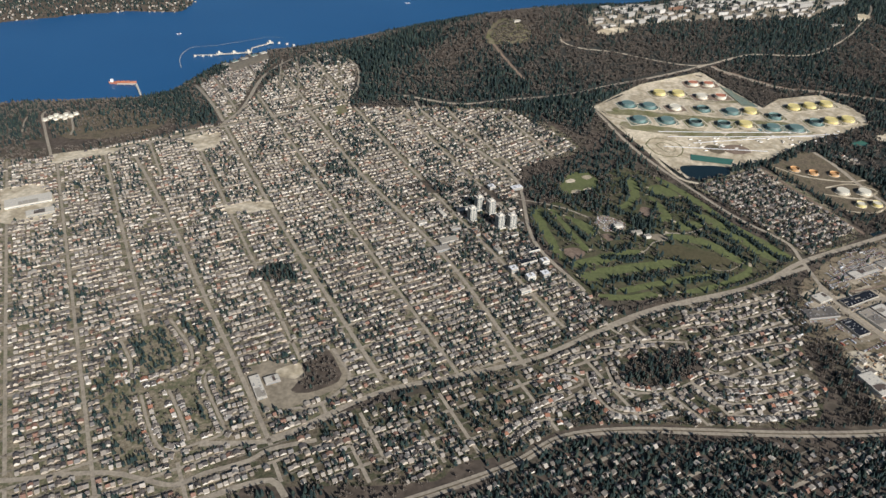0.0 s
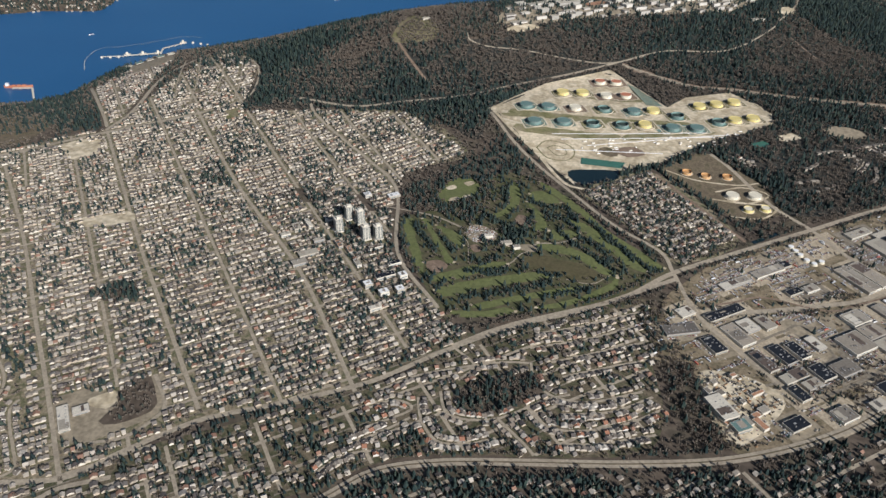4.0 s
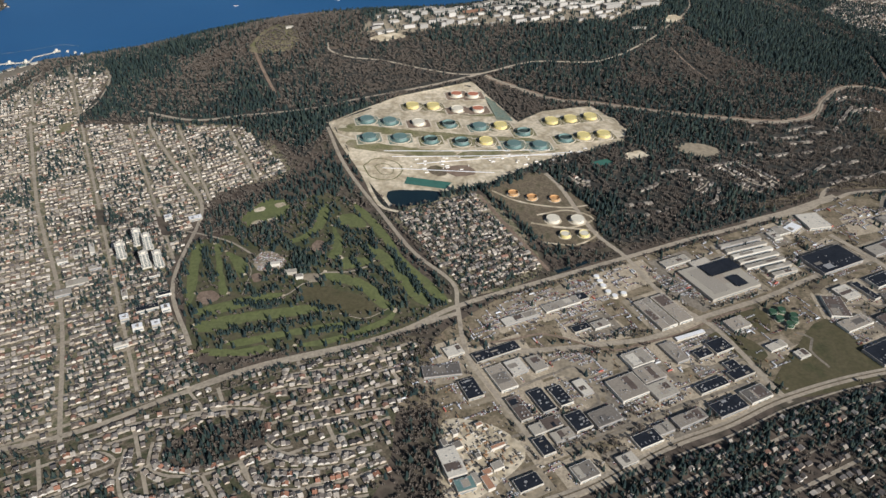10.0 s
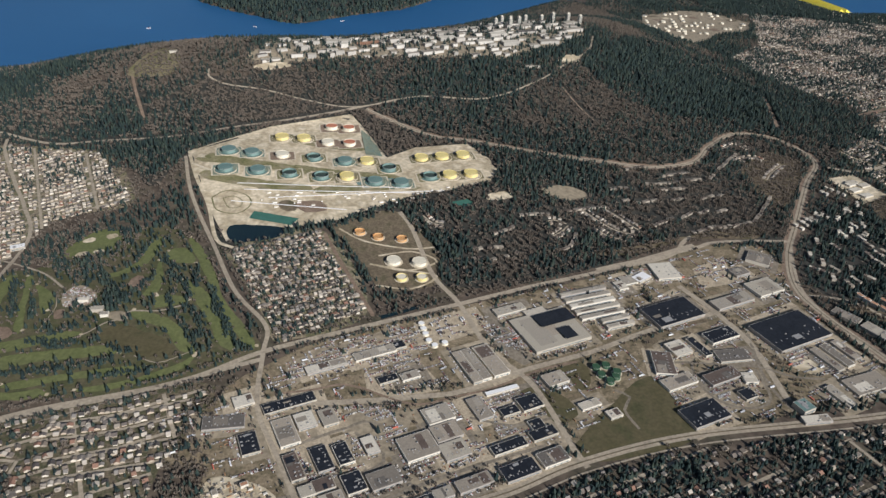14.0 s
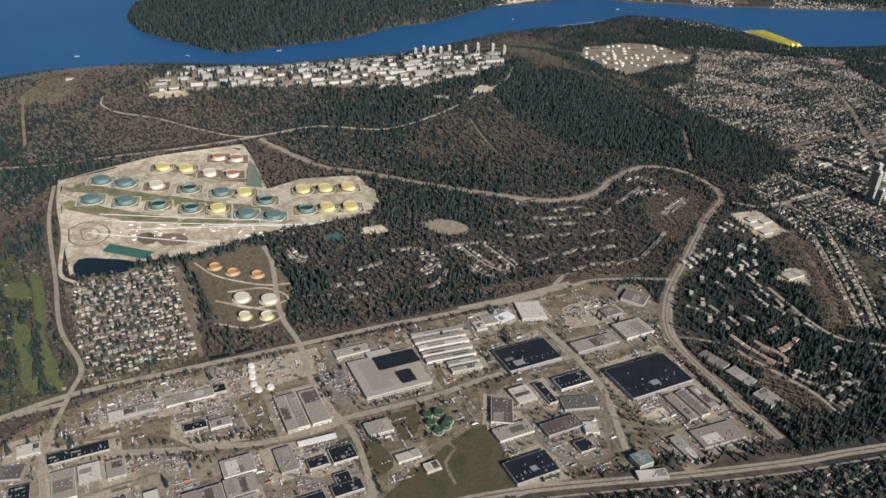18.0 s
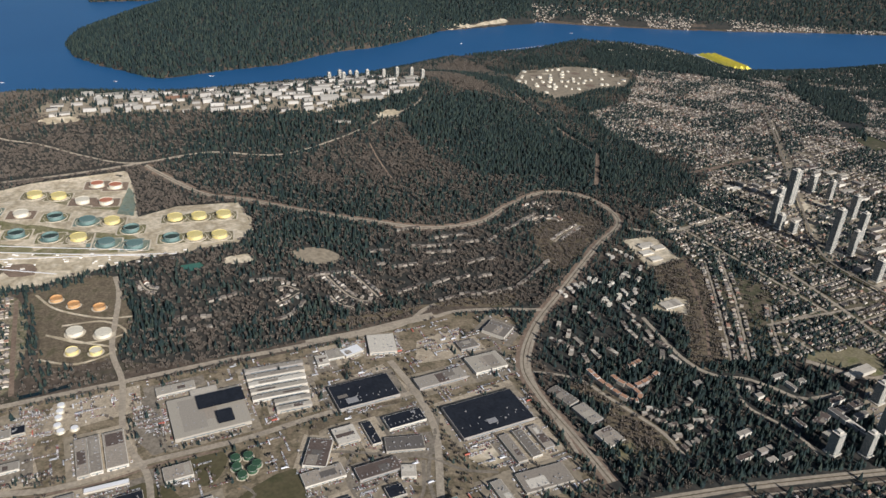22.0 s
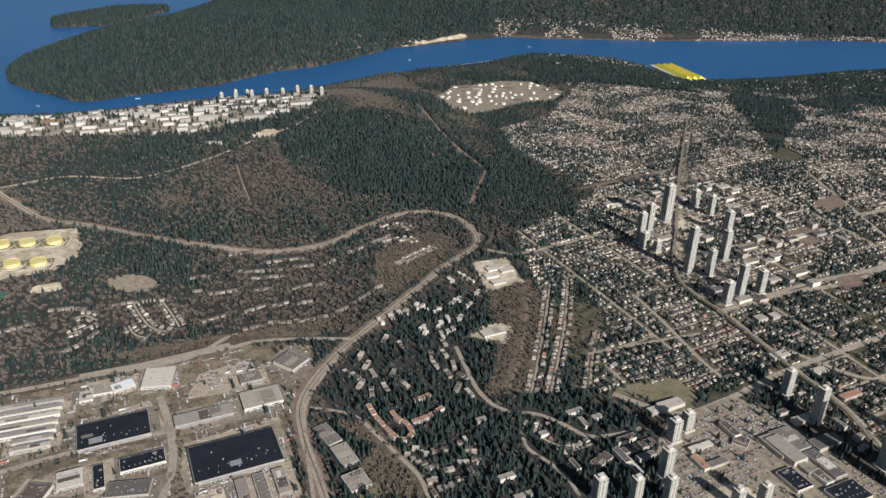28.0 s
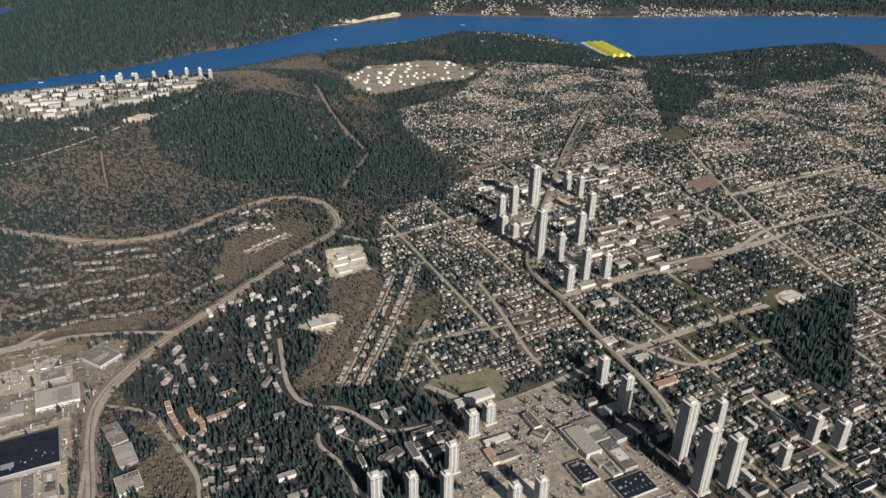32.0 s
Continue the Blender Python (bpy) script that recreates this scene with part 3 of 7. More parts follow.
fair7 = [(272, 802), (288, 784), (315, 734), (330, 698), (357, 657), (374, 630), (364, 630), (335, 673), (320, 701), (296, 751), (278, 782)]
fair8 = [(255, 677), (274, 672), (298, 658), (316, 633), (326, 619), (311, 622), (293, 646), (270, 659), (256, 667)]
fair9 = [(286, 725), (311, 708), (323, 689), (349, 649), (357, 625), (343, 629), (323, 665), (300, 698)]
fair10 = [(253, 759), (267, 726), (267, 701), (255, 699), (258, 721)]
fair11 = [(269, 698), (288, 699), (301, 692), (290, 684), (273, 680)]
fair12 = [(143, 626), (179, 639), (209, 646), (221, 642), (191, 629), (154, 616)]
fair13 = [(162, 574), (193, 571), (212, 576), (222, 570), (204, 564), (171, 564)]
fair14 = [(257, 776), (270, 782), (283, 770), (290, 754), (273, 754), (262, 760)]
FAIRWAYS = (fair0, fair1, fair2, fair3, fair4, fair5, fair6, fair7, fair8, fair9, fair10, fair11, fair12, fair13, fair14)
drive = [(235, 641), (242, 652), (253, 656), (272, 647), (293, 637), (306, 625), (301, 613), (275, 616), (248, 627)]
clubpark = [(181, 701), (187, 713), (198, 714), (215, 697), (208, 680), (189, 682)]
ballfield = [(157, 794), (171, 816), (194, 816), (202, 794), (197, 777), (163, 765), (152, 774)]
pits = [(140, 642), (141, 650), (148, 653), (156, 651), (162, 643), (157, 635), (147, 633)]
pits2 = [(185, 675), (192, 678), (197, 668), (189, 663)]
pits3 = [(240, 732), (252, 724), (251, 706), (237, 715)]
plaza = [(231, 670), (244, 675), (254, 669), (252, 660), (238, 664)]
clubdark = [(221, 696), (232, 712), (246, 692), (240, 673), (227, 675)]
row0 = [(178, 631), (195, 633), (216, 632)]
row1 = [(172, 592), (208, 597), (236, 603), (255, 610)]
row2 = [(249, 629), (264, 621), (275, 622)]
row3 = [(258, 590), (277, 595), (297, 600)]
row4 = [(279, 697), (296, 667), (315, 641), (325, 624)]
row5 = [(316, 713), (332, 678), (348, 647), (367, 624)]
row6 = [(255, 761), (274, 746), (282, 742)]
row7 = [(269, 736), (288, 718), (301, 698)]
row8 = [(294, 743), (301, 714)]
row9 = [(241, 690), (248, 711), (255, 728)]
row10 = [(157, 693), (169, 665)]
row11 = [(131, 715), (150, 666)]
row12 = [(192, 642), (203, 648), (213, 652)]
row13 = [(235, 794), (232, 769), (230, 755)]
row14 = [(182, 635), (207, 625), (222, 632)]
row15 = [(150, 607), (157, 616), (158, 619)]
row16 = [(323, 684), (339, 662), (346, 641)]
row17 = [(301, 685), (318, 658), (324, 641)]
row18 = [(196, 715), (204, 735), (219, 718), (233, 698)]
row19 = [(196, 686), (214, 676), (230, 681)]
TREE_ROWS = (row0, row1, row2, row3, row4, row5, row6, row7, row8, row9, row10, row11, row12, row13, row14, row15, row16, row17, row18, row19)
golfwood = [(115, 758), (118, 804), (146, 824), (198, 818), (224, 820), (206, 748), (187, 718), (154, 743)]
band1 = [(253, 971), (295, 962), (344, 954), (375, 946), (377, 932), (346, 937), (298, 944), (255, 953)]
band2 = [(256, 930), (310, 918), (351, 910), (383, 907), (384, 894), (353, 895), (314, 899), (260, 913)]
band3 = [(391, 903), (443, 912), (506, 914), (506, 905), (444, 899), (392, 890)]
farmroad = [(228, 975), (273, 1022), (334, 1065), (401, 1093), (434, 1045), (458, 969), (507, 949), (589, 1003), (595, 955), (561, 918), (486, 887)]
farmroad2 = [(229, 968), (249, 918), (276, 863), (300, 798), (321, 782)]
greenpad = [(431, 930), (493, 934), (503, 914), (439, 910)]
curve0 = [(229, 504), (229, 491), (236, 471), (252, 461), (275, 459), (315, 469)]
curve1 = [(152, 473), (156, 451), (173, 442), (200, 444), (234, 461), (256, 467)]
curve2 = [(134, 467), (137, 442), (149, 421), (171, 418), (193, 423)]
curve3 = [(195, 444), (214, 417), (220, 406)]
curve4 = [(219, 455), (234, 434), (259, 429), (296, 436), (327, 450)]
curve5 = [(101, 474), (130, 490), (164, 499), (203, 505), (227, 504)]
curve6 = [(85, 420), (111, 434), (128, 445)]
curve7 = [(230, 522), (281, 532), (332, 549)]
curve8 = [(237, 540), (285, 550), (336, 567)]
curve9 = [(246, 504), (293, 517), (331, 527)]
curve10 = [(253, 487), (288, 496), (330, 506)]
curve11 = [(93, 455), (115, 464), (129, 454), (97, 437)]
curve12 = [(61, 393), (81, 409), (110, 414)]
curve13 = [(245, 446), (286, 448), (322, 463)]
curve14 = [(239, 417), (269, 416), (315, 424)]
curve15 = [(165, 524), (181, 502), (167, 485)]
southwood = [(162, 472), (206, 491), (230, 491), (236, 471), (201, 450), (169, 453)]
schoolfield = [(-129, 470), (-112, 479), (-107, 467), (-113, 458), (-128, 463)]
schoolwood = [(-109, 477), (-92, 497), (-77, 474), (-75, 455), (-99, 443), (-114, 446), (-104, 463)]
schoolroad = [(-113, 424), (-89, 429), (-72, 446), (-67, 464), (-85, 497)]
parkwood = [(-180, 605), (-162, 628), (-145, 627), (-130, 600), (-152, 596)]
belt1 = [(-133, 830), (-103, 915), (-84, 899), (-94, 810)]
belt2 = [(-43, 814), (5, 805), (80, 782), (84, 752), (24, 773), (-22, 782)]
flats = [(-15, 740), (108, 762), (128, 597), (85, 583), (28, 665)]
beige = [(-339, 928), (-297, 946), (-280, 905), (-309, 889)]
beige2 = [(-242, 747), (-195, 760), (-182, 741), (-231, 728)]
oldworks = [(-516, 779), (-485, 800), (-455, 779), (-427, 721), (-481, 709)]
shorebare = [(-561, 937), (-564, 1013), (-519, 1045), (-416, 1013), (-350, 983), (-402, 946), (-485, 902), (-523, 885)]
campus2 = [(249, 1210), (279, 1303), (367, 1367), (451, 1406), (540, 1448), (625, 1497), (695, 1525), (803, 1509), (790, 1414), (732, 1336), (645, 1272), (478, 1252), (382, 1235), (301, 1209)]
campustowers = [(637, 1446), (651, 1480), (668, 1491), (681, 1471), (697, 1506), (726, 1504), (749, 1517), (775, 1507), (795, 1496), (662, 1441)]
track = [(403, 1306), (438, 1326), (444, 1308), (410, 1289)]
clear1 = [(588, 901), (611, 914), (622, 903), (595, 890)]
clear2 = [(656, 923), (681, 937), (711, 925), (707, 907), (676, 904)]
court = [(548, 883), (567, 891), (575, 881), (555, 871)]
forestE = [(1064, 946), (1107, 957), (1115, 877), (1094, 752), (1060, 760), (1038, 837), (985, 877), (1010, 921)]
forestE2 = [(1052, 1269), (1117, 1450), (1157, 1334), (1196, 1213), (1188, 1135), (1105, 1088), (1069, 1156)]
darkE = [(1464, 957), (1551, 973), (1481, 802), (1415, 792), (1398, 851)]
parkE = [(1514, 1365), (1558, 1388), (1564, 1324), (1515, 1296)]
boulder = [(1277, 824), (1356, 842), (1388, 799), (1352, 760), (1294, 774)]
whitetanks = [(515, 668), (517, 661), (519, 654), (522, 645), (527, 639), (536, 643)]
canal1 = [(477, 678), (492, 685), (494, 681), (479, 673)]
canal2 = [(496, 687), (510, 696), (512, 692), (498, 683)]
trailW = [(411, 812), (439, 748), (471, 677)]
pitch = [(957, 639), (975, 648), (990, 633), (972, 616)]
streamscrub = [(1060, 950), (1072, 877), (1070, 818), (1056, 751), (1094, 757), (1112, 836), (1122, 919), (1112, 962)]
darkvale = [(1615, 1847), (1680, 1921), (1756, 1811), (1718, 1672), (1594, 1471), (1529, 1340), (1546, 1469), (1584, 1650)]
darkvale2 = [(1481, 851), (1555, 892), (1607, 916), (1520, 748), (1490, 765)]
hillwood = [(1201, 2128), (1296, 2279), (1410, 2221), (1529, 2069), (1578, 1871), (1427, 1940), (1300, 1957), (1210, 1976)]
eroad1 = [(1542, 1107), (1615, 1145), (1782, 1247)]
eroad2 = [(1336, 909), (1430, 951), (1500, 976), (1566, 1029), (1695, 1085)]
eroad3 = [(1200, 1225), (1258, 1251), (1327, 1281)]
eroad4 = [(1219, 926), (1235, 882), (1258, 807), (1269, 783)]
eroad5 = [(1155, 819), (1208, 835), (1269, 851)]
eroad6 = [(1544, 1730), (1537, 1297), (1543, 1131), (1553, 1028), (1596, 895)]
eroad7 = [(1343, 822), (1403, 782), (1477, 816), (1571, 846)]
schoolE = [(1501, 894), (1535, 911), (1550, 882), (1504, 853)]
schoolE2 = [(1514, 890), (1536, 901), (1545, 884), (1520, 871)]
darkvale3 = [(1760, 1822), (1968, 1934), (2235, 2075), (2154, 1924), (1901, 1782), (1735, 1660)]
slope0 = [(790, 952), (812, 955), (838, 964)]
slope1 = [(847, 969), (873, 977)]
slope2 = [(880, 978), (891, 991)]
slope3 = [(742, 935), (766, 940)]
slope4 = [(770, 907), (800, 918)]
slope5 = [(815, 920), (836, 928)]
slope6 = [(853, 927), (874, 939)]
slope7 = [(877, 937), (891, 945)]
slope8 = [(778, 859), (807, 880)]
slope9 = [(815, 879), (833, 894)]
slope10 = [(841, 892), (857, 904)]
slope11 = [(864, 900), (881, 907)]
slope12 = [(843, 863), (872, 869), (908, 883)]
slope13 = [(821, 850), (843, 860)]
slope14 = [(908, 886), (927, 912), (949, 945)]
slope15 = [(624, 863), (643, 867), (661, 869)]
slope16 = [(664, 799), (676, 812), (687, 839)]
slope17 = [(592, 824), (608, 833), (619, 844)]
slope18 = [(584, 797), (603, 801)]
slope19 = [(567, 793), (579, 797)]
slope20 = [(566, 777), (579, 780)]
slope21 = [(587, 776), (595, 780)]
slope22 = [(601, 782), (610, 787)]
slope23 = [(613, 789), (618, 797)]
slope24 = [(678, 876), (694, 883), (730, 894)]
slope25 = [(771, 982), (803, 994)]
slope26 = [(817, 973), (856, 988)]
slope27 = [(904, 1010), (948, 1067)]
slope28 = [(807, 941), (845, 951)]
slope29 = [(752, 909), (766, 916)]
lane0 = [(699, 886), (715, 865), (732, 847), (754, 840)]
lane1 = [(727, 892), (744, 871), (759, 850)]
lane2 = [(710, 847), (721, 834), (736, 829)]
lane3 = [(650, 850), (662, 859), (677, 853)]
lane4 = [(659, 828), (670, 838), (678, 849)]
lane5 = [(927, 1076), (957, 1099), (975, 1085)]
lane6 = [(939, 1041), (966, 1062), (983, 1049)]
lane7 = [(515, 853), (526, 839), (538, 836)]
lane8 = [(964, 994), (980, 1017), (1004, 1043)]
flatsites = [(72, 785), (102, 783), (36, 733), (49, 685), (61, 674), (88, 678), (12, 726), (0, 719), (19, 670), (12, 654), (100, 627), (84, 613), (117, 626), (100, 600), (115, 604), (93, 578), (108, 648), (71, 650), (27, 694), (-10, 706)]
southblocks = [(1213, 743), (1358, 791), (1371, 758), (1289, 689), (1224, 693), (1232, 675), (1219, 675), (1453, 676), (1455, 739), (1320, 728), (1331, 814), (1179, 681), (1160, 681), (1167, 700), (1253, 712), (1324, 699), (1334, 873), (1349, 877)]
townblocks = [(1413, 1193), (1420, 1162), (1400, 1205), (1428, 1134), (1436, 1108), (1393, 1138), (1401, 1111), (1438, 1092), (1375, 1089), (1391, 1042), (1407, 1027), (1373, 1022), (1374, 946), (1390, 951), (1409, 963), (1414, 940), (1468, 1075), (1439, 1047), (1430, 1040), (1258, 1176), (1245, 1159), (1234, 1160), (1376, 1198), (1377, 1168), (1338, 1204), (1322, 1147), (1283, 1052), (1332, 1046), (1359, 1002), (1366, 989), (1384, 988), (1298, 962), (1330, 909), (1347, 908), (1392, 994), (1292, 1116), (1468, 1053), (1490, 1039)]
townsand = [(1290, 1107), (1324, 1120), (1352, 1099), (1350, 1052), (1327, 1018), (1299, 1007), (1291, 1036)]
bare1 = [(1433, 1061), (1469, 1080), (1475, 1053), (1440, 1028)]
bare2 = [(1498, 1148), (1537, 1175), (1539, 1140), (1505, 1114)]
bare3 = [(1442, 951), (1470, 963), (1469, 940), (1443, 926)]
schoolpit = [(1211, 641), (1236, 655), (1249, 649), (1248, 630), (1211, 621)]
clubroad = [(99, 759), (126, 748), (152, 734), (178, 711)]
clubroad2 = [(219, 675), (235, 667), (248, 669), (254, 675), (277, 675), (296, 683)]
cartpath = [(182, 647), (183, 669), (183, 682), (177, 697)]
cartpath2 = [(275, 615), (296, 607), (308, 612), (320, 621)]
wedge = [(75, 481), (122, 524), (137, 543), (152, 570), (164, 555), (194, 540), (260, 567), (232, 548), (168, 525), (127, 502), (89, 477)]
dig2 = [(351, 868), (364, 875), (377, 861), (364, 852)]
dig3 = [(372, 869), (399, 875), (408, 857), (385, 851)]
dig4 = [(320, 905), (338, 915), (347, 902), (327, 895)]
dig5 = [(359, 954), (420, 945), (479, 939), (481, 930), (423, 934), (362, 944)]
dig6 = [(241, 960), (288, 954), (291, 946), (246, 950)]
lowhomes = [(-144, 387), (-83, 398), (-33, 409), (54, 392), (21, 366), (-11, 351), (-147, 352)]

# curved streets of the south-west, the shore, the valley and the port
loopA = [(-235, 440), (-219, 409), (-204, 386), (-192, 381), (-175, 389), (-158, 400), (-168, 421), (-179, 440), (-188, 460), (-185, 470)]
loopB = [(-214, 446), (-195, 415), (-182, 392)]
loopC = [(-275, 507), (-258, 481), (-252, 463), (-264, 456)]
loopD = [(-241, 539), (-225, 518), (-209, 495), (-205, 474), (-219, 463), (-239, 453)]
loopE = [(-154, 339), (-136, 348), (-113, 354), (-103, 344), (-100, 339)]
swblock = [(-272, 505), (-241, 545), (-205, 520), (-185, 478), (-150, 402), (-185, 374), (-225, 368), (-250, 405), (-278, 455)]
swavenue = [(-340, 352), (-296, 355), (-269, 359), (-231, 361), (-202, 354), (-181, 350), (-163, 360), (-133, 372), (-118, 383), (-85, 392)]
schoolpad = [(-157, 463), (-139, 481), (-111, 477), (-80, 499), (-70, 474), (-70, 453), (-91, 437), (-117, 424), (-141, 430)]
shoreroad = [(-497, 877), (-541, 959), (-570, 1018), (-560, 1045), (-523, 1058), (-490, 1070), (-454, 1092)]
shoreloop = [(-570, 1018), (-541, 1031), (-506, 969), (-497, 939)]
shorepark = [(-568, 949), (-584, 992), (-585, 1019), (-576, 1034)]
shoreclear = [(-548, 991), (-515, 1029), (-424, 1034), (-381, 1000), (-391, 947), (-432, 930), (-501, 930)]
terminal = [(-372, 1262), (-338, 1300), (-300, 1325), (-281, 1240), (-331, 1195)]
bluff = [(-386, 1152), (-324, 1036), (-298, 983)]
capitolring = [(-159, 1221), (-126, 1171), (-116, 1108), (-125, 1062), (-171, 1027), (-217, 1000), (-278, 983)]
capitol1 = [(-257, 1233), (-245, 1141), (-231, 1082)]
capitol2 = [(-234, 1240), (-213, 1135), (-205, 1060)]
capitol3 = [(-201, 1260), (-180, 1163), (-172, 1080)]
capitol4 = [(-159, 1221), (-144, 1123), (-140, 1060)]
fieldsquare = [(-146, 1026), (-130, 1034), (-121, 1006), (-139, 997)]
beigeroad = [(-497, 877), (-424, 898), (-412, 885), (-483, 852)]
valleywhite = [(957, 870), (966, 879), (974, 886), (982, 889), (991, 900), (1000, 898), (1010, 893), (996, 861), (1001, 854), (1014, 866), (1018, 846), (1023, 856), (1034, 915), (1026, 910), (1043, 904), (1024, 877), (1034, 879), (1026, 958), (1039, 971), (1049, 958), (1052, 931)]
valleygrey = [(933, 785), (941, 781), (949, 799), (956, 786), (941, 812), (969, 766), (974, 786), (958, 758), (1020, 818), (1029, 800), (1037, 783), (1024, 787), (1033, 767), (1043, 759), (1019, 837), (1012, 800), (1008, 815), (962, 842), (978, 832), (947, 770), (986, 770)]
valleylow = [(994, 681), (1000, 688), (1009, 682), (1018, 685), (1035, 695), (1042, 688), (1036, 673), (1011, 666), (1024, 664), (1033, 655), (1043, 664), (1012, 652), (1025, 646), (1003, 672), (1046, 676), (1016, 640)]
orangering = [(957, 739), (965, 724), (974, 711), (982, 701), (990, 697), (996, 704), (991, 716), (983, 723), (976, 734)]
orangerow = [(996, 747), (1005, 752), (1013, 759)]
orangerow2 = [(996, 718), (1007, 725), (1018, 735), (1025, 742)]
looproad = [(1096, 733), (1088, 719), (1086, 702), (1090, 689), (1105, 674), (1117, 656), (1123, 637)]
looplane = [(1103, 722), (1100, 706), (1112, 695), (1126, 690), (1140, 697)]
frontage = [(906, 737), (928, 734), (949, 726), (968, 704), (987, 681), (1005, 657), (1016, 625)]
valleyroad = [(1031, 832), (1040, 800), (1050, 767), (1063, 745), (1080, 735), (1099, 733), (1119, 721), (1138, 706), (1161, 708), (1183, 716)]
nsroad1 = [(1135, 956), (1121, 876), (1106, 800), (1097, 759)]
nsroad2 = [(1156, 967), (1141, 875), (1124, 800), (1114, 759)]
nsroad3 = [(1172, 854), (1160, 817), (1149, 767)]
nsblock = [(1130, 960), (1085, 760), (1150, 745), (1172, 820), (1182, 860), (1168, 965)]
dullmeadow = [(1169, 767), (1226, 782), (1241, 759), (1226, 737), (1196, 751)]
refinerywaste = [(965, 1690), (985, 1900), (1068, 1990), (1208, 2060), (1239, 1967), (1317, 1864), (1294, 1784), (1180, 1680), (1112, 1618), (1048, 1558), (1007, 1562)]
port = [(1640, 2070), (1700, 2095), (1840, 2140), (2060, 2235), (2180, 2285), (2180, 2230), (1850, 2070), (1700, 2025)]
railA = [(399, 574), (431, 581), (449, 587), (467, 584), (495, 572), (516, 568), (541, 577), (574, 589), (619, 614), (651, 626)]
streetA = [(417, 519), (448, 536), (460, 541), (472, 548), (486, 544)]
streetB = [(466, 536), (482, 522), (489, 509), (459, 488), (417, 474)]
streetC = [(457, 460), (495, 477), (530, 495), (580, 516), (611, 528)]
streetF = [(554, 555), (590, 548), (627, 560)]
streetG = [(712, 627), (754, 629), (781, 626), (813, 625), (838, 613), (865, 611)]
streetH = [(754, 629), (750, 607), (763, 580), (788, 573), (807, 585), (808, 622)]
streetI = [(677, 591), (688, 583), (680, 568), (687, 547)]
streetJ = [(820, 672), (813, 625), (813, 597), (821, 568)]
brush = [(751, 672), (772, 684), (800, 695), (768, 690), (722, 666), (717, 645), (733, 660)]
lawnA = [(597, 587), (617, 591), (636, 580), (642, 561), (623, 550), (613, 565)]
lawnB = [(627, 613), (655, 625), (660, 609), (655, 592), (645, 590), (642, 601)]

YARD_LOTS = (
    ([(402, 609), (425, 631), (492, 667), (512, 656), (515, 612), (465, 612), (409, 580)], "yard"),
    ([(468, 601), (513, 621), (536, 586), (495, 574), (472, 581)], "pad_worn"),
    ([(508, 670), (566, 700), (579, 669), (514, 632)], "pad_worn"),
    ([(565, 685), (592, 684), (619, 629), (604, 619), (584, 636)], "asphalt"),
    ([(456, 562), (486, 576), (511, 559), (503, 530), (472, 523), (454, 538)], "yard"),
    ([(844, 645), (876, 656), (876, 638), (881, 622), (861, 614), (843, 625)], "sand"),
    ([(712, 611), (748, 613), (755, 586), (726, 567), (716, 587)], "yard"),
    ([(800, 779), (841, 806), (840, 756), (799, 744)], "pad_worn"),
    ([(719, 706), (769, 742), (795, 709), (793, 692), (741, 669)], "pad_worn"),
    ([(815, 689), (884, 725), (904, 668), (844, 640)], "pad_worn"),
    ([(751, 591), (791, 601), (806, 582), (766, 567)], "yard"),
    ([(420, 513), (466, 533), (497, 504), (457, 476), (434, 460)], "yard"),
    ([(502, 510), (561, 548), (576, 504), (515, 470)], "yard"),
    ([(560, 579), (616, 602), (620, 555), (576, 535)], "asphalt"),
    ([(867, 652), (901, 668), (916, 636), (881, 622)], "yard"),
)
bluffhomes = [(-300, 990), (-375, 1140), (-355, 1205), (-310, 1262), (-278, 1240), (-287, 1147), (-287, 1012)]
topclear = [(85, 1179), (92, 1221), (105, 1255), (137, 1251), (158, 1200), (149, 1173), (120, 1169)]
topclear2 = [(264, 1198), (284, 1208), (309, 1213), (317, 1203), (275, 1189)]
topclear3 = [(725, 1280), (742, 1306), (759, 1312), (764, 1300), (745, 1279)]
brownbank = [(937, 1015), (999, 1085), (1035, 1056), (1000, 983), (967, 931), (944, 918)]
brownbank2 = [(931, 720), (959, 721), (992, 681), (1022, 635), (973, 634), (957, 668), (966, 690)]
brownbank3 = [(700, 800), (780, 830), (850, 858), (905, 872), (895, 846), (815, 838), (740, 800)]

CAMPUS = campus2
west = [p for p in west if p not in ((-186, 355), (-285, 357), (-394, 331))]
west[west.index((-122, 381)) + 1:west.index((-122, 381)) + 1] = [(-150, 325), (-300, 285), (-520, 270)]
industryS = [(372, 408), (455, 428), (535, 468), (640, 514), (700, 535), (640, 545), (560, 525), (430, 510), (368, 505)]
easthomes = easthomes[:5] + [(2250, 1900), (2100, 1300), (1800, 800), (1560, 775), (1464, 780), (1359, 735), (1285, 765), (1168, 768), (1115, 750)] + easthomes[14:]
ACROSS = [(-140, 300), (60, 352), (100, 382), (148, 390), (290, 386), (380, 390), (470, 412), (535, 452), (640, 500), (728, 528), (861, 549), (955, 566), (1065, 590), (1190, 606), (1190, 470), (900, 400), (500, 320), (0, 220)]

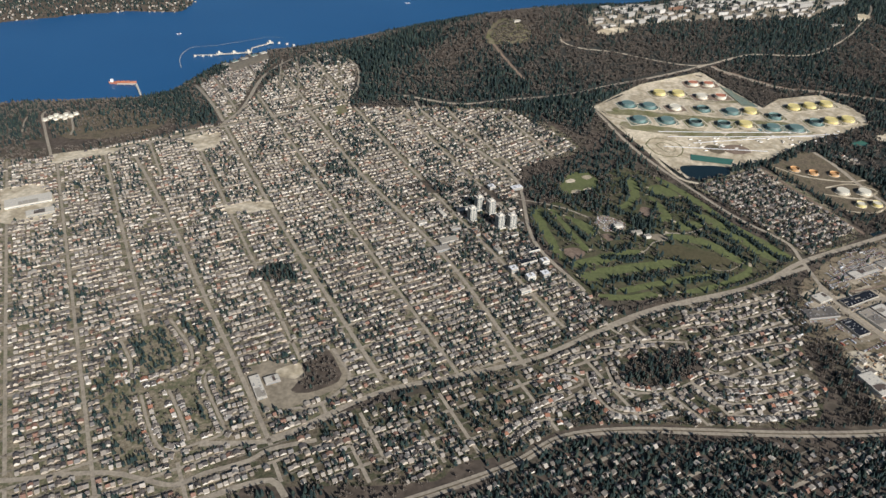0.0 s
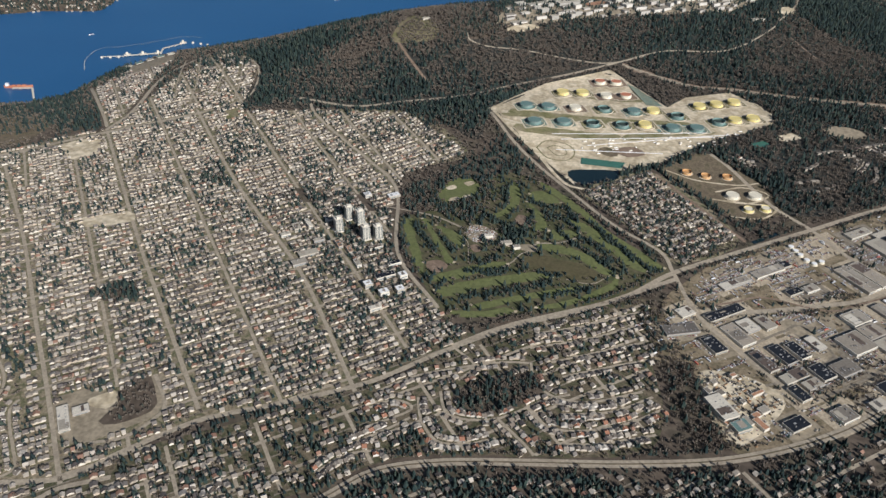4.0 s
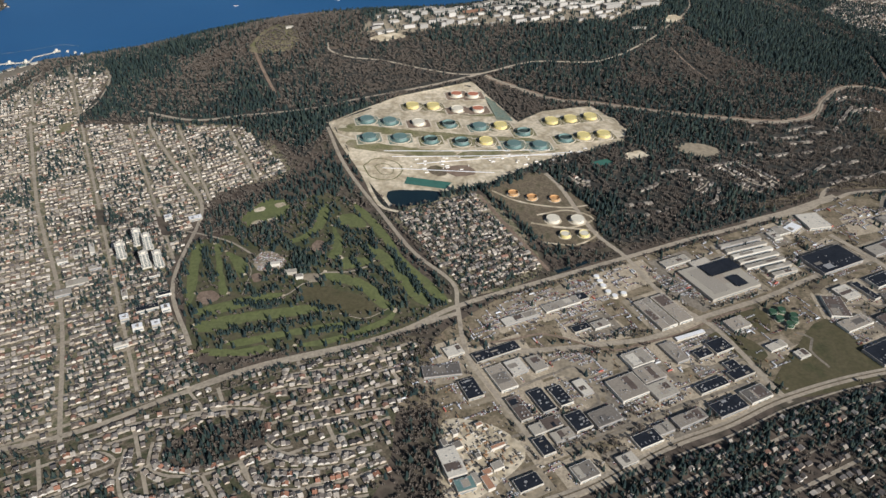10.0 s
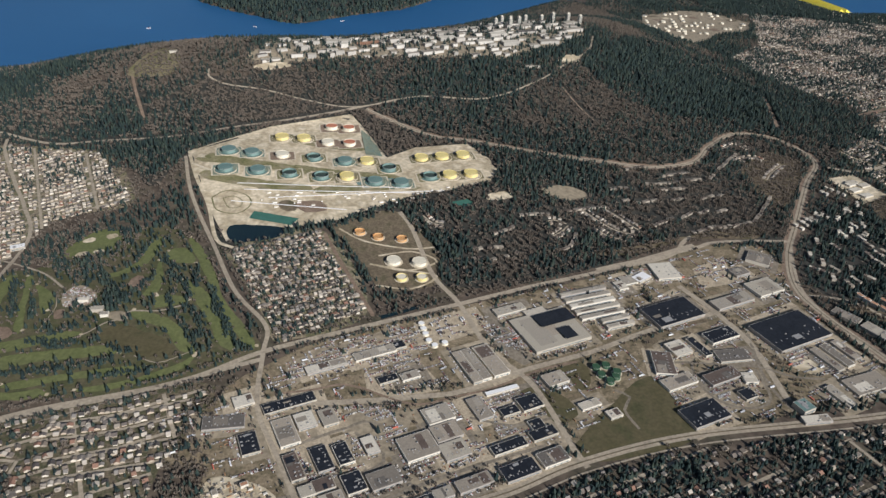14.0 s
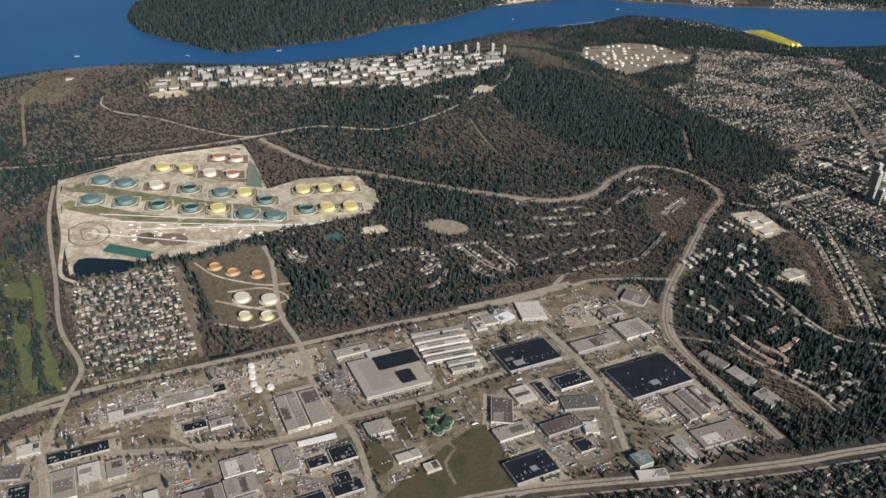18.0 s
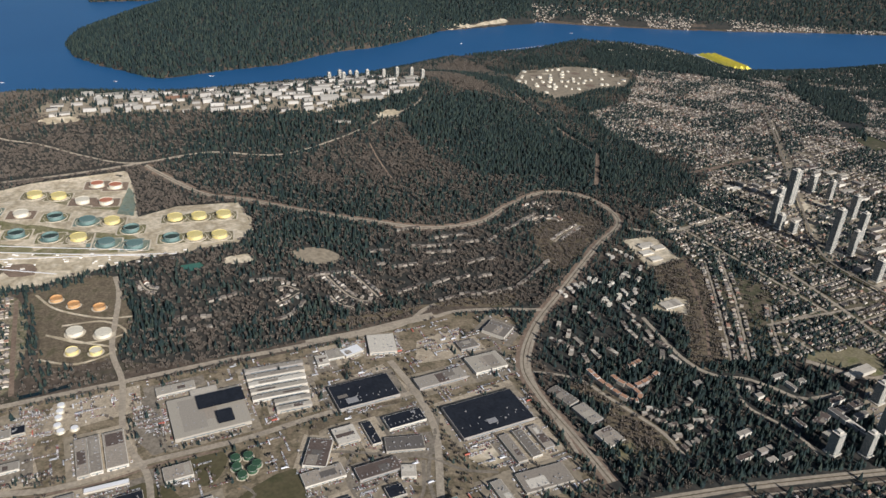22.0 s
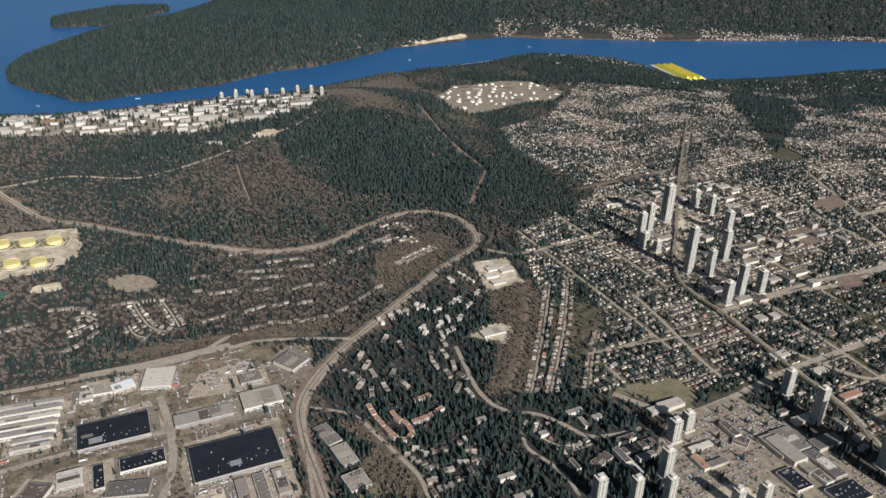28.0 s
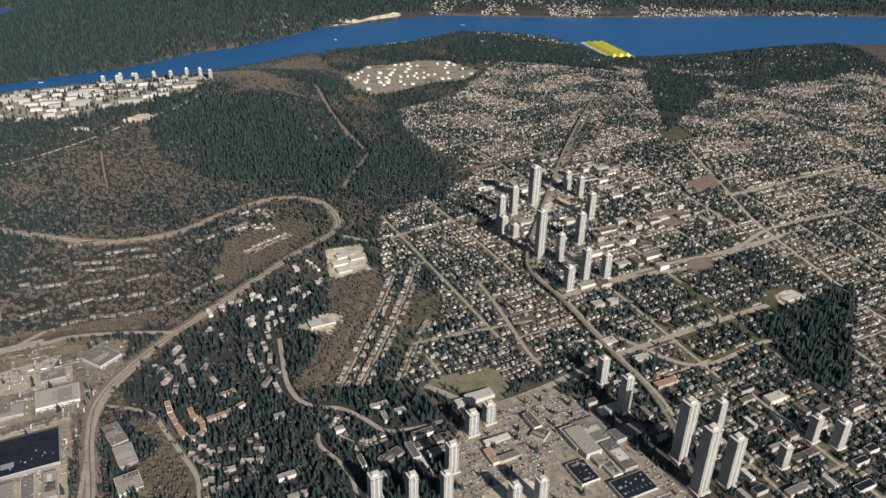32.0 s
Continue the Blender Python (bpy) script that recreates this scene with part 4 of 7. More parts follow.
VALLEY = [(965, 580), (1065, 600), (1190, 612), (1188, 720), (1120, 760), (1050, 800), (970, 790), (920, 700)]
SOUTHEAST = [(1290, 762), (1359, 737), (1464, 778), (1560, 773), (1800, 795), (1900, 640), (1500, 560), (1395, 560), (1388, 660), (1345, 735)]
for name, ring, m, lift, words in (
    # near-black sheets stand in for shade on the valley slope
    ("wood_floor", VALLEY, "forest_floor", 0.12, "woodland ground beside the highway, darkened for slope shade"), ("wood_floor", eastslope, "forest_floor", 0.13, "woodland ground between houses, darkened for slope shade"),
    ("residential_ground_low", lowhomes, "garden", 0.155, "gardens and tall trees beside the freeway"),
    ("residential_ground_wedge", wedge, "garden", 0.16, "gardens and tall trees beside the avenue"),
    ("residential_ground_southeast", SOUTHEAST, "garden", 0.16, "gardens and verges round low flats"),
    ("residential_ground_west", west, "lots", 0.15, "mixed lawns, drives and garden soil between houses"),
    ("residential_ground_south", south, "garden", 0.17, "mixed lawns, drives and garden soil between houses"),
    ("residential_ground_across", ACROSS, "scrub", 0.15, "lawns and gardens under tall trees"),
    ("residential_ground_triangle", triangle, "lots", 0.19, "garden plots of a small housing estate"),
    ("residential_ground_east", easthomes, "garden", 0.15, "mixed lawns, drives and garden soil between houses"),
    ("industrial_ground", industry, "weeds", 0.16, "weedy verges and gravel between works yards"),
    ("industrial_ground_west", industryW, "weeds", 0.18, "worn pale asphalt and concrete yards"),
    ("industrial_ground_south", industryS, "weeds", 0.17, "worn pale asphalt and concrete yards"),
    ("mall_pavement", mall, "yard", 0.5, "large asphalt car park"),
    ("centre_pavement", centre, "yard", 0.6, "paved town centre around high-rises"),
    ("golf_grass", golf, "turf", 0.22, "green golf course turf"),
    ("small_tank_farm_ground", southtanks, "thicket", 0.22, "grassy ground round small tanks"),
    ("campus_ground", CAMPUS, "yard", 0.2, "paved university grounds on the mountain top"),
    ("refinery_waste", refinerywaste, "thicket", 0.16, "brown scrub round the refinery"), ("port_ground", port, "yard", 0.5, "pale rail and port yards by the water"), ("terminal_ground", terminal, "yard", 0.5, "paved shore terminal"), ("school_ground", schoolpad, "yard", 0.3, "worn school grounds"),
    ("residential_ground_bluff", bluffhomes, "lots", 0.2, "gardens on the bluff above the terminal"), ("worn_field", fieldsquare, "dry", 0.36, "dry grass square beside the woods"), ("freight_yard", beigeroad, "sand", 0.36, "long pale freight yard"), ("meadow", dullmeadow, "dry", 0.3, "dull brown meadow"), ("brush", brush, "thicket", 0.3, "brown brush between the yards"), ("lawn", lawnA, "olive", 0.3, "dull lawn by an office"), ("lawn", lawnB, "olive", 0.3, "dull lawn by an office"),
    ("refinery_ground", refinery, "yard", 0.34, "pale graded refinery ground"),
    ("open_field", field, "olive", 0.3, "dull olive grass field"),
    ("building_site", site, "sand", 0.34, "bare sandy building site"),
    ("bare_plot", townsand, "sand", 0.9, "pale bare ground between high-rises"), ("bare_plot", bare1, "earth", 0.5, "bare building plot"), ("bare_plot", bare2, "earth", 0.5, "bare building plot"), ("bare_plot", bare3, "earth", 0.5, "bare building plot"), ("bare_plot", schoolpit, "sand", 0.9, "pale sandy playing field"),
    ("pond", pond, "dark_water", 0.6, "dark pond"),
    ("school_yard", works2, "sand", 0.4, "pale bare yard"),
    ("driving_range", drive, "olive", 0.34, "dull mown practice field"),
    ("club_car_park", clubpark, "yard", 0.4, "paved car park among trees"),
    ("ball_field", ballfield, "fairway", 0.36, "green ball field"), ("infield", [(162, 797), (170, 803), (176, 798), (168, 792)], "sand", 0.5, "sandy infield of a ball pitch"), ("infield", [(184, 806), (192, 810), (197, 804), (189, 799)], "sand", 0.5, "sandy infield of a ball pitch"), ("infield", [(165, 770), (172, 776), (178, 772), (170, 766)], "sand", 0.5, "sandy infield of a ball pitch"), ("infield", [(180, 776), (188, 780), (193, 776), (185, 772)], "sand", 0.5, "sandy infield of a ball pitch"),
    ("sand_pit", pits, "earth", 0.4, "bare tan earth"), ("sand_pit", pits2, "earth", 0.4, "bare tan earth"), ("sand_pit", pits3, "earth", 0.4, "bare tan earth"), ("club_forecourt", plaza, "yard", 0.42, "pale paved forecourt of the clubhouse"),
    ("school_field", schoolfield, "sand", 0.36, "worn beige playing field"),
    ("worn_field", beige, "sand", 0.36, "worn beige playing field"), ("worn_field", beige2, "sand", 0.36, "worn beige playing field"),
    ("works_ground", oldworks, "sand", 0.36, "pale works yard near the shore"),
    ("shore_clearing", shoreclear, "thicket", 0.3, "bare brown cleared ground by the shore"),
    ("clearing", clear1, "sand", 0.36, "pale gravel pitch in the trees"), ("clearing", clear2, "yard", 0.36, "paved yard in the trees"),
    ("park_lawn", parkE, "turf", 0.36, "dull green park lawn"), ("dark_lawn", darkE, "turf", 0.32, "dark green golf turf"), ("meadow", pitch, "dry", 0.3, "dull grass patch beside the highway"),
    ("clearing", topclear, "dry", 0.4, "dry grass clearing on the mountain"), ("clearing", topclear2, "sand", 0.4, "pale bare strip below the university"), ("clearing", topclear3, "sand", 0.5, "pale bare ground beside the mountain road"), ("scrub_bank", brownbank, "thicket", 0.3, "reddish scrub bank beside the highway"), ("scrub_bank", brownbank2, "thicket", 0.3, "brown scrub beside the highway"), ("scrub_bank", brownbank3, "thicket", 0.3, "brown scrub above the works"),
    ("stream_scrub", streamscrub, "thicket", 0.3, "reddish scrub along a stream"), ("dead_patch", deadpatch, "earth", 0.3, "reddish cleared slope"),
    # darkvale2 is golf turf with trees, taken near-black with shade in its colour
    ("wood_floor", darkvale, "forest_floor", 0.34, "near-black wooded ground"), ("wood_floor", darkvale3, "forest_floor", 0.34, "near-black wooded ground"), ("wood_floor", darkvale2, "forest_floor", 0.34, "near-black wooded ground"), ("wood_floor", hillwood, "forest_floor", 0.34, "near-black wooded ground"), ("school_lawn", schoolE, "turf", 0.34, "green school field"), ("school_forecourt", schoolE2, "sand", 0.38, "pale school forecourt"),
    ("wood_floor", southwood, "scrub", 0.34, "brown woodland soil"), ("wood_floor", schoolwood, "scrub", 0.34, "brown woodland soil"), ("wood_floor", parkwood, "scrub", 0.34, "brown woodland soil"), ("wood_floor", belt2, "scrub", 0.34, "brown woodland soil"),
):
    patch(name, ring, M[m], lift, 14 if ring in (west, easthomes, ACROSS) else 10, label=words)
for name, ring, m, lift, words in (("lined_slope", [(430, 1066), (442, 992), (463, 988), (449, 1040)], "lined", 0.5, "teal lined slope at the edge of the tank farm"), ("tank_farm_ground", tankfarm, "sand", 0.24, "pale graded sand and gravel"), ("basin", basin, "basin", 0.7, "green settling basin"), ("works_yard", works1, "sand", 0.4, "pale bare works yard"), ("canal", canal1, "dark_water", 0.4, "dark water basin"), ("canal", canal2, "dark_water", 0.4, "dark water basin"), ("court", court, "basin", 0.4, "green sports court"), ("running_track", track, "orange", 0.5, "red running track"), ("lined_pad", greenpad, "teal", 0.36, "teal lined tank pad")):
    patch(name, ring, M[m], lift, 10, curved=False, ragged=0.3, label=words)
for i, (ring, m) in enumerate(YARD_LOTS):
    patch("works_yard", ring, M[m], 0.2 + 0.006 * (i % 3), 10, curved=False, ragged=0.5, label="broad paved works yard")
for ring in (band1, band2, band3, [(329, 1041), (376, 1023), (435, 1013), (436, 1002), (378, 1009), (328, 1025)]):
    patch("grass_berm", ring, M["berm"], 0.5, 8, label="olive grass bank between the tanks")
for ring in FAIRWAYS:
    patch("fairway", ring, M["fairway"], 0.33, 10, label="bright mown fairway")
rs = random.Random(11)
for ring in FAIRWAYS:
    for k in (0, len(ring) // 2):
        c, a = ring[k], rs.uniform(0, 3)
        patch("bunker", [(c[0] + rs.uniform(1.3, 2.4) * math.cos(a + 6.28 * i / 7), c[1] + rs.uniform(1.3, 2.4) * math.sin(a + 6.28 * i / 7)) for i in range(7)], M["sand"], 0.42, 3, ragged=0.2, label="pale sand bunker on the golf course")
CLEAR = (tankfarm, southtanks, pond, site, field, works1, works2, refinery, drive, clubpark, ballfield, pits, schoolfield, beige, beige2, oldworks, clear1, clear2, court, canal1, canal2, parkE, track, terminal, port, schoolpad, fieldsquare, beigeroad, dullmeadow, bare1, bare2, bare3, schoolpit, topclear2, topclear3, pits2, pits3, plaza) + FAIRWAYS
xs, ys = (a.ravel() for a in np.meshgrid(np.arange(-560, 1600, 3.0), np.arange(400, 2000, 3.0)))
WOODS = (darkvale, darkvale2, darkvale3, hillwood)
for ring in CLEAR + WOODS + (schoolE,):
    m = inside(ring, xs, ys)
    stamp(xs[m], ys[m], 0)

ROADS = [
    ("avenue", avenue1, 5.5, "street"), ("avenue", avenue1w, 5, "street"), ("avenue", avenue1e, 5, "street"),
    ("highway", highway, 6.5, "street"), ("parkway", parkway, 4.5, "street"), ("mountain_road", mountroadA, 2.8, "street"), ("mountain_road", mountroadB, 3, "street"),
    ("forest_track", trackA, 4, "earth"), ("power_line_cut", cut, 6, "earth"), ("east_road", eastroad, 6, "street"),
    ("freeway", [(-60, 318), (10, 345)] + freeway[:-1] + [(455, 424)] + freeway2 + freeway4, 7, "street"), ("park_road", underhill, 4, "street"), ("golf_road", golfwest3, 4, "street"),
    ("works_avenue", prod, 5, "street"), ("lake_avenue", lake, 5.5, "street"), ("cross_street", cross, 5, "street"), ("cross_street", cross2, 6, "street"),
    ("city_avenue", ns1, 3.6, "street"), ("city_avenue", ns2, 3.6, "street"), ("city_avenue", ns3, 3.6, "street"), ("city_avenue", ew1, 6, "street"), ("city_avenue", hastings, 6, "street"),
    ("east_avenue", eastav1, 6, "street"), ("east_avenue", eastav2, 6, "street"), ("east_avenue", eroad1, 5, "street"), ("east_avenue", eroad2, 5, "street"), ("east_avenue", eroad3, 8, "earth"), ("east_avenue", eroad4, 3.6, "street"), ("east_avenue", eroad5, 3.6, "street"), ("east_avenue", eroad6, 4.6, "street"), ("east_avenue", eroad7, 4.6, "street"), ("rail_side_road", [(p[0] + 7, p[1] - 2) for p in skytrain], 3, "street"), 
    ("haul_track", [(277, 876), (290, 890), (314, 883), (323, 865), (311, 847), (288, 853), (277, 876)], 1.6, "berm"), ("haul_track", [(290, 875), (300, 880), (311, 873), (312, 860), (300, 858), (290, 875)], 1.4, "berm"), ("farm_road", [(238, 945), (284, 919), (320, 901), (342, 885)], 2.4, "pad"), ("farm_road", farmroad, 3, "sand"), ("farm_road", farmroad2, 4, "sand"), ("trail", trailW, 4, "earth"), ("school_road", schoolroad, 3.2, "street"), ("frontage_road", blueroad, 3, "street"),
    ("shore_road", shoreroad, 3.6, "street"), ("shore_road", shoreloop, 3, "street"), ("shore_road", shorepark, 2.4, "street"), ("bluff_road", bluff, 4.5, "street"), ("ring_street", capitolring, 3, "street"), ("ring_street", capitol1, 2.4, "street"), ("ring_street", capitol2, 2.4, "street"), ("ring_street", capitol3, 2.4, "street"), ("ring_street", capitol4, 2.4, "street"), ("city_avenue", swavenue, 4.2, "street"), ("ramp", loopE, 5, "street"),
    ("works_street", streetA, 2.6, "asphalt"), ("works_street", streetB, 2.6, "asphalt"), ("works_street", streetC, 3, "asphalt"), ("works_street", streetF, 2.6, "asphalt"), ("works_street", streetG, 3, "asphalt"), ("works_street", streetH, 2.6, "asphalt"), ("works_street", streetI, 2.4, "asphalt"), ("works_street", streetJ, 3, "asphalt"), ("rail_spur", railA, 2.2, "earth"),
    ("frontage_road", frontage, 3.4, "street"), ("valley_road", valleyroad, 4, "street"), ("valley_road", looproad, 3, "street"),
    ("forest_track", [(723, 1208), (737, 1175), (760, 1127)], 2.2, "earth"), ("forest_track", [(1112, 955), (1102, 880), (1092, 818), (1078, 765)], 3.0, "earth"), ("club_road", clubroad, 2.2, "street"), ("club_road", clubroad2, 2.0, "street"), ("club_road", [(249, 663), (236, 658), (227, 646), (216, 637)], 1.6, "street"), ("cart_path", cartpath, 0.9, "street"), ("cart_path", cartpath2, 0.9, "street"),
    ("farm_road", [(462, 760), (500, 752), (530, 770), (505, 785), (470, 775)], 2.4, "sand"), ("farm_road", [(470, 725), (505, 722), (530, 745), (500, 752), (462, 760)], 2.4, "sand"), ("farm_road", [(425, 822), (455, 800), (500, 790), (528, 795)], 2.4, "sand"),
]
FREEWAY = [(-60, 318), (10, 345)] + freeway[:-1] + [(455, 424)] + freeway2 + freeway4
ROADS.append(("service_road", [(p[0] + 3, p[1] - 9) for p in freeway2 + freeway4], 1.6, "street"))
patch_line = strip(smooth_line(FREEWAY, 5.0), 1.1, 0.52)
tagged(new("median", raw("median", *patch_line, M["thicket"])), "dull grass strip between the carriageways", "verge", "", "structure")
tagged(new("highway_verge", raw("highway_verge", *strip(smooth_line(highway, 5.0), 15, 0.2), M["earth"])), "reddish bare banks beside the highway", "verge", "", "structure")
line = smooth_line(highway, 5.0)
stamp(line[:, 0], line[:, 1], 5.5)
tagged(new("median", raw("median", *strip(smooth_line(highway, 5.0), 0.9, 0.5), M["thicket"])), "dull grass strip between the carriageways", "verge", "", "structure")
for name, pts, wide, m in ROADS:
    road(name, pts, wide, M[m], label="pale worn roadway" if m != "earth" else "bare reddish cut through the forest")


# ---------------------------------------------------------------- tanks
def tank(at, r, h, shell, roof, sunk, label):
    ob = thing("storage_tank", label, "storage tank", "storage tanks")
    x, y = at
    ob.location = (x, y, float(ground(x, y)) + 0.2)
    shell_ob = part("shell", lathe("shell", [(r, 0), (r, h), (r * 0.97, h), (r * 0.97, h * 0.5)], M[shell]), ob)
    part("roof", lathe("roof", [(r * 0.965, h * (1 - sunk)), (r * 0.5, h * (1.03 - sunk)), (0.01, h * (1.06 - sunk))], M[roof]), ob)
    part("rim", lathe("rim", [(r * 1.0, h * 0.9), (r * 1.03, h * 0.9), (r * 1.03, h * 0.94), (r * 1.0, h * 0.94)], M["metal"]), shell_ob)
    part("apron", lathe("apron", [(r * 1.0, 0.35), (r * 1.25, 0.3), (r * 1.3, 0.3)], M["teal" if shell == "teal" and r > 6 else "pad"]), ob)
    if r > 8:
        part("bund", lathe("bund", [(r * 1.42, 0.1), (r * 1.47, 0.8), (r * 1.5, 0.8), (r * 1.56, 0.1)], M["pad"]), ob)
    a = np.linspace(4.2, 5.1, 10)
    v = np.concatenate([np.stack([q * r * np.cos(a), q * r * np.sin(a), h * np.linspace(0.02, 1, 10)], -1) for q in (1.005, 1.08)])
    i = np.arange(9)
    part("stair", raw("stair", v, np.stack([i, i + 1, i + 11, i + 10], -1), M["metal"]), shell_ob)
    stamp([x], [y], r + 2)
    return ob


for pts, r, h, shell, roof, sunk, words in ((tanksR, 8, 4.6, "cream", "red", 0.12, "rust-red roofed storage tank"), (tanksY, 8.6, 4.6, "yellow", "yellow", 0.1, "yellow storage tank"), (tanksG, 8, 4.6, "cream", "cream", 0.1, "pale grey storage tank"), (tanksT, 8.8, 4.6, "teal", "teal", 0.06, "teal green storage tank"), (tanksD, 8.4, 4.6, "teal", "pit", 0.6, "dark open-topped storage tank"), (tanksO, 5.6, 3.2, "rust", "rust", 0.55, "orange-roofed small storage tank"), (tanksW, 7.2, 4, "cream", "cream", 0.05, "cream storage tank with domed roof"), (tanksS, 5.4, 4, "yellow", "cream", 0.2, "yellow storage tank with pale roof")):
    for p in pts:
        tank(p, r, h, shell, roof, sunk, words + " on bare ground")
rs = random.Random(3)
for pts, m in ((tanksR, "earth"), (tanksY, "dry"), (tanksG, "earth"), (tanksT, "lined"), (tanksD, "berm")):
    for x, y in pts:
        along_row, across_row = np.array((math.cos(0.21), math.sin(0.21))), np.array((-math.sin(0.21), math.cos(0.21)))
        ring = [tuple(np.array((x, y)) + along_row * 14.5 * i + across_row * 11 * j) for i, j in ((-0.8, -1), (0.8, -1), (1, -0.7), (1, 0.7), (0.8, 1), (-0.8, 1), (-1, 0.7), (-1, -0.7))]
        patch("bund_floor", ring, M[m], 0.62, 6, ragged=0.3, label="walled basin floor round a storage tank")
        big = [tuple(np.array((x, y)) + (np.array(p) - (x, y)) * 1.12) for p in ring]
        patch("bund_wall", big, M["pad"], 0.56, 6, ragged=0.3, label="pale gravel dyke round a storage tank")
for ring, m in ((dig2, "thicket"), (dig3, "earth"), (dig4, "dry"), (dig5, "berm"), (dig6, "berm")):
    patch("graded_patch", ring, M[m], 0.46, 6, label="darker worked ground in the tank farm")
rs = random.Random(11)
for k in range(46):
    a, c = rs.uniform(0, 1), rs.uniform(-1, 1)
    p = np.array((330 + 215 * a, 872 + 26 * a + 16 * c))
    ob = thing("pump_shed", "small pale pump shed among pipe racks", "shed", "pump sheds", pose(p[0], p[1], float(ground(*p)) + 0.1, 0, 0, 12))
    w = rs.uniform(1.2, 5)
    part("wall", box_mesh("wall", [(0, 0, 0, w, 1.4, 1.3)], M["white"]), ob)
    part("roof", box_mesh("roof", [(0, 0, 1.3, w + 0.3, 1.7, 0.2)], M["pad"]), ob)
for a, c in (((300, 905), (500, 908)), ((310, 893), (520, 897)), ((340, 878), (540, 905)), ((300, 870), (430, 858))):
    a, c = np.array(a, float), np.array(c, float)
    ob = thing("pipe_rack", "pale pipe rack running along the tank farm", "pipes", "pipe racks")
    n = 12
    for k in range(n):
        p, q = a + (c - a) * k / n, a + (c - a) * (k + 1) / n
        part("pipe_run", box_mesh("pipe_run", [((p + q)[0] / 2, (p + q)[1] / 2, float(ground(*((p + q) / 2))) + 0.8, np.linalg.norm(q - p) + 0.2, 1.1, 0.4, math.degrees(math.atan2(*(q - p)[::-1])))], M["white"]), ob)
        part("trestle", box_mesh("trestle", [(p[0], p[1], float(ground(*p)), 0.3, 1.0, 0.9)], M["metal"]), ob)
for p in tanksgreen:
    tank(p, 3.6, 3.5, "green", "green", 0.1, "small dark green storage tank in a yard")


# ---------------------------------------------------------------- buildings
def hall(quad, h, roof, label="flat-roofed industrial hall with pale walls", walls="pale_block", units=4, name="industrial_hall"):
    """A flat-roofed building on four corners, with parapet and roof units."""
    q = np.array(quad, float)
    c = q.mean(0)
    a = (q[1] - q[0] + q[2] - q[3]) / 2
    b = (q[3] - q[0] + q[2] - q[1]) / 2
    w, d = np.linalg.norm(a), np.linalg.norm(b)
    turn = math.degrees(math.atan2(a[1], a[0]))
    return block(c, w, d, h, turn, roof, label, walls, units, name)


YARDS = []


def block(c, w, d, h, turn, roof, label, walls="pale_block", units=4, name="industrial_hall", group="industrial halls"):
    if name == "industrial_hall":
        h = 0.68 * h
    z = float(min(ground(c[0] + i * w * 0.4, c[1] + j * w * 0.4) for i in (-1, 0, 1) for j in (-1, 0, 1)))
    ob = thing(name, label, "building", group, pose(c[0], c[1], z, 0, 0, turn))
    wall = part("wall", box_mesh("wall", [(0, 0, -1.5, w, d, h + 1.5 + 0.5)], M[walls]), ob)
    top = part("roof", box_mesh("roof", [(0, 0, h + 0.3, w - 0.7, d - 0.7, 0.24)], M[roof]), ob)
    rs = random.Random(int(c[0] * 7 + c[1]))
    if units > 1:
        YARDS.append((c[0], c[1], w, d, turn))
        along_x = w > d
        tones = {"pale_roof": ("grey_roof", "pale_roof", "brown_roof"), "grey_roof": ("pale_roof", "brown_roof", "grey_roof"), "brown_roof": ("grey_roof", "dark_roof")}.get(roof, ("grey_roof", "metal"))
        for i in range(rs.randint(1, 2)):
            a, k = rs.uniform(0.18, 0.42), rs.uniform(0.35, 0.85)
            pw, pd = (w * a, d * k) if along_x else (w * k, d * a)
            if roof == "dark_roof":
                pw, pd = pw * 0.45, pd * 0.3
            part("roof_patch", box_mesh("roof_patch", [(rs.uniform(-0.5, 0.5) * (w - 1.2 - pw), rs.uniform(-0.5, 0.5) * (d - 1.2 - pd), h + 0.52, pw, pd, 0.05 + 0.02 * i)], M[rs.choice(tones)]), top)
        n = max(2, min(9, int(max(w, d) / 4)))
        for i in range(n if units > 3 else 0):
            t = (i + 0.5) / n - 0.5
            part("skylight", box_mesh("skylight", [(t * (w - 2) if along_x else 0.22 * w, -0.22 * d if along_x else t * (d - 2), h + 0.5, 0.6 if along_x else 1.6, 1.6 if along_x else 0.6, 0.2)], M["metal"]), top)
        part("window_band", box_mesh("window_band", [(0, -d / 2, h * 0.45, w * 0.8, 0.12, h * 0.22)], M["glass"]), wall)
        for i in range(min(6, int(w / 5))):
            part("loading_door", box_mesh("loading_door", [((i + 0.5) * w / min(6, int(w / 5)) - w / 2, -d / 2, 0, 1.3, 0.16, 1.4)], M["panel"]), wall)
    for i in range(units):
        s = rs.uniform(0.4, 1.1)
        part("roof_unit", box_mesh("roof_unit", [(rs.uniform(-0.4, 0.4) * w, rs.uniform(-0.4, 0.4) * d, h + 0.5, s * 1.4, s, 0.8)], M["metal"]), top)
    xs, ys = np.meshgrid(np.arange(-w / 2, w / 2 + 2, 2.5), np.arange(-d / 2, d / 2 + 2, 2.5))
    k, s = math.cos(radians(turn)), math.sin(radians(turn))
    stamp((c[0] + xs * k - ys * s).ravel(), (c[1] + xs * s + ys * k).ravel(), 1.5)
    return ob


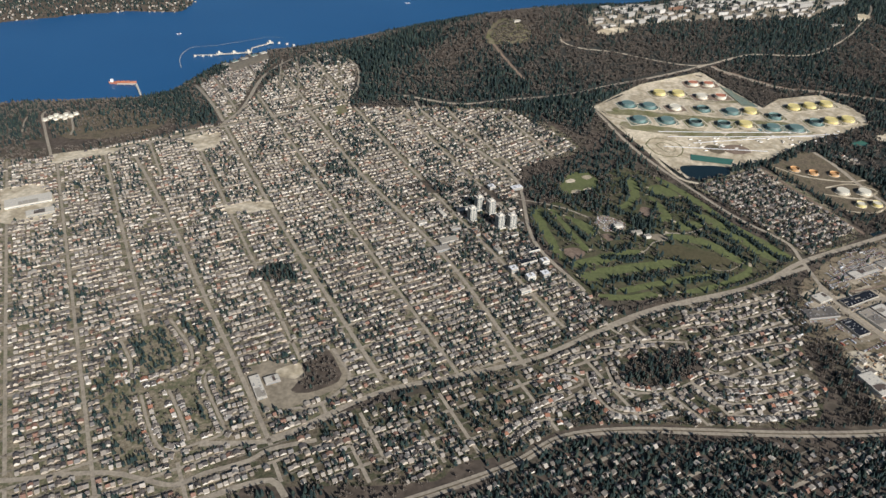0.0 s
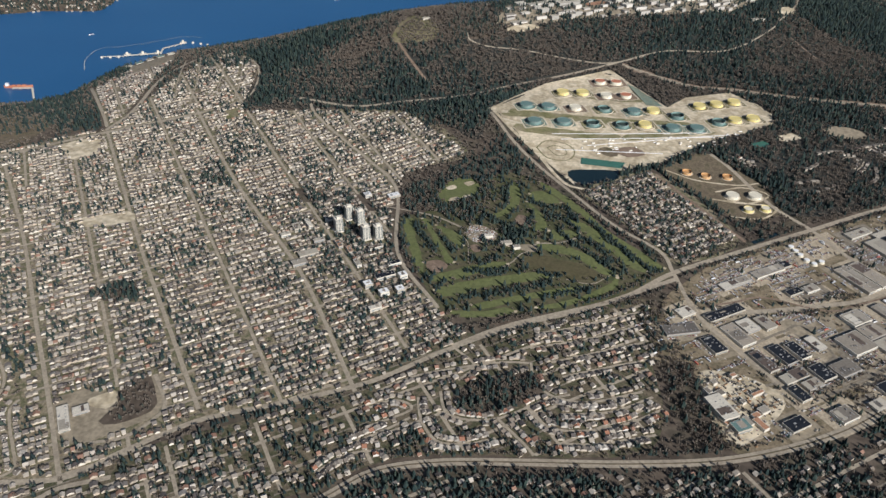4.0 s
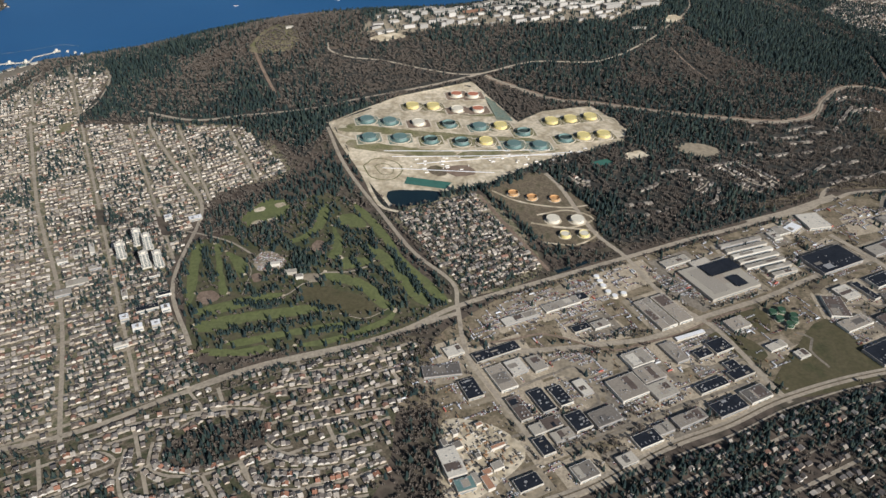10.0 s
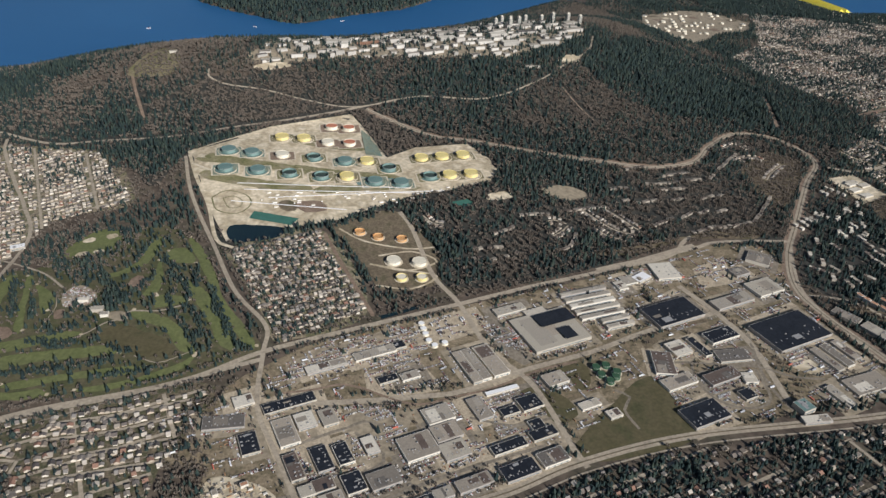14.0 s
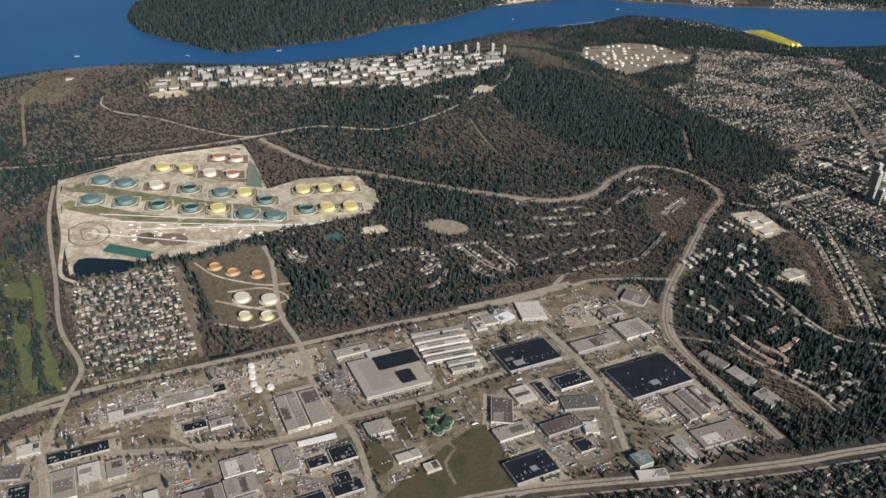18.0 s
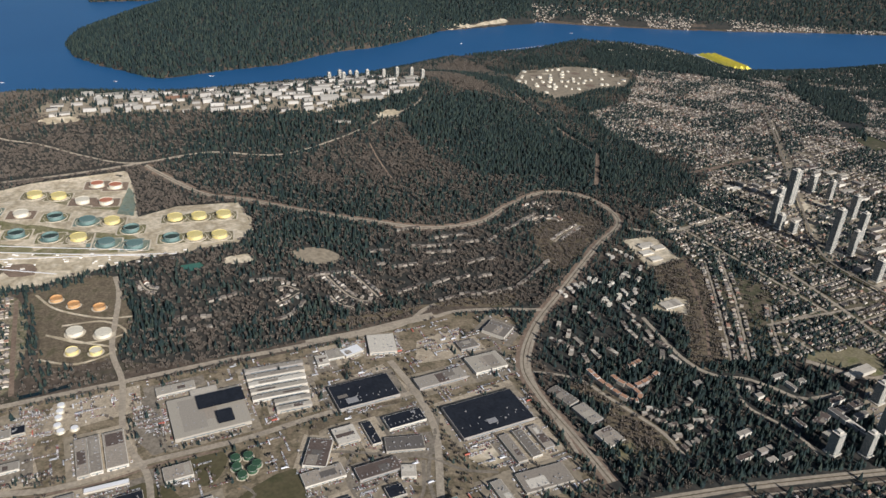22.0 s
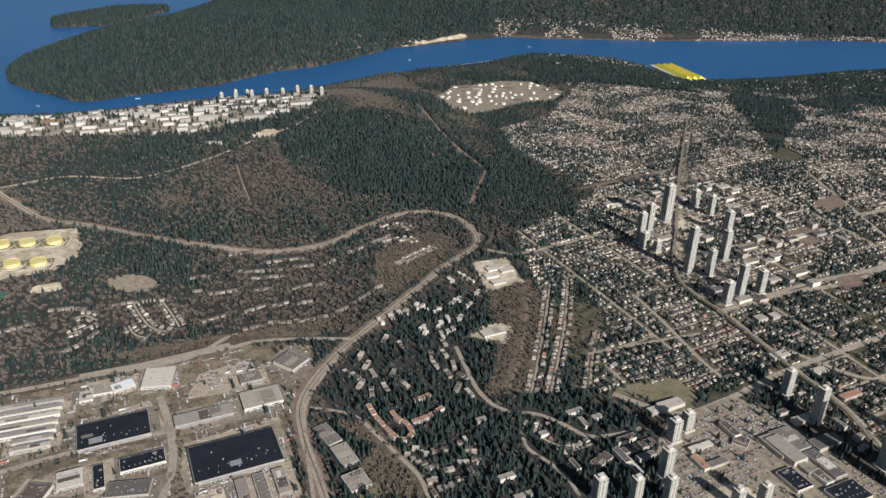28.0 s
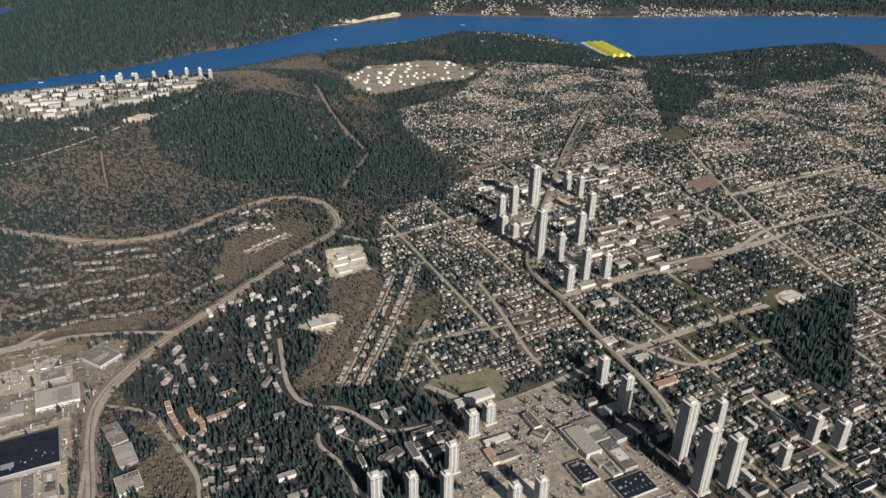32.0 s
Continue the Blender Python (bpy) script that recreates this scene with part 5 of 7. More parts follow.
block(np.array((436.0, 607.0)), 35.1, 9.9, 3.5, 25.5, "pale_roof", "industrial hall with a pale flat roof", units=5)
block(np.array((475.0, 626.0)), 37.1, 10.3, 3.5, 25.5, "pale_roof", "industrial hall with a pale flat roof", units=6)
block(np.array((496.0, 637.0)), 9.9, 9.2, 3.5, 25.5, "dark_roof", "industrial hall with a near-black flat roof", units=2)
block(np.array((488.0, 594.0)), 17.0, 7.8, 3.5, 25.5, "dark_roof", "industrial hall with a near-black flat roof", units=2)
block(np.array((506.0, 599.0)), 16.2, 8.9, 3.5, 25.5, "pale_roof", "industrial hall with a pale flat roof", units=2)
block(np.array((554.0, 612.0)), 8.5, 41.6, 4, 25.5, "grey_roof", "industrial hall with a grey flat roof", units=5)
block(np.array((562.0, 616.0)), 8.9, 41.1, 4, 25.5, "grey_roof", "industrial hall with a grey flat roof", units=6)
block(np.array((575.0, 622.0)), 15.2, 40.7, 4, 25.5, "grey_roof", "industrial hall with a grey flat roof", units=7)
block(np.array((598.0, 695.0)), 31.3, 10.8, 4, 25.5, "pale_roof", "industrial hall with a pale flat roof", units=5)
block(np.array((756.0, 700.0)), 54.6, 31.5, 5, 25.5, "dark_roof", "industrial hall with a near-black flat roof", units=7)
block(np.array((767.0, 770.0)), 25.5, 28.5, 4.5, 11.1, "pale_roof", "industrial hall with a pale flat roof", units=7)
block(np.array((822.0, 722.0)), 47.0, 14.9, 4.5, 25.5, "pale_roof", "industrial hall with a pale flat roof", units=7)
block(np.array((864.0, 747.0)), 33.1, 24.0, 4.5, 25.5, "pale_roof", "industrial hall with a pale flat roof", units=7)
block(np.array((879.0, 801.0)), 22.5, 24.2, 4.5, 60.3, "grey_roof", "industrial hall with a grey flat roof", units=7)
block(np.array((848.0, 774.0)), 19.0, 12.7, 4, 25.5, "grey_roof", "industrial hall with a grey flat roof", units=4)
block(np.array((861.0, 676.0)), 66.6, 41.0, 5, 25.5, "dark_roof", "industrial hall with a near-black flat roof", units=7)
block(np.array((792.0, 667.0)), 32.9, 15.5, 4, 25.5, "dark_roof", "industrial hall with a near-black flat roof", units=7)
block(np.array((766.0, 649.0)), 8.1, 26.8, 3.5, 25.5, "dark_roof", "industrial hall with a near-black flat roof", units=3)
block(np.array((746.0, 646.0)), 18.4, 18.8, 4, 25.5, "pale_roof", "industrial hall with a pale flat roof", units=5)
block(np.array((727.0, 625.0)), 18.0, 29.6, 4, -3.9, "brown_roof", "industrial hall with a brown flat roof", units=7)
block(np.array((734.0, 602.0)), 31.5, 13.8, 3.5, 25.5, "grey_roof", "industrial hall with a grey flat roof", units=7)
block(np.array((774.0, 610.0)), 33.9, 13.7, 4, 25.5, "brown_roof", "long hall with a red-brown roof", units=7)
block(np.array((797.0, 608.0)), 11.3, 12.5, 4, 4.6, "pale_roof", "industrial hall with a pale flat roof", units=2)
block(np.array((788.0, 588.0)), 13.5, 11.5, 3.5, 25.5, "dark_roof", "industrial hall with a near-black flat roof", units=2)
block(np.array((744.0, 564.0)), 37.4, 21.9, 4, 25.5, "dark_roof", "industrial hall with a near-black flat roof", units=7)
block(np.array((829.0, 573.0)), 13.3, 12.7, 7, 25.5, "teal", "glazed teal office block with a pale roof", units=2)
block(np.array((878.0, 636.0)), 8.5, 32.0, 3, 25.5, "grey_roof", "industrial hall with a grey flat roof", units=4)
block(np.array((890.0, 642.0)), 8.9, 31.8, 3, 25.5, "grey_roof", "industrial hall with a grey flat roof", units=4)
block(np.array((902.0, 650.0)), 8.9, 27.3, 3, 25.5, "grey_roof", "industrial hall with a grey flat roof", units=4)
block(np.array((867.0, 588.0)), 9.5, 26.6, 3, 25.5, "pale_roof", "industrial hall with a pale flat roof", units=4)
block(np.array((834.0, 560.0)), 24.3, 8.5, 3.5, 8.3, "pale_roof", "industrial hall with a pale flat roof", units=3)
block(np.array((628.0, 601.0)), 20.4, 14.5, 4, 25.5, "grey_roof", "industrial hall with a grey flat roof", units=4)
block(np.array((412.0, 564.0)), 42.0, 10.8, 3.5, 25.5, "dark_roof", "industrial hall with a near-black flat roof", units=7)
block(np.array((414.0, 534.0)), 15.4, 28.5, 3.5, 25.5, "grey_roof", "industrial hall with a grey flat roof", units=7)
block(np.array((427.0, 546.0)), 15.0, 16.8, 3.5, 25.5, "pale_roof", "industrial hall with a pale flat roof", units=4)
block(np.array((444.0, 550.0)), 12.3, 17.7, 3.5, 25.5, "pale_roof", "industrial hall with a pale flat roof", units=3)
block(np.array((514.0, 523.0)), 27.1, 23.9, 4, 25.5, "grey_roof", "industrial hall with a grey flat roof", units=7)
block(np.array((529.0, 556.0)), 23.0, 17.3, 4, 25.5, "pale_roof", "industrial hall with a pale flat roof", units=4)
block(np.array((535.0, 538.0)), 22.0, 17.3, 4, 25.5, "grey_roof", "industrial hall with a grey flat roof", units=5)
block(np.array((541.0, 520.0)), 20.8, 17.0, 4, 25.5, "pale_roof", "industrial hall with a pale flat roof", units=4)
block(np.array((478.0, 523.0)), 10.1, 17.0, 3.5, 25.5, "pale_roof", "industrial hall with a pale flat roof", units=2)
block(np.array((389.0, 522.0)), 13.9, 21.7, 3.5, 22.5, "dark_roof", "industrial hall with a near-black flat roof", units=6)
block(np.array((725.0, 752.0)), 15.2, 13.8, 3, 22.3, "pale_roof", "low pale works building", units=3)
block(np.array((740.0, 758.0)), 18.8, 12.0, 3, 38, "white", "low white works building", units=3)
block(np.array((715.0, 742.0)), 10.8, 14.0, 3, 21.5, "pale_roof", "low pale works building", units=2)
block(np.array((793.0, 638.0)), 30.5, 15.5, 3.5, 9.9, "grey_roof", "industrial hall with a grey flat roof", units=5)
block(np.array((899.0, 605.0)), 40.8, 20.1, 3, 21.3, "grey_roof", "low grey trade complex round a court", units=9)
block(np.array((622.0, 693.0)), 22.0, 9.0, 4, 25.5, "pale_roof", "industrial hall with a pale flat roof", units=3)
block(np.array((582.0, 586.0)), 30.1, 4.6, 2.5, 22.4, "white", "long white open shed over parked trucks", units=0)
block(np.array((425.0, 501.0)), 10.5, 25.7, 3.5, 25.5, "brown_roof", "industrial hall with a brown flat roof", units=4)
block(np.array((444.0, 509.0)), 12.3, 23.7, 3.5, 25.5, "dark_roof", "industrial hall with a near-black flat roof", units=4)
block(np.array((459.0, 514.0)), 11.6, 20.8, 3.5, 25.5, "dark_roof", "industrial hall with a near-black flat roof", units=4)
block(np.array((437.0, 480.0)), 10.7, 10.1, 3.5, 25.5, "pale_roof", "industrial hall with a pale flat roof", units=2)
block(np.array((448.0, 486.0)), 15.0, 11.4, 3.5, 25.5, "brown_roof", "industrial hall with a brown flat roof", units=2)
block(np.array((440.0, 464.0)), 10.8, 17.0, 3.5, 25.5, "dark_roof", "industrial hall with a near-black flat roof", units=3)
block(np.array((455.0, 474.0)), 17.0, 10.1, 3.5, 25.5, "pale_roof", "industrial hall with a pale flat roof", units=2)
block(np.array((469.0, 488.0)), 14.8, 18.2, 3.5, 25.5, "dark_roof", "industrial hall with a near-black flat roof", units=4)
block(np.array((490.0, 492.0)), 22.6, 15.7, 4, 25.5, "grey_roof", "industrial hall with a grey flat roof", units=5)
block(np.array((466.0, 441.0)), 17.5, 14.4, 3.5, 25.5, "grey_roof", "industrial hall with a grey flat roof", units=4)
block(np.array((498.0, 451.0)), 14.6, 9.6, 3.5, 25.5, "pale_roof", "industrial hall with a pale flat roof", units=2)
block(np.array((517.0, 470.0)), 21.1, 12.8, 3.5, 25.5, "dark_roof", "industrial hall with a near-black flat roof", units=4)
block(np.array((372.0, 449.0)), 14.5, 26.0, 6, 20, "pale_roof", "tall hall with a pale flat roof beside the building site", units=5)
block(np.array((381.0, 430.0)), 14.0, 11.0, 5, 20, "teal", "blue-grey roofed hall wing beside the building site", units=2)
block(np.array((425.0, 432.0)), 19.2, 11.5, 3, 25.5, "dark_roof", "industrial hall with a near-black flat roof", units=3)
block(np.array((532.0, 480.0)), 13.9, 9.5, 3.5, 25.5, "pale_roof", "industrial hall with a pale flat roof", units=2)
block(np.array((554.0, 490.0)), 27.4, 11.2, 4, 25.5, "grey_roof", "industrial hall with a grey flat roof", units=5)
block(np.array((588.0, 502.0)), 28.6, 14.3, 4, 25.5, "dark_roof", "industrial hall with a near-black flat roof", units=6)
block(np.array((614.0, 515.0)), 22.4, 14.1, 4, 25.5, "grey_roof", "industrial hall with a grey flat roof", units=5)
block(np.array((582.0, 525.0)), 29.3, 9.6, 3.5, 25.5, "dark_roof", "industrial hall with a near-black flat roof", units=4)
block(np.array((606.0, 548.0)), 11.7, 11.0, 3, 25.5, "dark_roof", "industrial hall with a near-black flat roof", units=2)
block(np.array((610.0, 539.0)), 22.4, 10.0, 3.5, 25.5, "dark_roof", "industrial hall with a near-black flat roof", units=3)
block(np.array((586.0, 562.0)), 15.4, 8.7, 3.5, 25.5, "dark_roof", "industrial hall with a near-black flat roof", units=2)
block(np.array((562.0, 564.0)), 12.8, 24.8, 3.5, 25.5, "grey_roof", "industrial hall with a grey flat roof", units=5)
block(np.array((603.0, 572.0)), 19.2, 15.0, 3.5, 25.5, "dark_roof", "industrial hall with a near-black flat roof", units=4)
block(np.array((652.0, 572.0)), 18.8, 8.0, 3, 25.5, "pale_roof", "industrial hall with a pale flat roof", units=2)
block(np.array((670.0, 562.0)), 12.1, 9.0, 3, 25.5, "pale_roof", "industrial hall with a pale flat roof", units=2)
block(np.array((1284.0, 659.0)), 15.7, 21.5, 4, 25.5, "dark_roof", "industrial hall with a near-black flat roof", units=5)
block(np.array((1318.0, 646.0)), 29.0, 18.8, 4.5, 25.5, "dark_roof", "industrial hall with a near-black flat roof", units=7)
block(np.array((1283.0, 694.0)), 11.2, 24.8, 5, 25.5, "pale_roof", "industrial hall with a pale flat roof", units=4)
block(np.array((1298.0, 702.0)), 22.1, 25.9, 4.5, 25.5, "grey_roof", "industrial hall with a grey flat roof", units=7)
block(np.array((1297.0, 673.0)), 7.8, 16.1, 4, 25.5, "grey_roof", "industrial hall with a grey flat roof", units=2)
block(np.array((1306.0, 662.0)), 8.5, 14.6, 4, 25.5, "pale_roof", "industrial hall with a pale flat roof", units=2)
block(np.array((1314.0, 676.0)), 11.8, 30.2, 4, 25.5, "grey_roof", "industrial hall with a grey flat roof", units=5)
block(np.array((1202.0, 738.0)), 19.2, 8.3, 4, 25.5, "pale_roof", "industrial hall with a pale flat roof", units=2)
block(np.array((1166.0, 688.0)), 14.5, 6.8, 4, 25.5, "brown_roof", "industrial hall with a brown flat roof", units=2)
block(np.array((1183.0, 696.0)), 13.7, 7.9, 4, 25.5, "brown_roof", "industrial hall with a brown flat roof", units=2)
block(np.array((1168.0, 667.0)), 6.0, 23.7, 5, 25.5, "pale_roof", "industrial hall with a pale flat roof", units=2)
block(np.array((1144.0, 677.0)), 19.1, 8.6, 4, 42.9, "brown_roof", "industrial hall with a brown flat roof", units=2)
block(np.array((1258.0, 699.0)), 11.9, 12.3, 3.5, -31.8, "brown_roof", "industrial hall with a brown flat roof", units=2)
block(np.array((928.0, 702.0)), 12.5, 26.0, 3.5, 40, "grey_roof", "low strip of workshops beside the highway", units=6)
block(np.array((945.0, 679.0)), 14.0, 24.0, 4, 33, "pale_roof", "industrial hall with a pale flat roof", units=7)
block(np.array((958.0, 651.0)), 17.0, 19.0, 4, 33, "grey_roof", "industrial hall with a grey flat roof", units=4)
block(np.array((-141.0, 448.0)), 8.6, 28.8, 3, 25.5, "pale_roof", "industrial hall with a pale flat roof", units=4)
block(np.array((-131.0, 457.0)), 12.5, 8.5, 3, 25.5, "pale_roof", "industrial hall with a pale flat roof", units=2)
block(np.array((376.0, 565.0)), 15.5, 12.0, 3, 25.5, "pale_roof", "industrial hall with a pale flat roof", units=3)
block(np.array((366.0, 542.0)), 31.4, 13.0, 3.5, 9.2, "grey_roof", "industrial hall with a grey flat roof", units=6)
complex_hall = hall(bigC, 5, "pale_roof", "large warehouse with patched pale and dark roof", units=8)
c, s = np.array(bigC, float).mean(0), complex_hall.matrix_world.inverted()
dark = [s @ Vector((p[0], p[1], 0)) for p in bigCdark]
part("roof_panel", box_mesh("roof_panel", [((dark[0].x + dark[2].x) / 2, (dark[0].y + dark[2].y) / 2 + 3, 5.54, abs(dark[2].x - dark[0].x), abs(dark[2].y - dark[0].y) * 0.55, 0.06), (dark[3].x - 4, dark[3].y - 4, 5.54, 13, 16, 0.06)], M["dark_roof"]), complex_hall, "dark bitumen roof panel")
a, b2, c2, d2 = (np.array(p, float) for p in steps)
for i in range(7):
    o, e = a + (c2 - a) * i / 6.3, b2 + (d2 - b2) * i / 6.3
    if i > 4:
        o = o + (e - o) * 0.35
    block((o + e) / 2, np.linalg.norm(e - o), 5.2, 3.6, math.degrees(math.atan2(*(e - o)[::-1])), "pale_roof", "long low shed with a pale ridged roof", units=2, name="storage_shed", group="long storage sheds")

rs = random.Random(5)


def tower(at, h, wide, turn, label):
    x, y = at
    ob = thing("apartment_tower", label, "tower", "high-rises", pose(x, y, float(ground(x, y)) - 0.3, 0, 0, turn))
    part("podium", box_mesh("podium", [(0, 0, 0, wide * 1.3, wide * 1.25, 1.6)], M["concrete"]), ob)
    part("shaft", box_mesh("shaft", [(0, 0, 0, wide, wide * 0.9, h)], M["panel"]), ob)
    for i in (-0.2, 0.2):
        part("fin", box_mesh("fin", [(i * wide, -wide * 0.455, 0, wide * 0.09, 0.3, h)], M["concrete"]), ob)
        part("fin", box_mesh("fin", [(wide * 0.505, i * wide, 0, 0.3, wide * 0.09, h)], M["concrete"]), ob)
    for i, j in ((-1, -1), (1, -1), (1, 1), (-1, 1)):
        part("corner_pier", box_mesh("corner_pier", [(i * wide * 0.46, j * wide * 0.41, 0, wide * 0.06, wide * 0.06, h + 0.6)], M["concrete"]), ob)
    slab = box_mesh("floor_slab", [(0, 0, 0, wide * 1.02, wide * 0.92, 0.26)], M["concrete"])
    for k in range(3, int(h / 1.25)):
        part("floor_slab", slab, ob, at=pose(0, 0, k * 1.25))
    part("roof", box_mesh("roof", [(0, 0, h, wide * 0.98, wide * 0.88, 0.4)], M["concrete"]), ob)
    part("plant_room", box_mesh("plant_room", [(0, 0, h + 0.4, wide * 0.5, wide * 0.45, 1.8)], M["concrete"]), ob)
    stamp([x], [y], wide)


for p, h in zip(towersE, (39, 35, 49, 20, 56, 37, 31, 32, 36, 26, 27, 24, 27, 15)):
    tower(p, h, 11 if h == 49 else rs.uniform(7, 8.5), 25.5, "tall pale concrete and glass apartment tower")
for p, h in zip(towersM, (25, 34, 53, 28, 57, 43, 21, 18, 23, 24, 20, 26, 23, 24, 21, 18, 23)):
    tower(p, h, rs.uniform(9, 10.5) if h > 40 else rs.uniform(7, 8.5), 25.5, "tall pale concrete and glass apartment tower")
for p in towersG:
    tower(p, 16, 8.2, 25.5, "cream slab apartment tower beside the golf course")

# university
for k in range(1500):
    c = np.array((rs.uniform(250, 810), rs.uniform(1205, 1525)))
    w, d = (rs.uniform(24, 40), rs.uniform(9, 15)) if k < 110 else (rs.uniform(7, 20), rs.uniform(5, 10))
    px, py = np.array([c[0] + i * w * 0.5 for i in (-1, 0, 1) for j in (-1, 0, 1)]), np.array([c[1] + j * d * 0.5 for i in (-1, 0, 1) for j in (-1, 0, 1)])
    if inside(CAMPUS, px, py).all() and not is_taken(px, py).any():
        block(c, w, d, rs.uniform(2.5, 6.5), rs.choice([18, 25.5, 30]), rs.choice(["pale_roof", "grey_roof", "pale_roof"]), "pale concrete university building on the mountain top", walls="campus_wall", units=0, name="campus_building", group="university buildings")
for p in campustowers:
    tower(p, rs.uniform(11, 16), 6, 25.5, "pale residence tower on the mountain top")

# flats by the golf course
for i, p in enumerate(flatsites):
    w, d, h = ((8, 8, 4), (14, 8, 3), (13, 5, 4), (5, 13, 3), (5, 12, 3), (15, 5, 3), (5, 17, 4), (8, 13, 4), (20, 9, 3), (15, 9, 3), (20, 7, 4), (8, 8, 5), (8, 7, 5), (9, 7, 5), (8, 8, 5), (12, 5, 4), (14, 5, 3), (5, 12, 3), (12, 5, 3), (10, 6, 3))[i]
    roof = "orange" if i in (3, 4) else "dark_roof" if i in (10, 16) else "brown_roof" if i == 5 else "white" if i in (0, 1, 11, 12, 13, 14) else "pale_roof"
    block(np.array(p, float), w, d, h, 25.5, roof, "low apartment block with pale walls", units=2, name="apartment_block", group="apartment blocks")
for pts in (orangering, orangerow, orangerow2):
    line = smooth_line(pts, 1.0)
    d = np.gradient(line, axis=0)
    for k in range(3, len(line) - 2, 8):
        block(line[k], 7.4, 4.4, rs.uniform(2.8, 3.4), math.degrees(math.atan2(d[k, 1], d[k, 0])), "orange", "low terrace with an orange tiled roof", "wall_each", 0, "terrace", "orange-roofed terraces")
for i, p in enumerate(valleywhite):
    for k in range(2):
        c = np.array(p, float) + (0, 0) if k == 0 else np.array(p, float) + (rs.uniform(-5, 5), rs.uniform(5, 7))
        block(c, rs.uniform(4, 6), rs.uniform(3.2, 4.6), rs.uniform(2.2, 3.2), rs.choice([25.5, 60, 115.5]), rs.choice(["pale_roof", "cream", "pale_roof"]), "cream apartment block among dark trees", "pale_block", 0, "apartment_block", "cream apartment blocks")
for i, p in enumerate(valleygrey):
    a = radians(rs.choice([75, 100, 115.5, 130]))
    for k in (-1, 0, 1):
        block(np.array(p, float) + 4.3 * k * np.array((math.cos(a), math.sin(a))), 4.0, 4.4, rs.uniform(2.0, 2.7), math.degrees(a), rs.choice(["grey_roof", "brown_roof", "pale_roof"]), "grey terrace under tall conifers", "terrace_wall", 0, "terrace_row", "valley terraces")
for i, p in enumerate(valleylow):
    for k in (0, 1):
        block(np.array(p, float) + k * np.array((rs.uniform(3, 6), rs.uniform(-5, 5))), rs.uniform(4, 6.5), rs.uniform(3, 4), 2.4, rs.choice([0, 25.5, 115]), rs.choice(["grey_roof", "brown_roof", "pale_roof"]), "grey low flats among dark trees", "terrace_wall", 0, "apartment_block", "valley flats")
block(np.array((-470, 755.0)), 50, 20, 4, 25.5, "pale_roof", "long beige works building", units=6)
block(np.array((-445, 730.0)), 30, 12, 4, 25.5, "pale_roof", "smaller beige works building near the shore", units=3)

# town centre blocks
for i, p in enumerate(townblocks):
    w, d, h = ((16, 7, 4), (7, 15, 3.5), (20, 8, 3.5), (12, 9, 5), (9, 9, 6), (24, 7, 3))[i % 6]
    block(np.array(p, float), w, d, h, 25.5, ("pale_roof", "grey_roof", "pale_roof", "brown_roof", "grey_roof")[i % 5], "low flat-roofed town centre block", units=1, name="town_block", group="town centre blocks")
for i, p in enumerate(southblocks):
    w, d, h, roof = ((24, 10, 4, "pale_roof"), (16, 8, 3, "pale_roof"), (22, 7, 3, "orange"), (14, 30, 5, "pale_roof"), (22, 5, 3, "pale_roof"), (18, 6, 3, "grey_roof"), (6, 16, 3, "orange"), (24, 6, 3, "brown_roof"), (18, 9, 4, "pale_roof"), (26, 8, 3, "pale_roof"), (20, 9, 3, "pale_roof"), (16, 5, 4, "grey_roof"), (6, 18, 4, "grey_roof"), (18, 6, 4, "brown_roof"), (7, 18, 4, "brown_roof"), (26, 12, 4, "grey_roof"), (12, 9, 4, "pale_roof"), (10, 8, 4, "pale_roof"))[i]
    block(np.array(p, float), w, d, h, 25.5, roof, "low commercial block near the shopping centre", units=1, name="shop_block", group="shopping centre blocks")
for k in range(200):
    c = np.array((rs.uniform(1240, 1430), rs.uniform(900, 1370)))
    w, d = rs.choice([(14, 6), (6, 13), (9, 8), (18, 8)])
    px, py = np.array([c[0] + i * w * 0.6 for i in (-1, 0, 1) for j in (-1, 0, 1)]), np.array([c[1] + j * d * 0.6 for i in (-1, 0, 1) for j in (-1, 0, 1)])
    if inside(centre, px, py).all() and not is_taken(px, py).any():
        block(c, w, d, rs.uniform(2.5, 5), 25.5, rs.choice(["grey_roof", "pale_roof", "brown_roof"]), "low flat-roofed town centre block", units=1, name="town_block", group="town centre blocks")
for k in range(170):
    c = np.array((rs.uniform(1050, 1480), rs.uniform(600, 735)))
    w, d = rs.choice([(12, 4), (4, 12), (9, 5), (15, 5)])
    px, py = np.array([c[0] + i * w * 0.6 for i in (-1, 0, 1) for j in (-1, 0, 1)]), np.array([c[1] + j * d * 0.6 for i in (-1, 0, 1) for j in (-1, 0, 1)])
    if not inside(mall, px, py).any() and not is_taken(px, py).any():
        block(c, w, d, rs.uniform(2.5, 4), 25.5, rs.choice(["grey_roof", "brown_roof", "pale_roof"]), "low apartment block under tall trees", units=0, name="apartment_block", group="apartment blocks")

for c, w, d in (((676, 1251), 14, 7), ((689, 1252), 10, 6), ((138, 1236), 12, 6)):
    block(np.array(c, float), w, d, 3.5, 20, "pale_roof", "pale building in a forest clearing", units=0, name="lodge", group="forest lodges")
for c, w, d in (((205, 690), 9, 5), ((222, 676), 12, 6), ((232, 668), 7, 5)):
    block(np.array(c, float), w, d, 3, 10, "pale_roof", "low pale golf clubhouse beside its car park", units=1, name="clubhouse", group="clubhouse")
block(np.array(schoolE2, float).mean(0), 22, 8, 3, 25.5, "pale_roof", "low pale school building on a lawn", units=1)

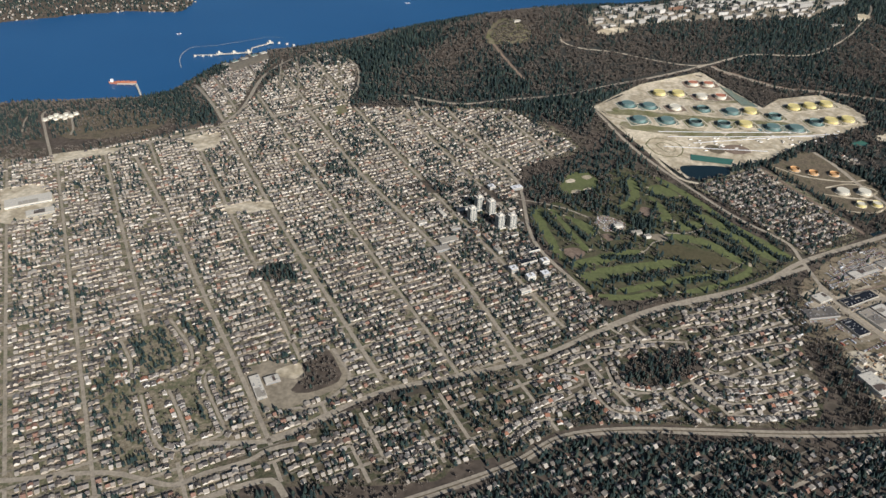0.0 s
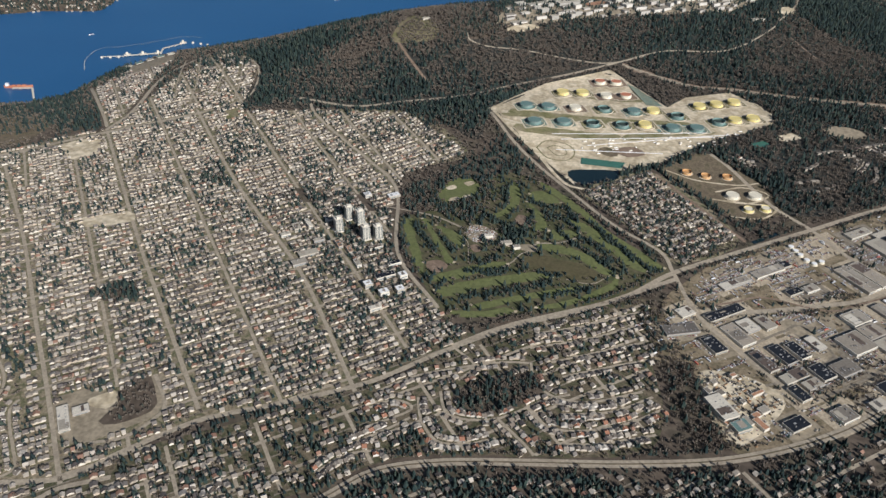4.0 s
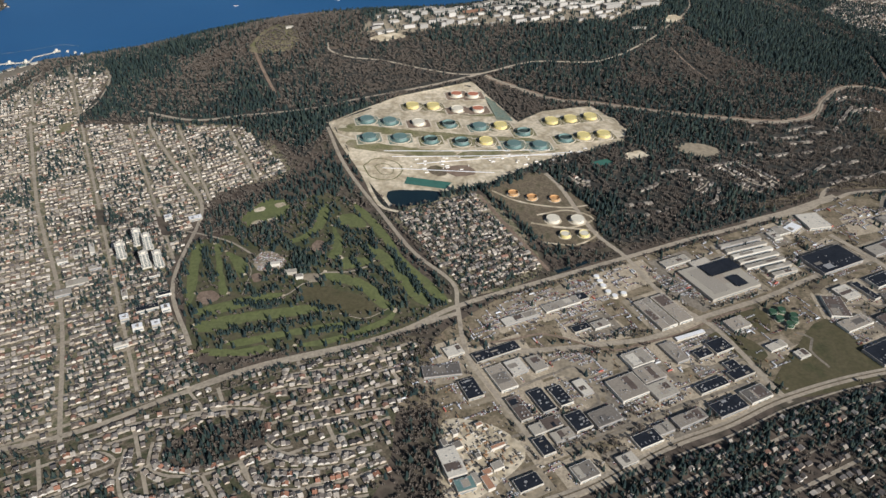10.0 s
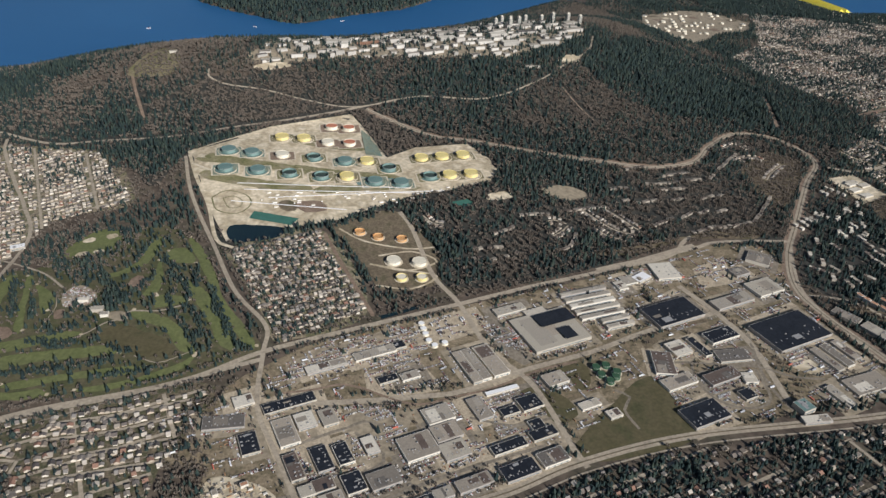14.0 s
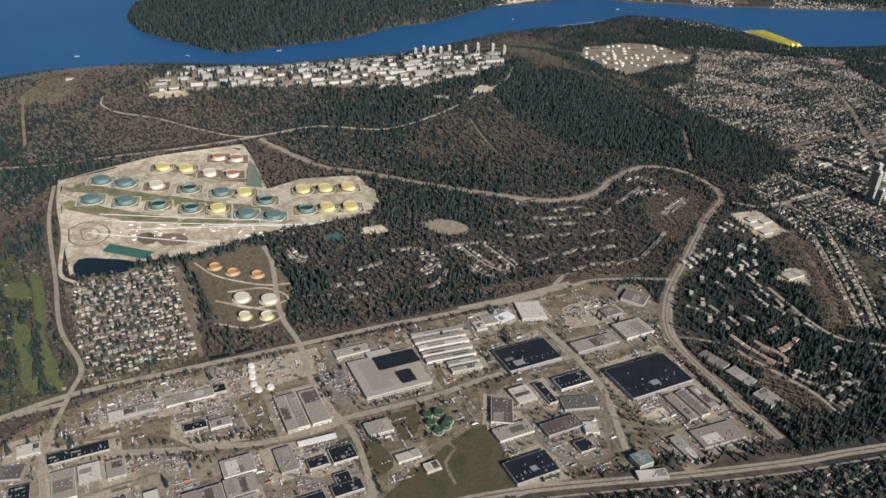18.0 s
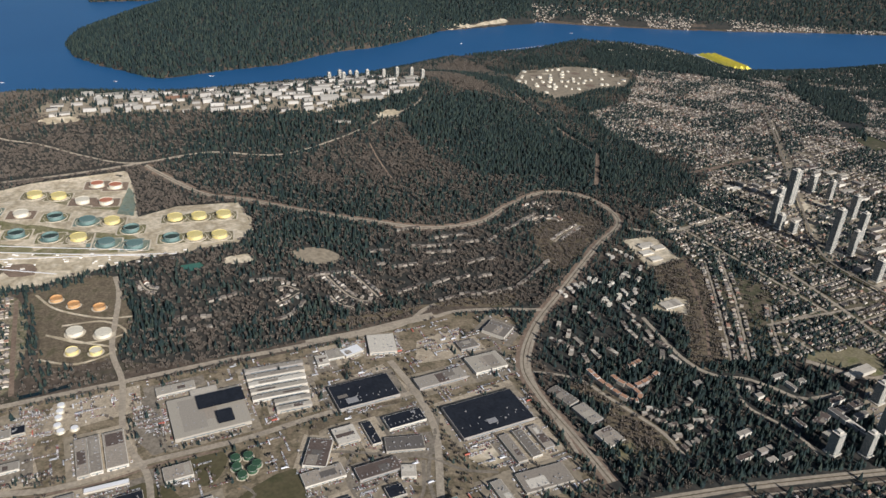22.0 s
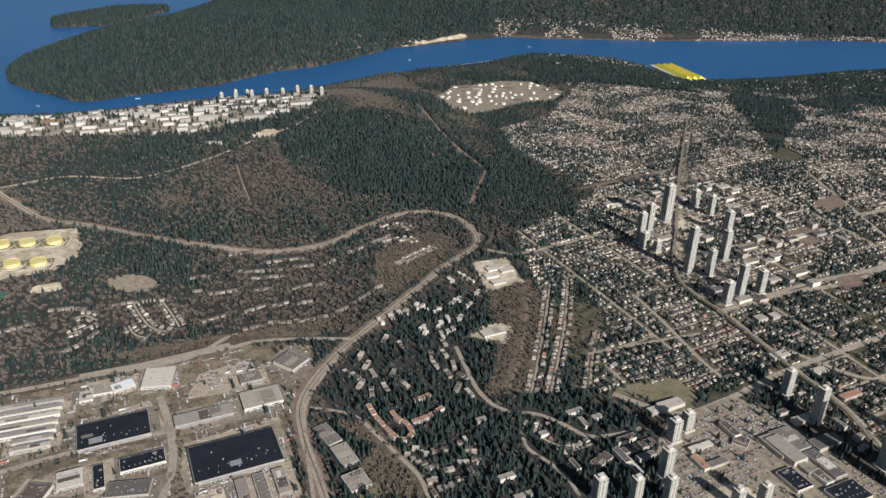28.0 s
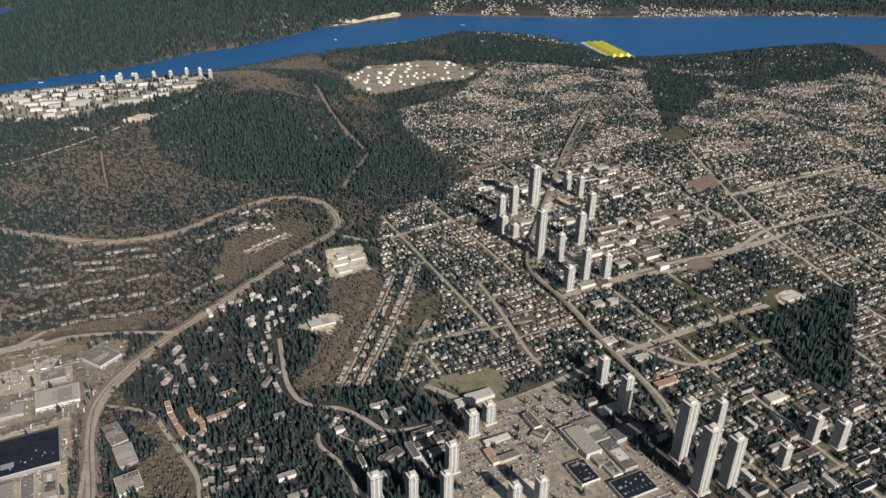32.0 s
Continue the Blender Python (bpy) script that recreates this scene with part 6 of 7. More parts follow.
# slope terraces
for pts in (slope0, slope1, slope2, slope3, slope4, slope5, slope6, slope7, slope8, slope9, slope10, slope11, slope12, slope13, slope14, slope15, slope16, slope17, slope18, slope19, slope20, slope21, slope22, slope23, slope24, slope25, slope26, slope27, slope28, slope29):
    line = smooth_line(pts, 1.0)
    d = np.gradient(line, axis=0)
    for k in range(3, len(line) - 2, 6):
        block(line[k] + (rs.uniform(-0.6, 0.6), rs.uniform(-0.6, 0.6)), 5.0, 3.8, rs.uniform(1.8, 2.5), math.degrees(math.atan2(d[k, 1], d[k, 0])), "grey_roof" if rs.random() < 0.7 else "brown_roof", "row of terraced houses on a wooded slope", "terrace_wall", 0, "terrace_row", "terraced rows")

# works yards
for i in range(5):
    block(np.array(works1, float).mean(0) + (rs.uniform(-14, 14), rs.uniform(-24, 24)), 16, 9, 3, 25.5, "pale_roof", "low pale works building", units=1)
block(np.array(works2, float).mean(0), 24, 12, 3.5, 25.5, "pale_roof", "low pale school building", units=2)
for i in range(14):
    block(np.array(site, float).mean(0) + (rs.uniform(-22, 22), rs.uniform(-28, 28)), rs.uniform(4, 14), rs.uniform(3, 8), rs.uniform(1, 3), 25.5 + 90 * (i % 2), rs.choice(["pale_roof", "orange", "grey_roof"]), "unfinished concrete structure on a building site", "concrete", 0, "unfinished_building", "building site")

# blocks of flats under the high-rises
for k in range(60):
    c = np.array((rs.uniform(1395, 1560), rs.uniform(590, 770)))
    w, d = rs.choice([(14, 5), (5, 13), (11, 6), (18, 6)])
    px, py = np.array([c[0] + i * w * 0.6 for i in (-1, 0, 1) for j in (-1, 0, 1)]), np.array([c[1] + j * d * 0.6 for i in (-1, 0, 1) for j in (-1, 0, 1)])
    if inside(SOUTHEAST, px, py).all() and not is_taken(px, py).any():
        block(c, w, d, rs.uniform(2.5, 4), 25.5, rs.choice(["grey_roof", "brown_roof", "dark_roof"]), "low apartment block under tall trees", units=0, name="apartment_block", group="apartment blocks")

# refinery tanks
for k in range(16):
    c = np.array((rs.uniform(1000, 1250), rs.uniform(1640, 1930)))
    if inside(refinery, *c[:, None])[0] and edge_distance(refinery, *c[:, None])[0] > 14:
        a, g = rs.uniform(8, 13), rs.uniform(6, 11)
        patch("graded_patch", [tuple(c + a * i * EAST + g * j * NORTH) for i, j in ((-1, -1), (1, -1), (1, 1), (-1, 1))], M[rs.choice(["thicket", "earth", "sand"])], 0.4 + 0.01 * k, 8, curved=False, ragged=1.0, label="graded patch of ground in the refinery")
for i in range(-4, 30):
    for j in range(0, 30):
        p = np.array((960.0, 1540.0)) + 15.5 * i * EAST + 21 * j * NORTH + (rs.uniform(-2, 2), rs.uniform(-2, 2))
        if inside(refinery, *p[:, None])[0] and edge_distance(refinery, *p[:, None])[0] > 8 and rs.random() < 0.36:
            tank(p, rs.choice([2.6, 3.4, 4.4, 5.2]), rs.uniform(2.5, 4), "cream", rs.choice(["cream", "cream", "pad", "metal"]), 0.05, "white refinery tank on pale ground")
for k in range(60):
    c = np.array((rs.uniform(1010, 1250), rs.uniform(1640, 1940)))
    if inside(refinery, *c[:, None])[0] and not is_taken(c[:1], c[1:])[0]:
        block(c, rs.uniform(8, 20), rs.uniform(4, 7), 3, 25.5, rs.choice(["grey_roof", "pale_roof", "brown_roof"]), "refinery process shed between tanks", units=0, name="process_shed", group="refinery sheds")
for k in range(22):
    c = np.array((rs.uniform(1640, 2150), rs.uniform(2040, 2270)))
    if inside(port, *c[:, None])[0]:
        block(c, rs.uniform(14, 34), rs.uniform(7, 12), 4, 25.5, rs.choice(["white", "pale_roof", "teal", "grey_roof"]), "port shed beside the water", units=0, name="port_shed", group="port sheds")
for k in range(9):
    tank(np.array((-546.0, 1008.0)) + (13 * (k % 3) - 4 * (k // 3), -9 * (k // 3) + 3 * (k % 3)), 3.6, 3, "cream", "cream", 0.05, "cream tank on the cleared shore")
for p in whitetanks:
    tank(p, 2.8, 2.4, "cream", "white", 0.02, "white upright silo in a walled yard")

# harbour: sulphur heap, jetty, pier, ship
c = np.array(sulphur, float).mean(0)
heap = thing("sulphur_heap", "long bright yellow sulphur heap on a quay", "heap", at=pose(c[0], c[1], 0.5, 0, 0, math.degrees(math.atan2(sulphur[3][1] - sulphur[0][1], sulphur[3][0] - sulphur[0][0]))))
for i in (-1, 0, 1):
    v = np.array([(-85, -9, 0), (85, -9, 0), (85, 9, 0), (-85, 9, 0), (-76, 0, 8), (76, 0, 8)], float) + (0, i * 19, 0)
    part("ridge", raw("ridge", v, [(0, 1, 5), (0, 5, 4), (2, 3, 4), (2, 4, 5), (1, 2, 5), (3, 0, 4)], M["sulphur"]), heap)
part("quay", box_mesh("quay", [(0, 0, -4, 190, 70, 4)], M["concrete"]), heap)


def deck(parent, a, b, wide, z=2.0):
    a, b = np.array(a, float), np.array(b, float)
    m, d = (a + b) / 2, b - a
    part("deck", box_mesh("deck", [(m[0], m[1], z, np.linalg.norm(d), wide, 0.5, math.degrees(math.atan2(d[1], d[0])))], M["concrete"]), parent)
    for k in range(int(np.linalg.norm(d) / 12) + 1):
        p = a + d * min(1, 12 * k / np.linalg.norm(d))
        part("pile", box_mesh("pile", [(p[0], p[1], -3, 0.8, 0.8, 5)], M["concrete"]), parent)


jet = thing("jetty", "pale concrete oil jetty on piles in blue water", "jetty")
for a, b, wide in (((-434, 1323), (-394, 1328), 2.4), ((-394, 1330), (-341, 1343), 4.5), ((-341, 1343), (-332, 1319), 2.6), ((-337, 1345), (-340, 1369), 2.6), ((-340, 1369), (-310, 1400), 4), ((-332, 1319), (-322, 1300), 3)):
    deck(jet, a, b, wide)
for p in ((-392, 1332), (-366, 1337), (-341, 1343), (-312, 1399)):
    part("loading_platform", box_mesh("loading_platform", [(p[0], p[1], 2.3, 12, 8, 1.2, 20), (p[0], p[1], 3.5, 4, 3, 4, 20)], M["concrete"]), jet)
for p in ((-434, 1323), (-420, 1325), (-406, 1327), (-296, 1405), (-280, 1399), (-266, 1393)):
    part("mooring_dolphin", box_mesh("mooring_dolphin", [(p[0], p[1], -3, 4, 4, 5.6, 20)], M["concrete"]), jet)
pr = thing("pier", "narrow pier with a loading head", "jetty")
deck(pr, pier[1], pier[2], 3), deck(pr, pier[0], pier[1], 4)
for i in range(5):
    block(np.array((-360.0, 1248.0)) + (14 * i, 13 * i), 12, 8, 4, 42, "teal" if i % 2 else "pale_roof", "shore terminal shed beside the jetty", units=0, name="terminal_shed", group="terminal sheds")

boom = smooth_line([(-442, 1263), (-459, 1315), (-454, 1369), (-413, 1385), (-357, 1418), (-323, 1441), (-289, 1436)], 5.0)
v, f = strip(boom, 0.7, 0)
v[:, 2] = 0.35
tagged(new("floating_boom", raw("floating_boom", v, f, M["concrete"])), "pale floating boom curving round the jetty", "boom")


def ship(x, y, turn, size, hull, label):
    ob = thing("ship", label, "ship", at=pose(x, y, 0, 0, 0, turn))
    n = 15
    t = np.linspace(-1, 1, n)
    w = 0.14 * np.clip(1 - np.abs(t) ** 3, 0.04, 1)
    v = np.concatenate([np.stack([t, -w * 0.8, 0 * t], -1), np.stack([t * 1.03, -w, 0.13 + 0.05 * t**2], -1), np.stack([t * 1.03, w, 0.13 + 0.05 * t**2], -1), np.stack([t, w * 0.8, 0 * t], -1)]) * size
    i = np.arange(n - 1)
    part("hull", raw("hull", v, np.concatenate([np.stack([r * n + i, r * n + i + 1, (r + 1) * n + i + 1, (r + 1) * n + i], -1) for r in range(3)]), M[hull]), ob)
    part("bridge", box_mesh("bridge", [(-0.75 * size, 0, 0.15 * size, 0.2 * size, 0.2 * size, 0.2 * size)], M["white"]), ob)
    for k in (-0.3, 0.05, 0.4):
        part("hatch", box_mesh("hatch", [(k * size, 0, 0.14 * size, 0.26 * size, 0.17 * size, 0.06 * size)], M["red"]), ob)


ship(pier[0][0] + 6, pier[0][1] + 8, 5, 22, "red", "rust-red cargo barge moored at a pier")
for x, y, a in ((150, 1750, 160), (-60, 1700, 20), (330, 1830, 30), (900, 2300, 60), (1250, 2530, 10), (-500, 1450, 40)):
    ship(x, y, a, 5, "white", "small white motor boat on the inlet")
for i in range(30):
    p = np.array((1000 + 9 * i, 2215 + 6.5 * i))
    ship(p[0], p[1] + 14, 60, 4.5, "white", "white pleasure boat at a marina")

# raised railway
line = smooth_line(skytrain, 6.0)
rail = thing("elevated_railway", "pale concrete elevated railway on piers", "railway")
z = ground(line[:, 0], line[:, 1]) + 3.2
d = np.gradient(line, axis=0)
side = np.stack([-d[:, 1], d[:, 0]], -1) / np.linalg.norm(d, axis=1)[:, None]
v = np.concatenate([np.c_[line + side * k, z + h] for k, h in ((-1.6, 0), (-1.6, 0.7), (1.6, 0.7), (1.6, 0))])
n, i = len(line), np.arange(len(line) - 1)
part("deck", raw("deck", v, np.concatenate([np.stack([r * n + i, r * n + i + 1, ((r + 1) % 4) * n + i + 1, ((r + 1) % 4) * n + i], -1) for r in range(4)]), M["asphalt"]), rail)
column = box_mesh("pier", [(0, 0, -4, 0.7, 0.7, 4)], M["concrete"])
for k in range(0, n, 3):
    part("pier", column, rail, at=pose(line[k, 0], line[k, 1], float(z[k])))
stamp(line[:, 0], line[:, 1], 3)

# parked cars and trailers
CAR_V = np.concatenate([BOX_V * (1.6, 0.66, 0.32) + (0, 0, 0.1), BOX_V * (0.85, 0.6, 0.26) + (-0.1, 0, 0.4)])
CAR_F = np.concatenate([BOX_F, BOX_F + 8])
cars, trailers = [], []
for i, (x, y, w, d, turn) in enumerate(YARDS):
    if not (inside(industry, *np.array([[x], [y]]))[0] or inside(industryW, *np.array([[x], [y]]))[0] or inside(industryS, *np.array([[x], [y]]))[0]):
        continue
    c, sn = math.cos(radians(turn)), math.sin(radians(turn))
    e, n2, o = np.array((c, sn)), np.array((-sn, c)), np.array((x, y))
    mw, md = w / 2 + rs.uniform(5, 10), d / 2 + rs.uniform(5, 9)
    patch("paved_yard", [tuple(o + e * mw * a + n2 * md * b) for a, b in ((-1, -1), (1, -1), (1, 1), (-1, 1))], M[rs.choice(["asphalt", "yard", "yard", "pad_worn", "pad_worn"])], 0.22 + 0.018 * (i % 6), 9, curved=False, ragged=0.4, label="worn paved yard round a hall")
    for side in (-1, 1):
        if rs.random() < 0.75:
            k = np.arange(-w / 2, w / 2, 0.95)
            q = o + e * k[:, None] + n2 * side * (d / 2 + 2.0)
            q = q[(np.random.rand(len(q)) < 0.75) & ~is_taken(q[:, 0], q[:, 1])]
            cars.append(np.c_[q, np.full(len(q), math.atan2(n2[1], n2[0]))])
        if rs.random() < 0.6:
            k = np.arange(-d / 2, d / 2, 0.95)
            q = o + n2 * k[:, None] + e * side * (w / 2 + 2.0)
            q = q[(np.random.rand(len(q)) < 0.7) & ~is_taken(q[:, 0], q[:, 1])]
            cars.append(np.c_[q, np.full(len(q), math.atan2(e[1], e[0]))])
for ring, m in YARD_LOTS:
    p = np.array(ring, float)
    for k, v in enumerate(np.arange((p @ NORTH).min() + 1.5, (p @ NORTH).max(), 2.1)):
        u = np.arange((p @ EAST).min(), (p @ EAST).max(), 0.95)
        q = u[:, None] * EAST + v * NORTH
        ok = inside(ring, q[:, 0], q[:, 1]) & ~is_taken(q[:, 0], q[:, 1]) & (np.random.rand(len(u)) < (0.75 if k % 3 < 2 else 0)) & (clumps(q[:, 0], q[:, 1], 7, 3.0) > (0.5 if m != "pad_worn" else 0.72))
        cars.append(np.c_[q[ok], np.full(ok.sum(), math.atan2(NORTH[1], NORTH[0]))])
for ring, n in ((industry, 260), (industryW, 40), (industryS, 20), (centre, 100)):
    x, y = pick_points(ring, 0.02)
    for p in np.stack([x, y], -1)[:n]:
        ax, ay = (EAST, NORTH) if rs.random() < 0.6 else (NORTH, EAST)
        k = np.arange(rs.randint(8, 22))
        q = p + k[:, None] * 0.92 * ax
        q = q[np.random.rand(len(q)) < 0.85]
        ok = ~is_taken(q[:, 0], q[:, 1]) & inside(ring, q[:, 0], q[:, 1])
        cars.append(np.c_[q[ok], np.full(ok.sum(), math.atan2(ay[1], ay[0]))])
        if ring is industry and rs.random() < 0.6 and ok.any():
            trailers.append((p - 3 * ay, math.degrees(math.atan2(ay[1], ay[0]))))
q = np.stack(pick_points(clubpark, 0.25, False), -1)
cars.append(np.c_[q, np.full(len(q), 0.4)])
for v in np.arange(-80, 170, 2.6):
    if int((v + 80) / 2.6 + 0.5) % 3 == 2:
        continue
    u = np.arange(1200, 1600, 0.95)
    q = u[:, None] * EAST + (v + 0.5 * (int(v / 2.6) % 2)) * NORTH
    ok = inside(mall, q[:, 0], q[:, 1]) & ~is_taken(q[:, 0], q[:, 1]) & (np.random.rand(len(u)) < 0.1 + 0.6 * (clumps(q[:, 0], q[:, 1], 24, 7.0) > 0.4)) & (np.arange(len(u)) % 16 > 1)
    cars.append(np.c_[q[ok], np.full(ok.sum(), math.atan2(NORTH[1], NORTH[0]))])
cars = np.concatenate(cars)
v, f = scatter(CAR_V, CAR_F, cars[:, 0], cars[:, 1], ground(cars[:, 0], cars[:, 1]) + np.where(inside(mall, cars[:, 0], cars[:, 1]), 0.5, 0.2), np.ones(len(cars)), cars[:, 2])
tagged(new("parked_cars", raw("parked_cars", v, f, M["car"])), "rows of parked cars in many colours", "cars", "", "stuff")
x, y = np.concatenate([np.stack(pick_points(ring, d), -1) for ring, d in ((industry, 0.0025), (industryW, 0.005), (industryS, 0.02), (works1, 0.03))]).T
v, f = scatter(BOX_V, BOX_F, x, y, ground(x, y) + 0.15, np.stack([np.random.uniform(0.5, 2.6, len(x)), np.random.uniform(0.4, 1.2, len(x)), np.random.uniform(0.3, 1.2, len(x))], -1), E_TURN + (np.random.rand(len(x)) < 0.5) * math.pi / 2)
tagged(new("yard_clutter", raw("yard_clutter", v, f, M["clutter"])), "crates, containers and stacked goods in works yards", "goods", "", "stuff")
x, y = np.random.uniform(362, 428, 600), np.random.uniform(412, 492, 600)
ok = inside(site, x, y)
x, y = x[ok], y[ok]
v, f = scatter(BOX_V, BOX_F, x, y, ground(x, y) + 0.3, np.stack([np.random.uniform(0.5, 4, len(x)), np.random.uniform(0.4, 1.5, len(x)), np.random.uniform(0.2, 1.5, len(x))], -1), E_TURN + (np.random.rand(len(x)) < 0.5) * math.pi / 2)
tagged(new("site_materials", raw("site_materials", v, f, M["clutter"])), "stacks of formwork and building materials", "goods", "", "stuff")
first_trailer = None
for p, a in trailers[:95]:
    if is_taken(p[:1], p[1:])[0]:
        continue
    m = pose(p[0], p[1], float(ground(p[0], p[1])) + 0.2, 0, 0, a)
    if first_trailer is None:
        first_trailer = thing("truck_trailer", "white box trailer parked in a works yard", "trailer", "parked trailers", m)
        part("box", box_mesh("box", [(0, 0, 0.4, 4.6, 0.9, 1.0)], M["trailer"]), first_trailer)
        part("chassis", box_mesh("chassis", [(0, 0, 0.2, 4.4, 0.6, 0.2)], M["dark_roof"]), first_trailer)
        for i in (-1.4, 1.6):
            part("axle", box_mesh("axle", [(i, 0, 0.0, 0.35, 0.86, 0.35)], M["dark_roof"]), first_trailer)
    else:
        copy_thing(first_trailer, m)


# ---------------------------------------------------------------- homes
HOUSE_V = np.array([(-.5, -.5, 0), (.5, -.5, 0), (.5, .5, 0), (-.5, .5, 0), (-.5, -.5, .6), (.5, -.5, .6), (.5, .5, .6), (-.5, .5, .6), (-.5, 0, .97), (.5, 0, .97),
                    (-.56, -.58, .56), (.56, -.58, .56), (.56, 0, 1), (-.56, 0, 1), (.56, .58, .56), (-.56, .58, .56)])
HOUSE_F = np.array([(0, 1, 5), (0, 5, 4), (2, 3, 7), (2, 7, 6), (1, 2, 6), (1, 6, 5), (3, 0, 4), (3, 4, 7), (4, 8, 7), (5, 6, 9), (10, 11, 12), (10, 12, 13), (13, 12, 14), (13, 14, 15)])
HOUSE_M = np.array([0] * 10 + [1] * 4)
E_ANGLE = radians(25.5)


def hollow(q):
    """Where curved streets take the place of the grid."""
    out = np.zeros(len(q), bool)
    for ring in (swblock, schoolpad, nsblock, southwood, schoolwood, parkwood, dullmeadow):
        out |= inside(ring, q[:, 0], q[:, 1])
    return out


def house_rows(poly, row=17.0, lot=5.2, streets=True, avenue=66.0, skip=0.08, origin=(0, 0), turn=E_ANGLE, name="local_streets"):
    """House plots in rows along the streets of a town grid, within an outline: x, y, turn."""
    e, n = np.array((math.cos(turn), math.sin(turn))), np.array((-math.sin(turn), math.cos(turn)))
    p = np.array(poly, float) - origin
    u0, u1, v0, v1 = (p @ e).min(), (p @ e).max(), (p @ n).min(), (p @ n).max()
    lines = []
    for v in np.arange(math.floor(v0 / (2 * row)) * 2 * row, v1, 2 * row):
        u = np.arange(u0, u1, 7.0)
        q = np.array(origin) + u[:, None] * e + v * n
        ok = inside(poly, q[:, 0], q[:, 1]) & ~hollow(q)
        cuts = np.flatnonzero(np.diff(np.r_[0, ok.astype(int), 0]))
        lines += [q[a:b] for a, b in zip(cuts[::2], cuts[1::2]) if b - a > 3]
    for u in np.arange(math.floor(u0 / avenue) * avenue, u1, avenue):
        v = np.arange(v0, v1, 7.0)
        q = np.array(origin) + u * e + v[:, None] * n
        ok = inside(poly, q[:, 0], q[:, 1]) & ~hollow(q)
        for main in (ns1, ns2, ns3, eroad4, eroad6, skytrain):
            ok &= edge_distance(main, q[:, 0], q[:, 1], False) > 16
        cuts = np.flatnonzero(np.diff(np.r_[0, ok.astype(int), 0]))
        lines += [q[a:b] for a, b in zip(cuts[::2], cuts[1::2]) if b - a > 3]
    lanes = []
    for v in np.arange(math.floor(v0 / (2 * row)) * 2 * row + row, v1, 2 * row):
        u = np.arange(u0, u1, 7.0)
        q = np.array(origin) + u[:, None] * e + v * n
        ok = inside(poly, q[:, 0], q[:, 1]) & ~hollow(q)
        cuts = np.flatnonzero(np.diff(np.r_[0, ok.astype(int), 0]))
        lanes += [q[a:b] for a, b in zip(cuts[::2], cuts[1::2]) if b - a > 3]
    joined_strips(name.replace("streets", "lanes"), lanes, 1.3, M["asphalt"], 0.28, "narrow back lanes between gardens")
    joined_strips(name, lines, 2.9, M["street"], 0.3, "narrow pale neighbourhood streets")
    for line in lines:
        wide = 2.3 if abs((line[-1] - line[0]) @ n) > abs((line[-1] - line[0]) @ e) else 1.8
        stamp(line[:, 0], line[:, 1], wide)
        stamp(line[:-1, 0] / 2 + line[1:, 0] / 2, line[:-1, 1] / 2 + line[1:, 1] / 2, wide)
    out = []
    for v in np.arange(math.floor(v0 / row) * row + row / 2, v1, row):
        for side in (-3.6, 3.6):
            u = np.arange(u0, u1, lot)
            u = u + np.random.uniform(-0.6, 0.6, len(u))
            q = np.array(origin) + u[:, None] * e + (v + side + np.random.uniform(-0.5, 0.5, len(u)))[:, None] * n
            ok = inside(poly, q[:, 0], q[:, 1]) & ~hollow(q) & (np.random.rand(len(u)) > skip) & ~is_taken(q[:, 0], q[:, 1])
            out.append(np.c_[q[ok], np.full(ok.sum(), turn)])
    return np.concatenate(out)


def house_stuff(name, plots, label, scale=1.0):
    n = len(plots)
    size = np.stack([np.random.uniform(2.6, 3.8, n), np.random.uniform(3.4, 5.0, n), np.random.uniform(2.3, 3.3, n)], -1) * scale
    turn = plots[:, 2] + (np.random.rand(n) < 0.5) * math.pi / 2
    v, f = scatter(HOUSE_V, HOUSE_F, plots[:, 0], plots[:, 1], ground(plots[:, 0], plots[:, 1]) - 0.2, size, turn)
    tagged(new(name, raw(name, v, f, [M["wall"], M["roof"]], np.tile(HOUSE_M, n))), label, "houses", "", "stuff")
    stamp(plots[:, 0], plots[:, 1], 1.5)


def along(lines, lot=4.7, off=4.6):
    """House plots on both sides of curved streets."""
    out = []
    for pts in lines:
        line = smooth_line(pts, 1.0)
        d = np.gradient(line, axis=0)
        d /= np.linalg.norm(d, axis=1)[:, None] + 1e-9
        for side in (-1, 1):
            k = np.arange(random.uniform(1, 4), len(line) - 2, lot).astype(int)
            q = line[k] + side * off * np.stack([-d[k, 1], d[k, 0]], -1) + np.random.uniform(-0.4, 0.4, (len(k), 2))
            ok = ~is_taken(q[:, 0], q[:, 1]) & ~inside(southwood, q[:, 0], q[:, 1])
            q, a = q[ok], np.arctan2(d[k, 1], d[k, 0])[ok]
            stamp(q[:, 0], q[:, 1], 1.6)
            out.append(np.c_[q, a])
    return np.concatenate(out)


CURVES = [loopA, loopB, loopC, loopD, looplane, nsroad1, nsroad2, nsroad3, curve0, curve1, curve2, curve3, curve4, curve5, curve6, curve7, curve8, curve9, curve10, curve11, curve12, curve13, curve14, curve15]
for pts in CURVES:
    road("side_street", pts, 2.4, M["street"], 0.34, 2.0, "narrow curved residential street", 4.0)
LANES = [lane0, lane1, lane2, lane3, lane4, lane5, lane6, lane7, lane8]
for pts in LANES:
    road("side_street", pts, 2.0, M["street"], 0.34, 2.0, "narrow curved residential street", 4.0)
near_plots = along(CURVES + LANES)


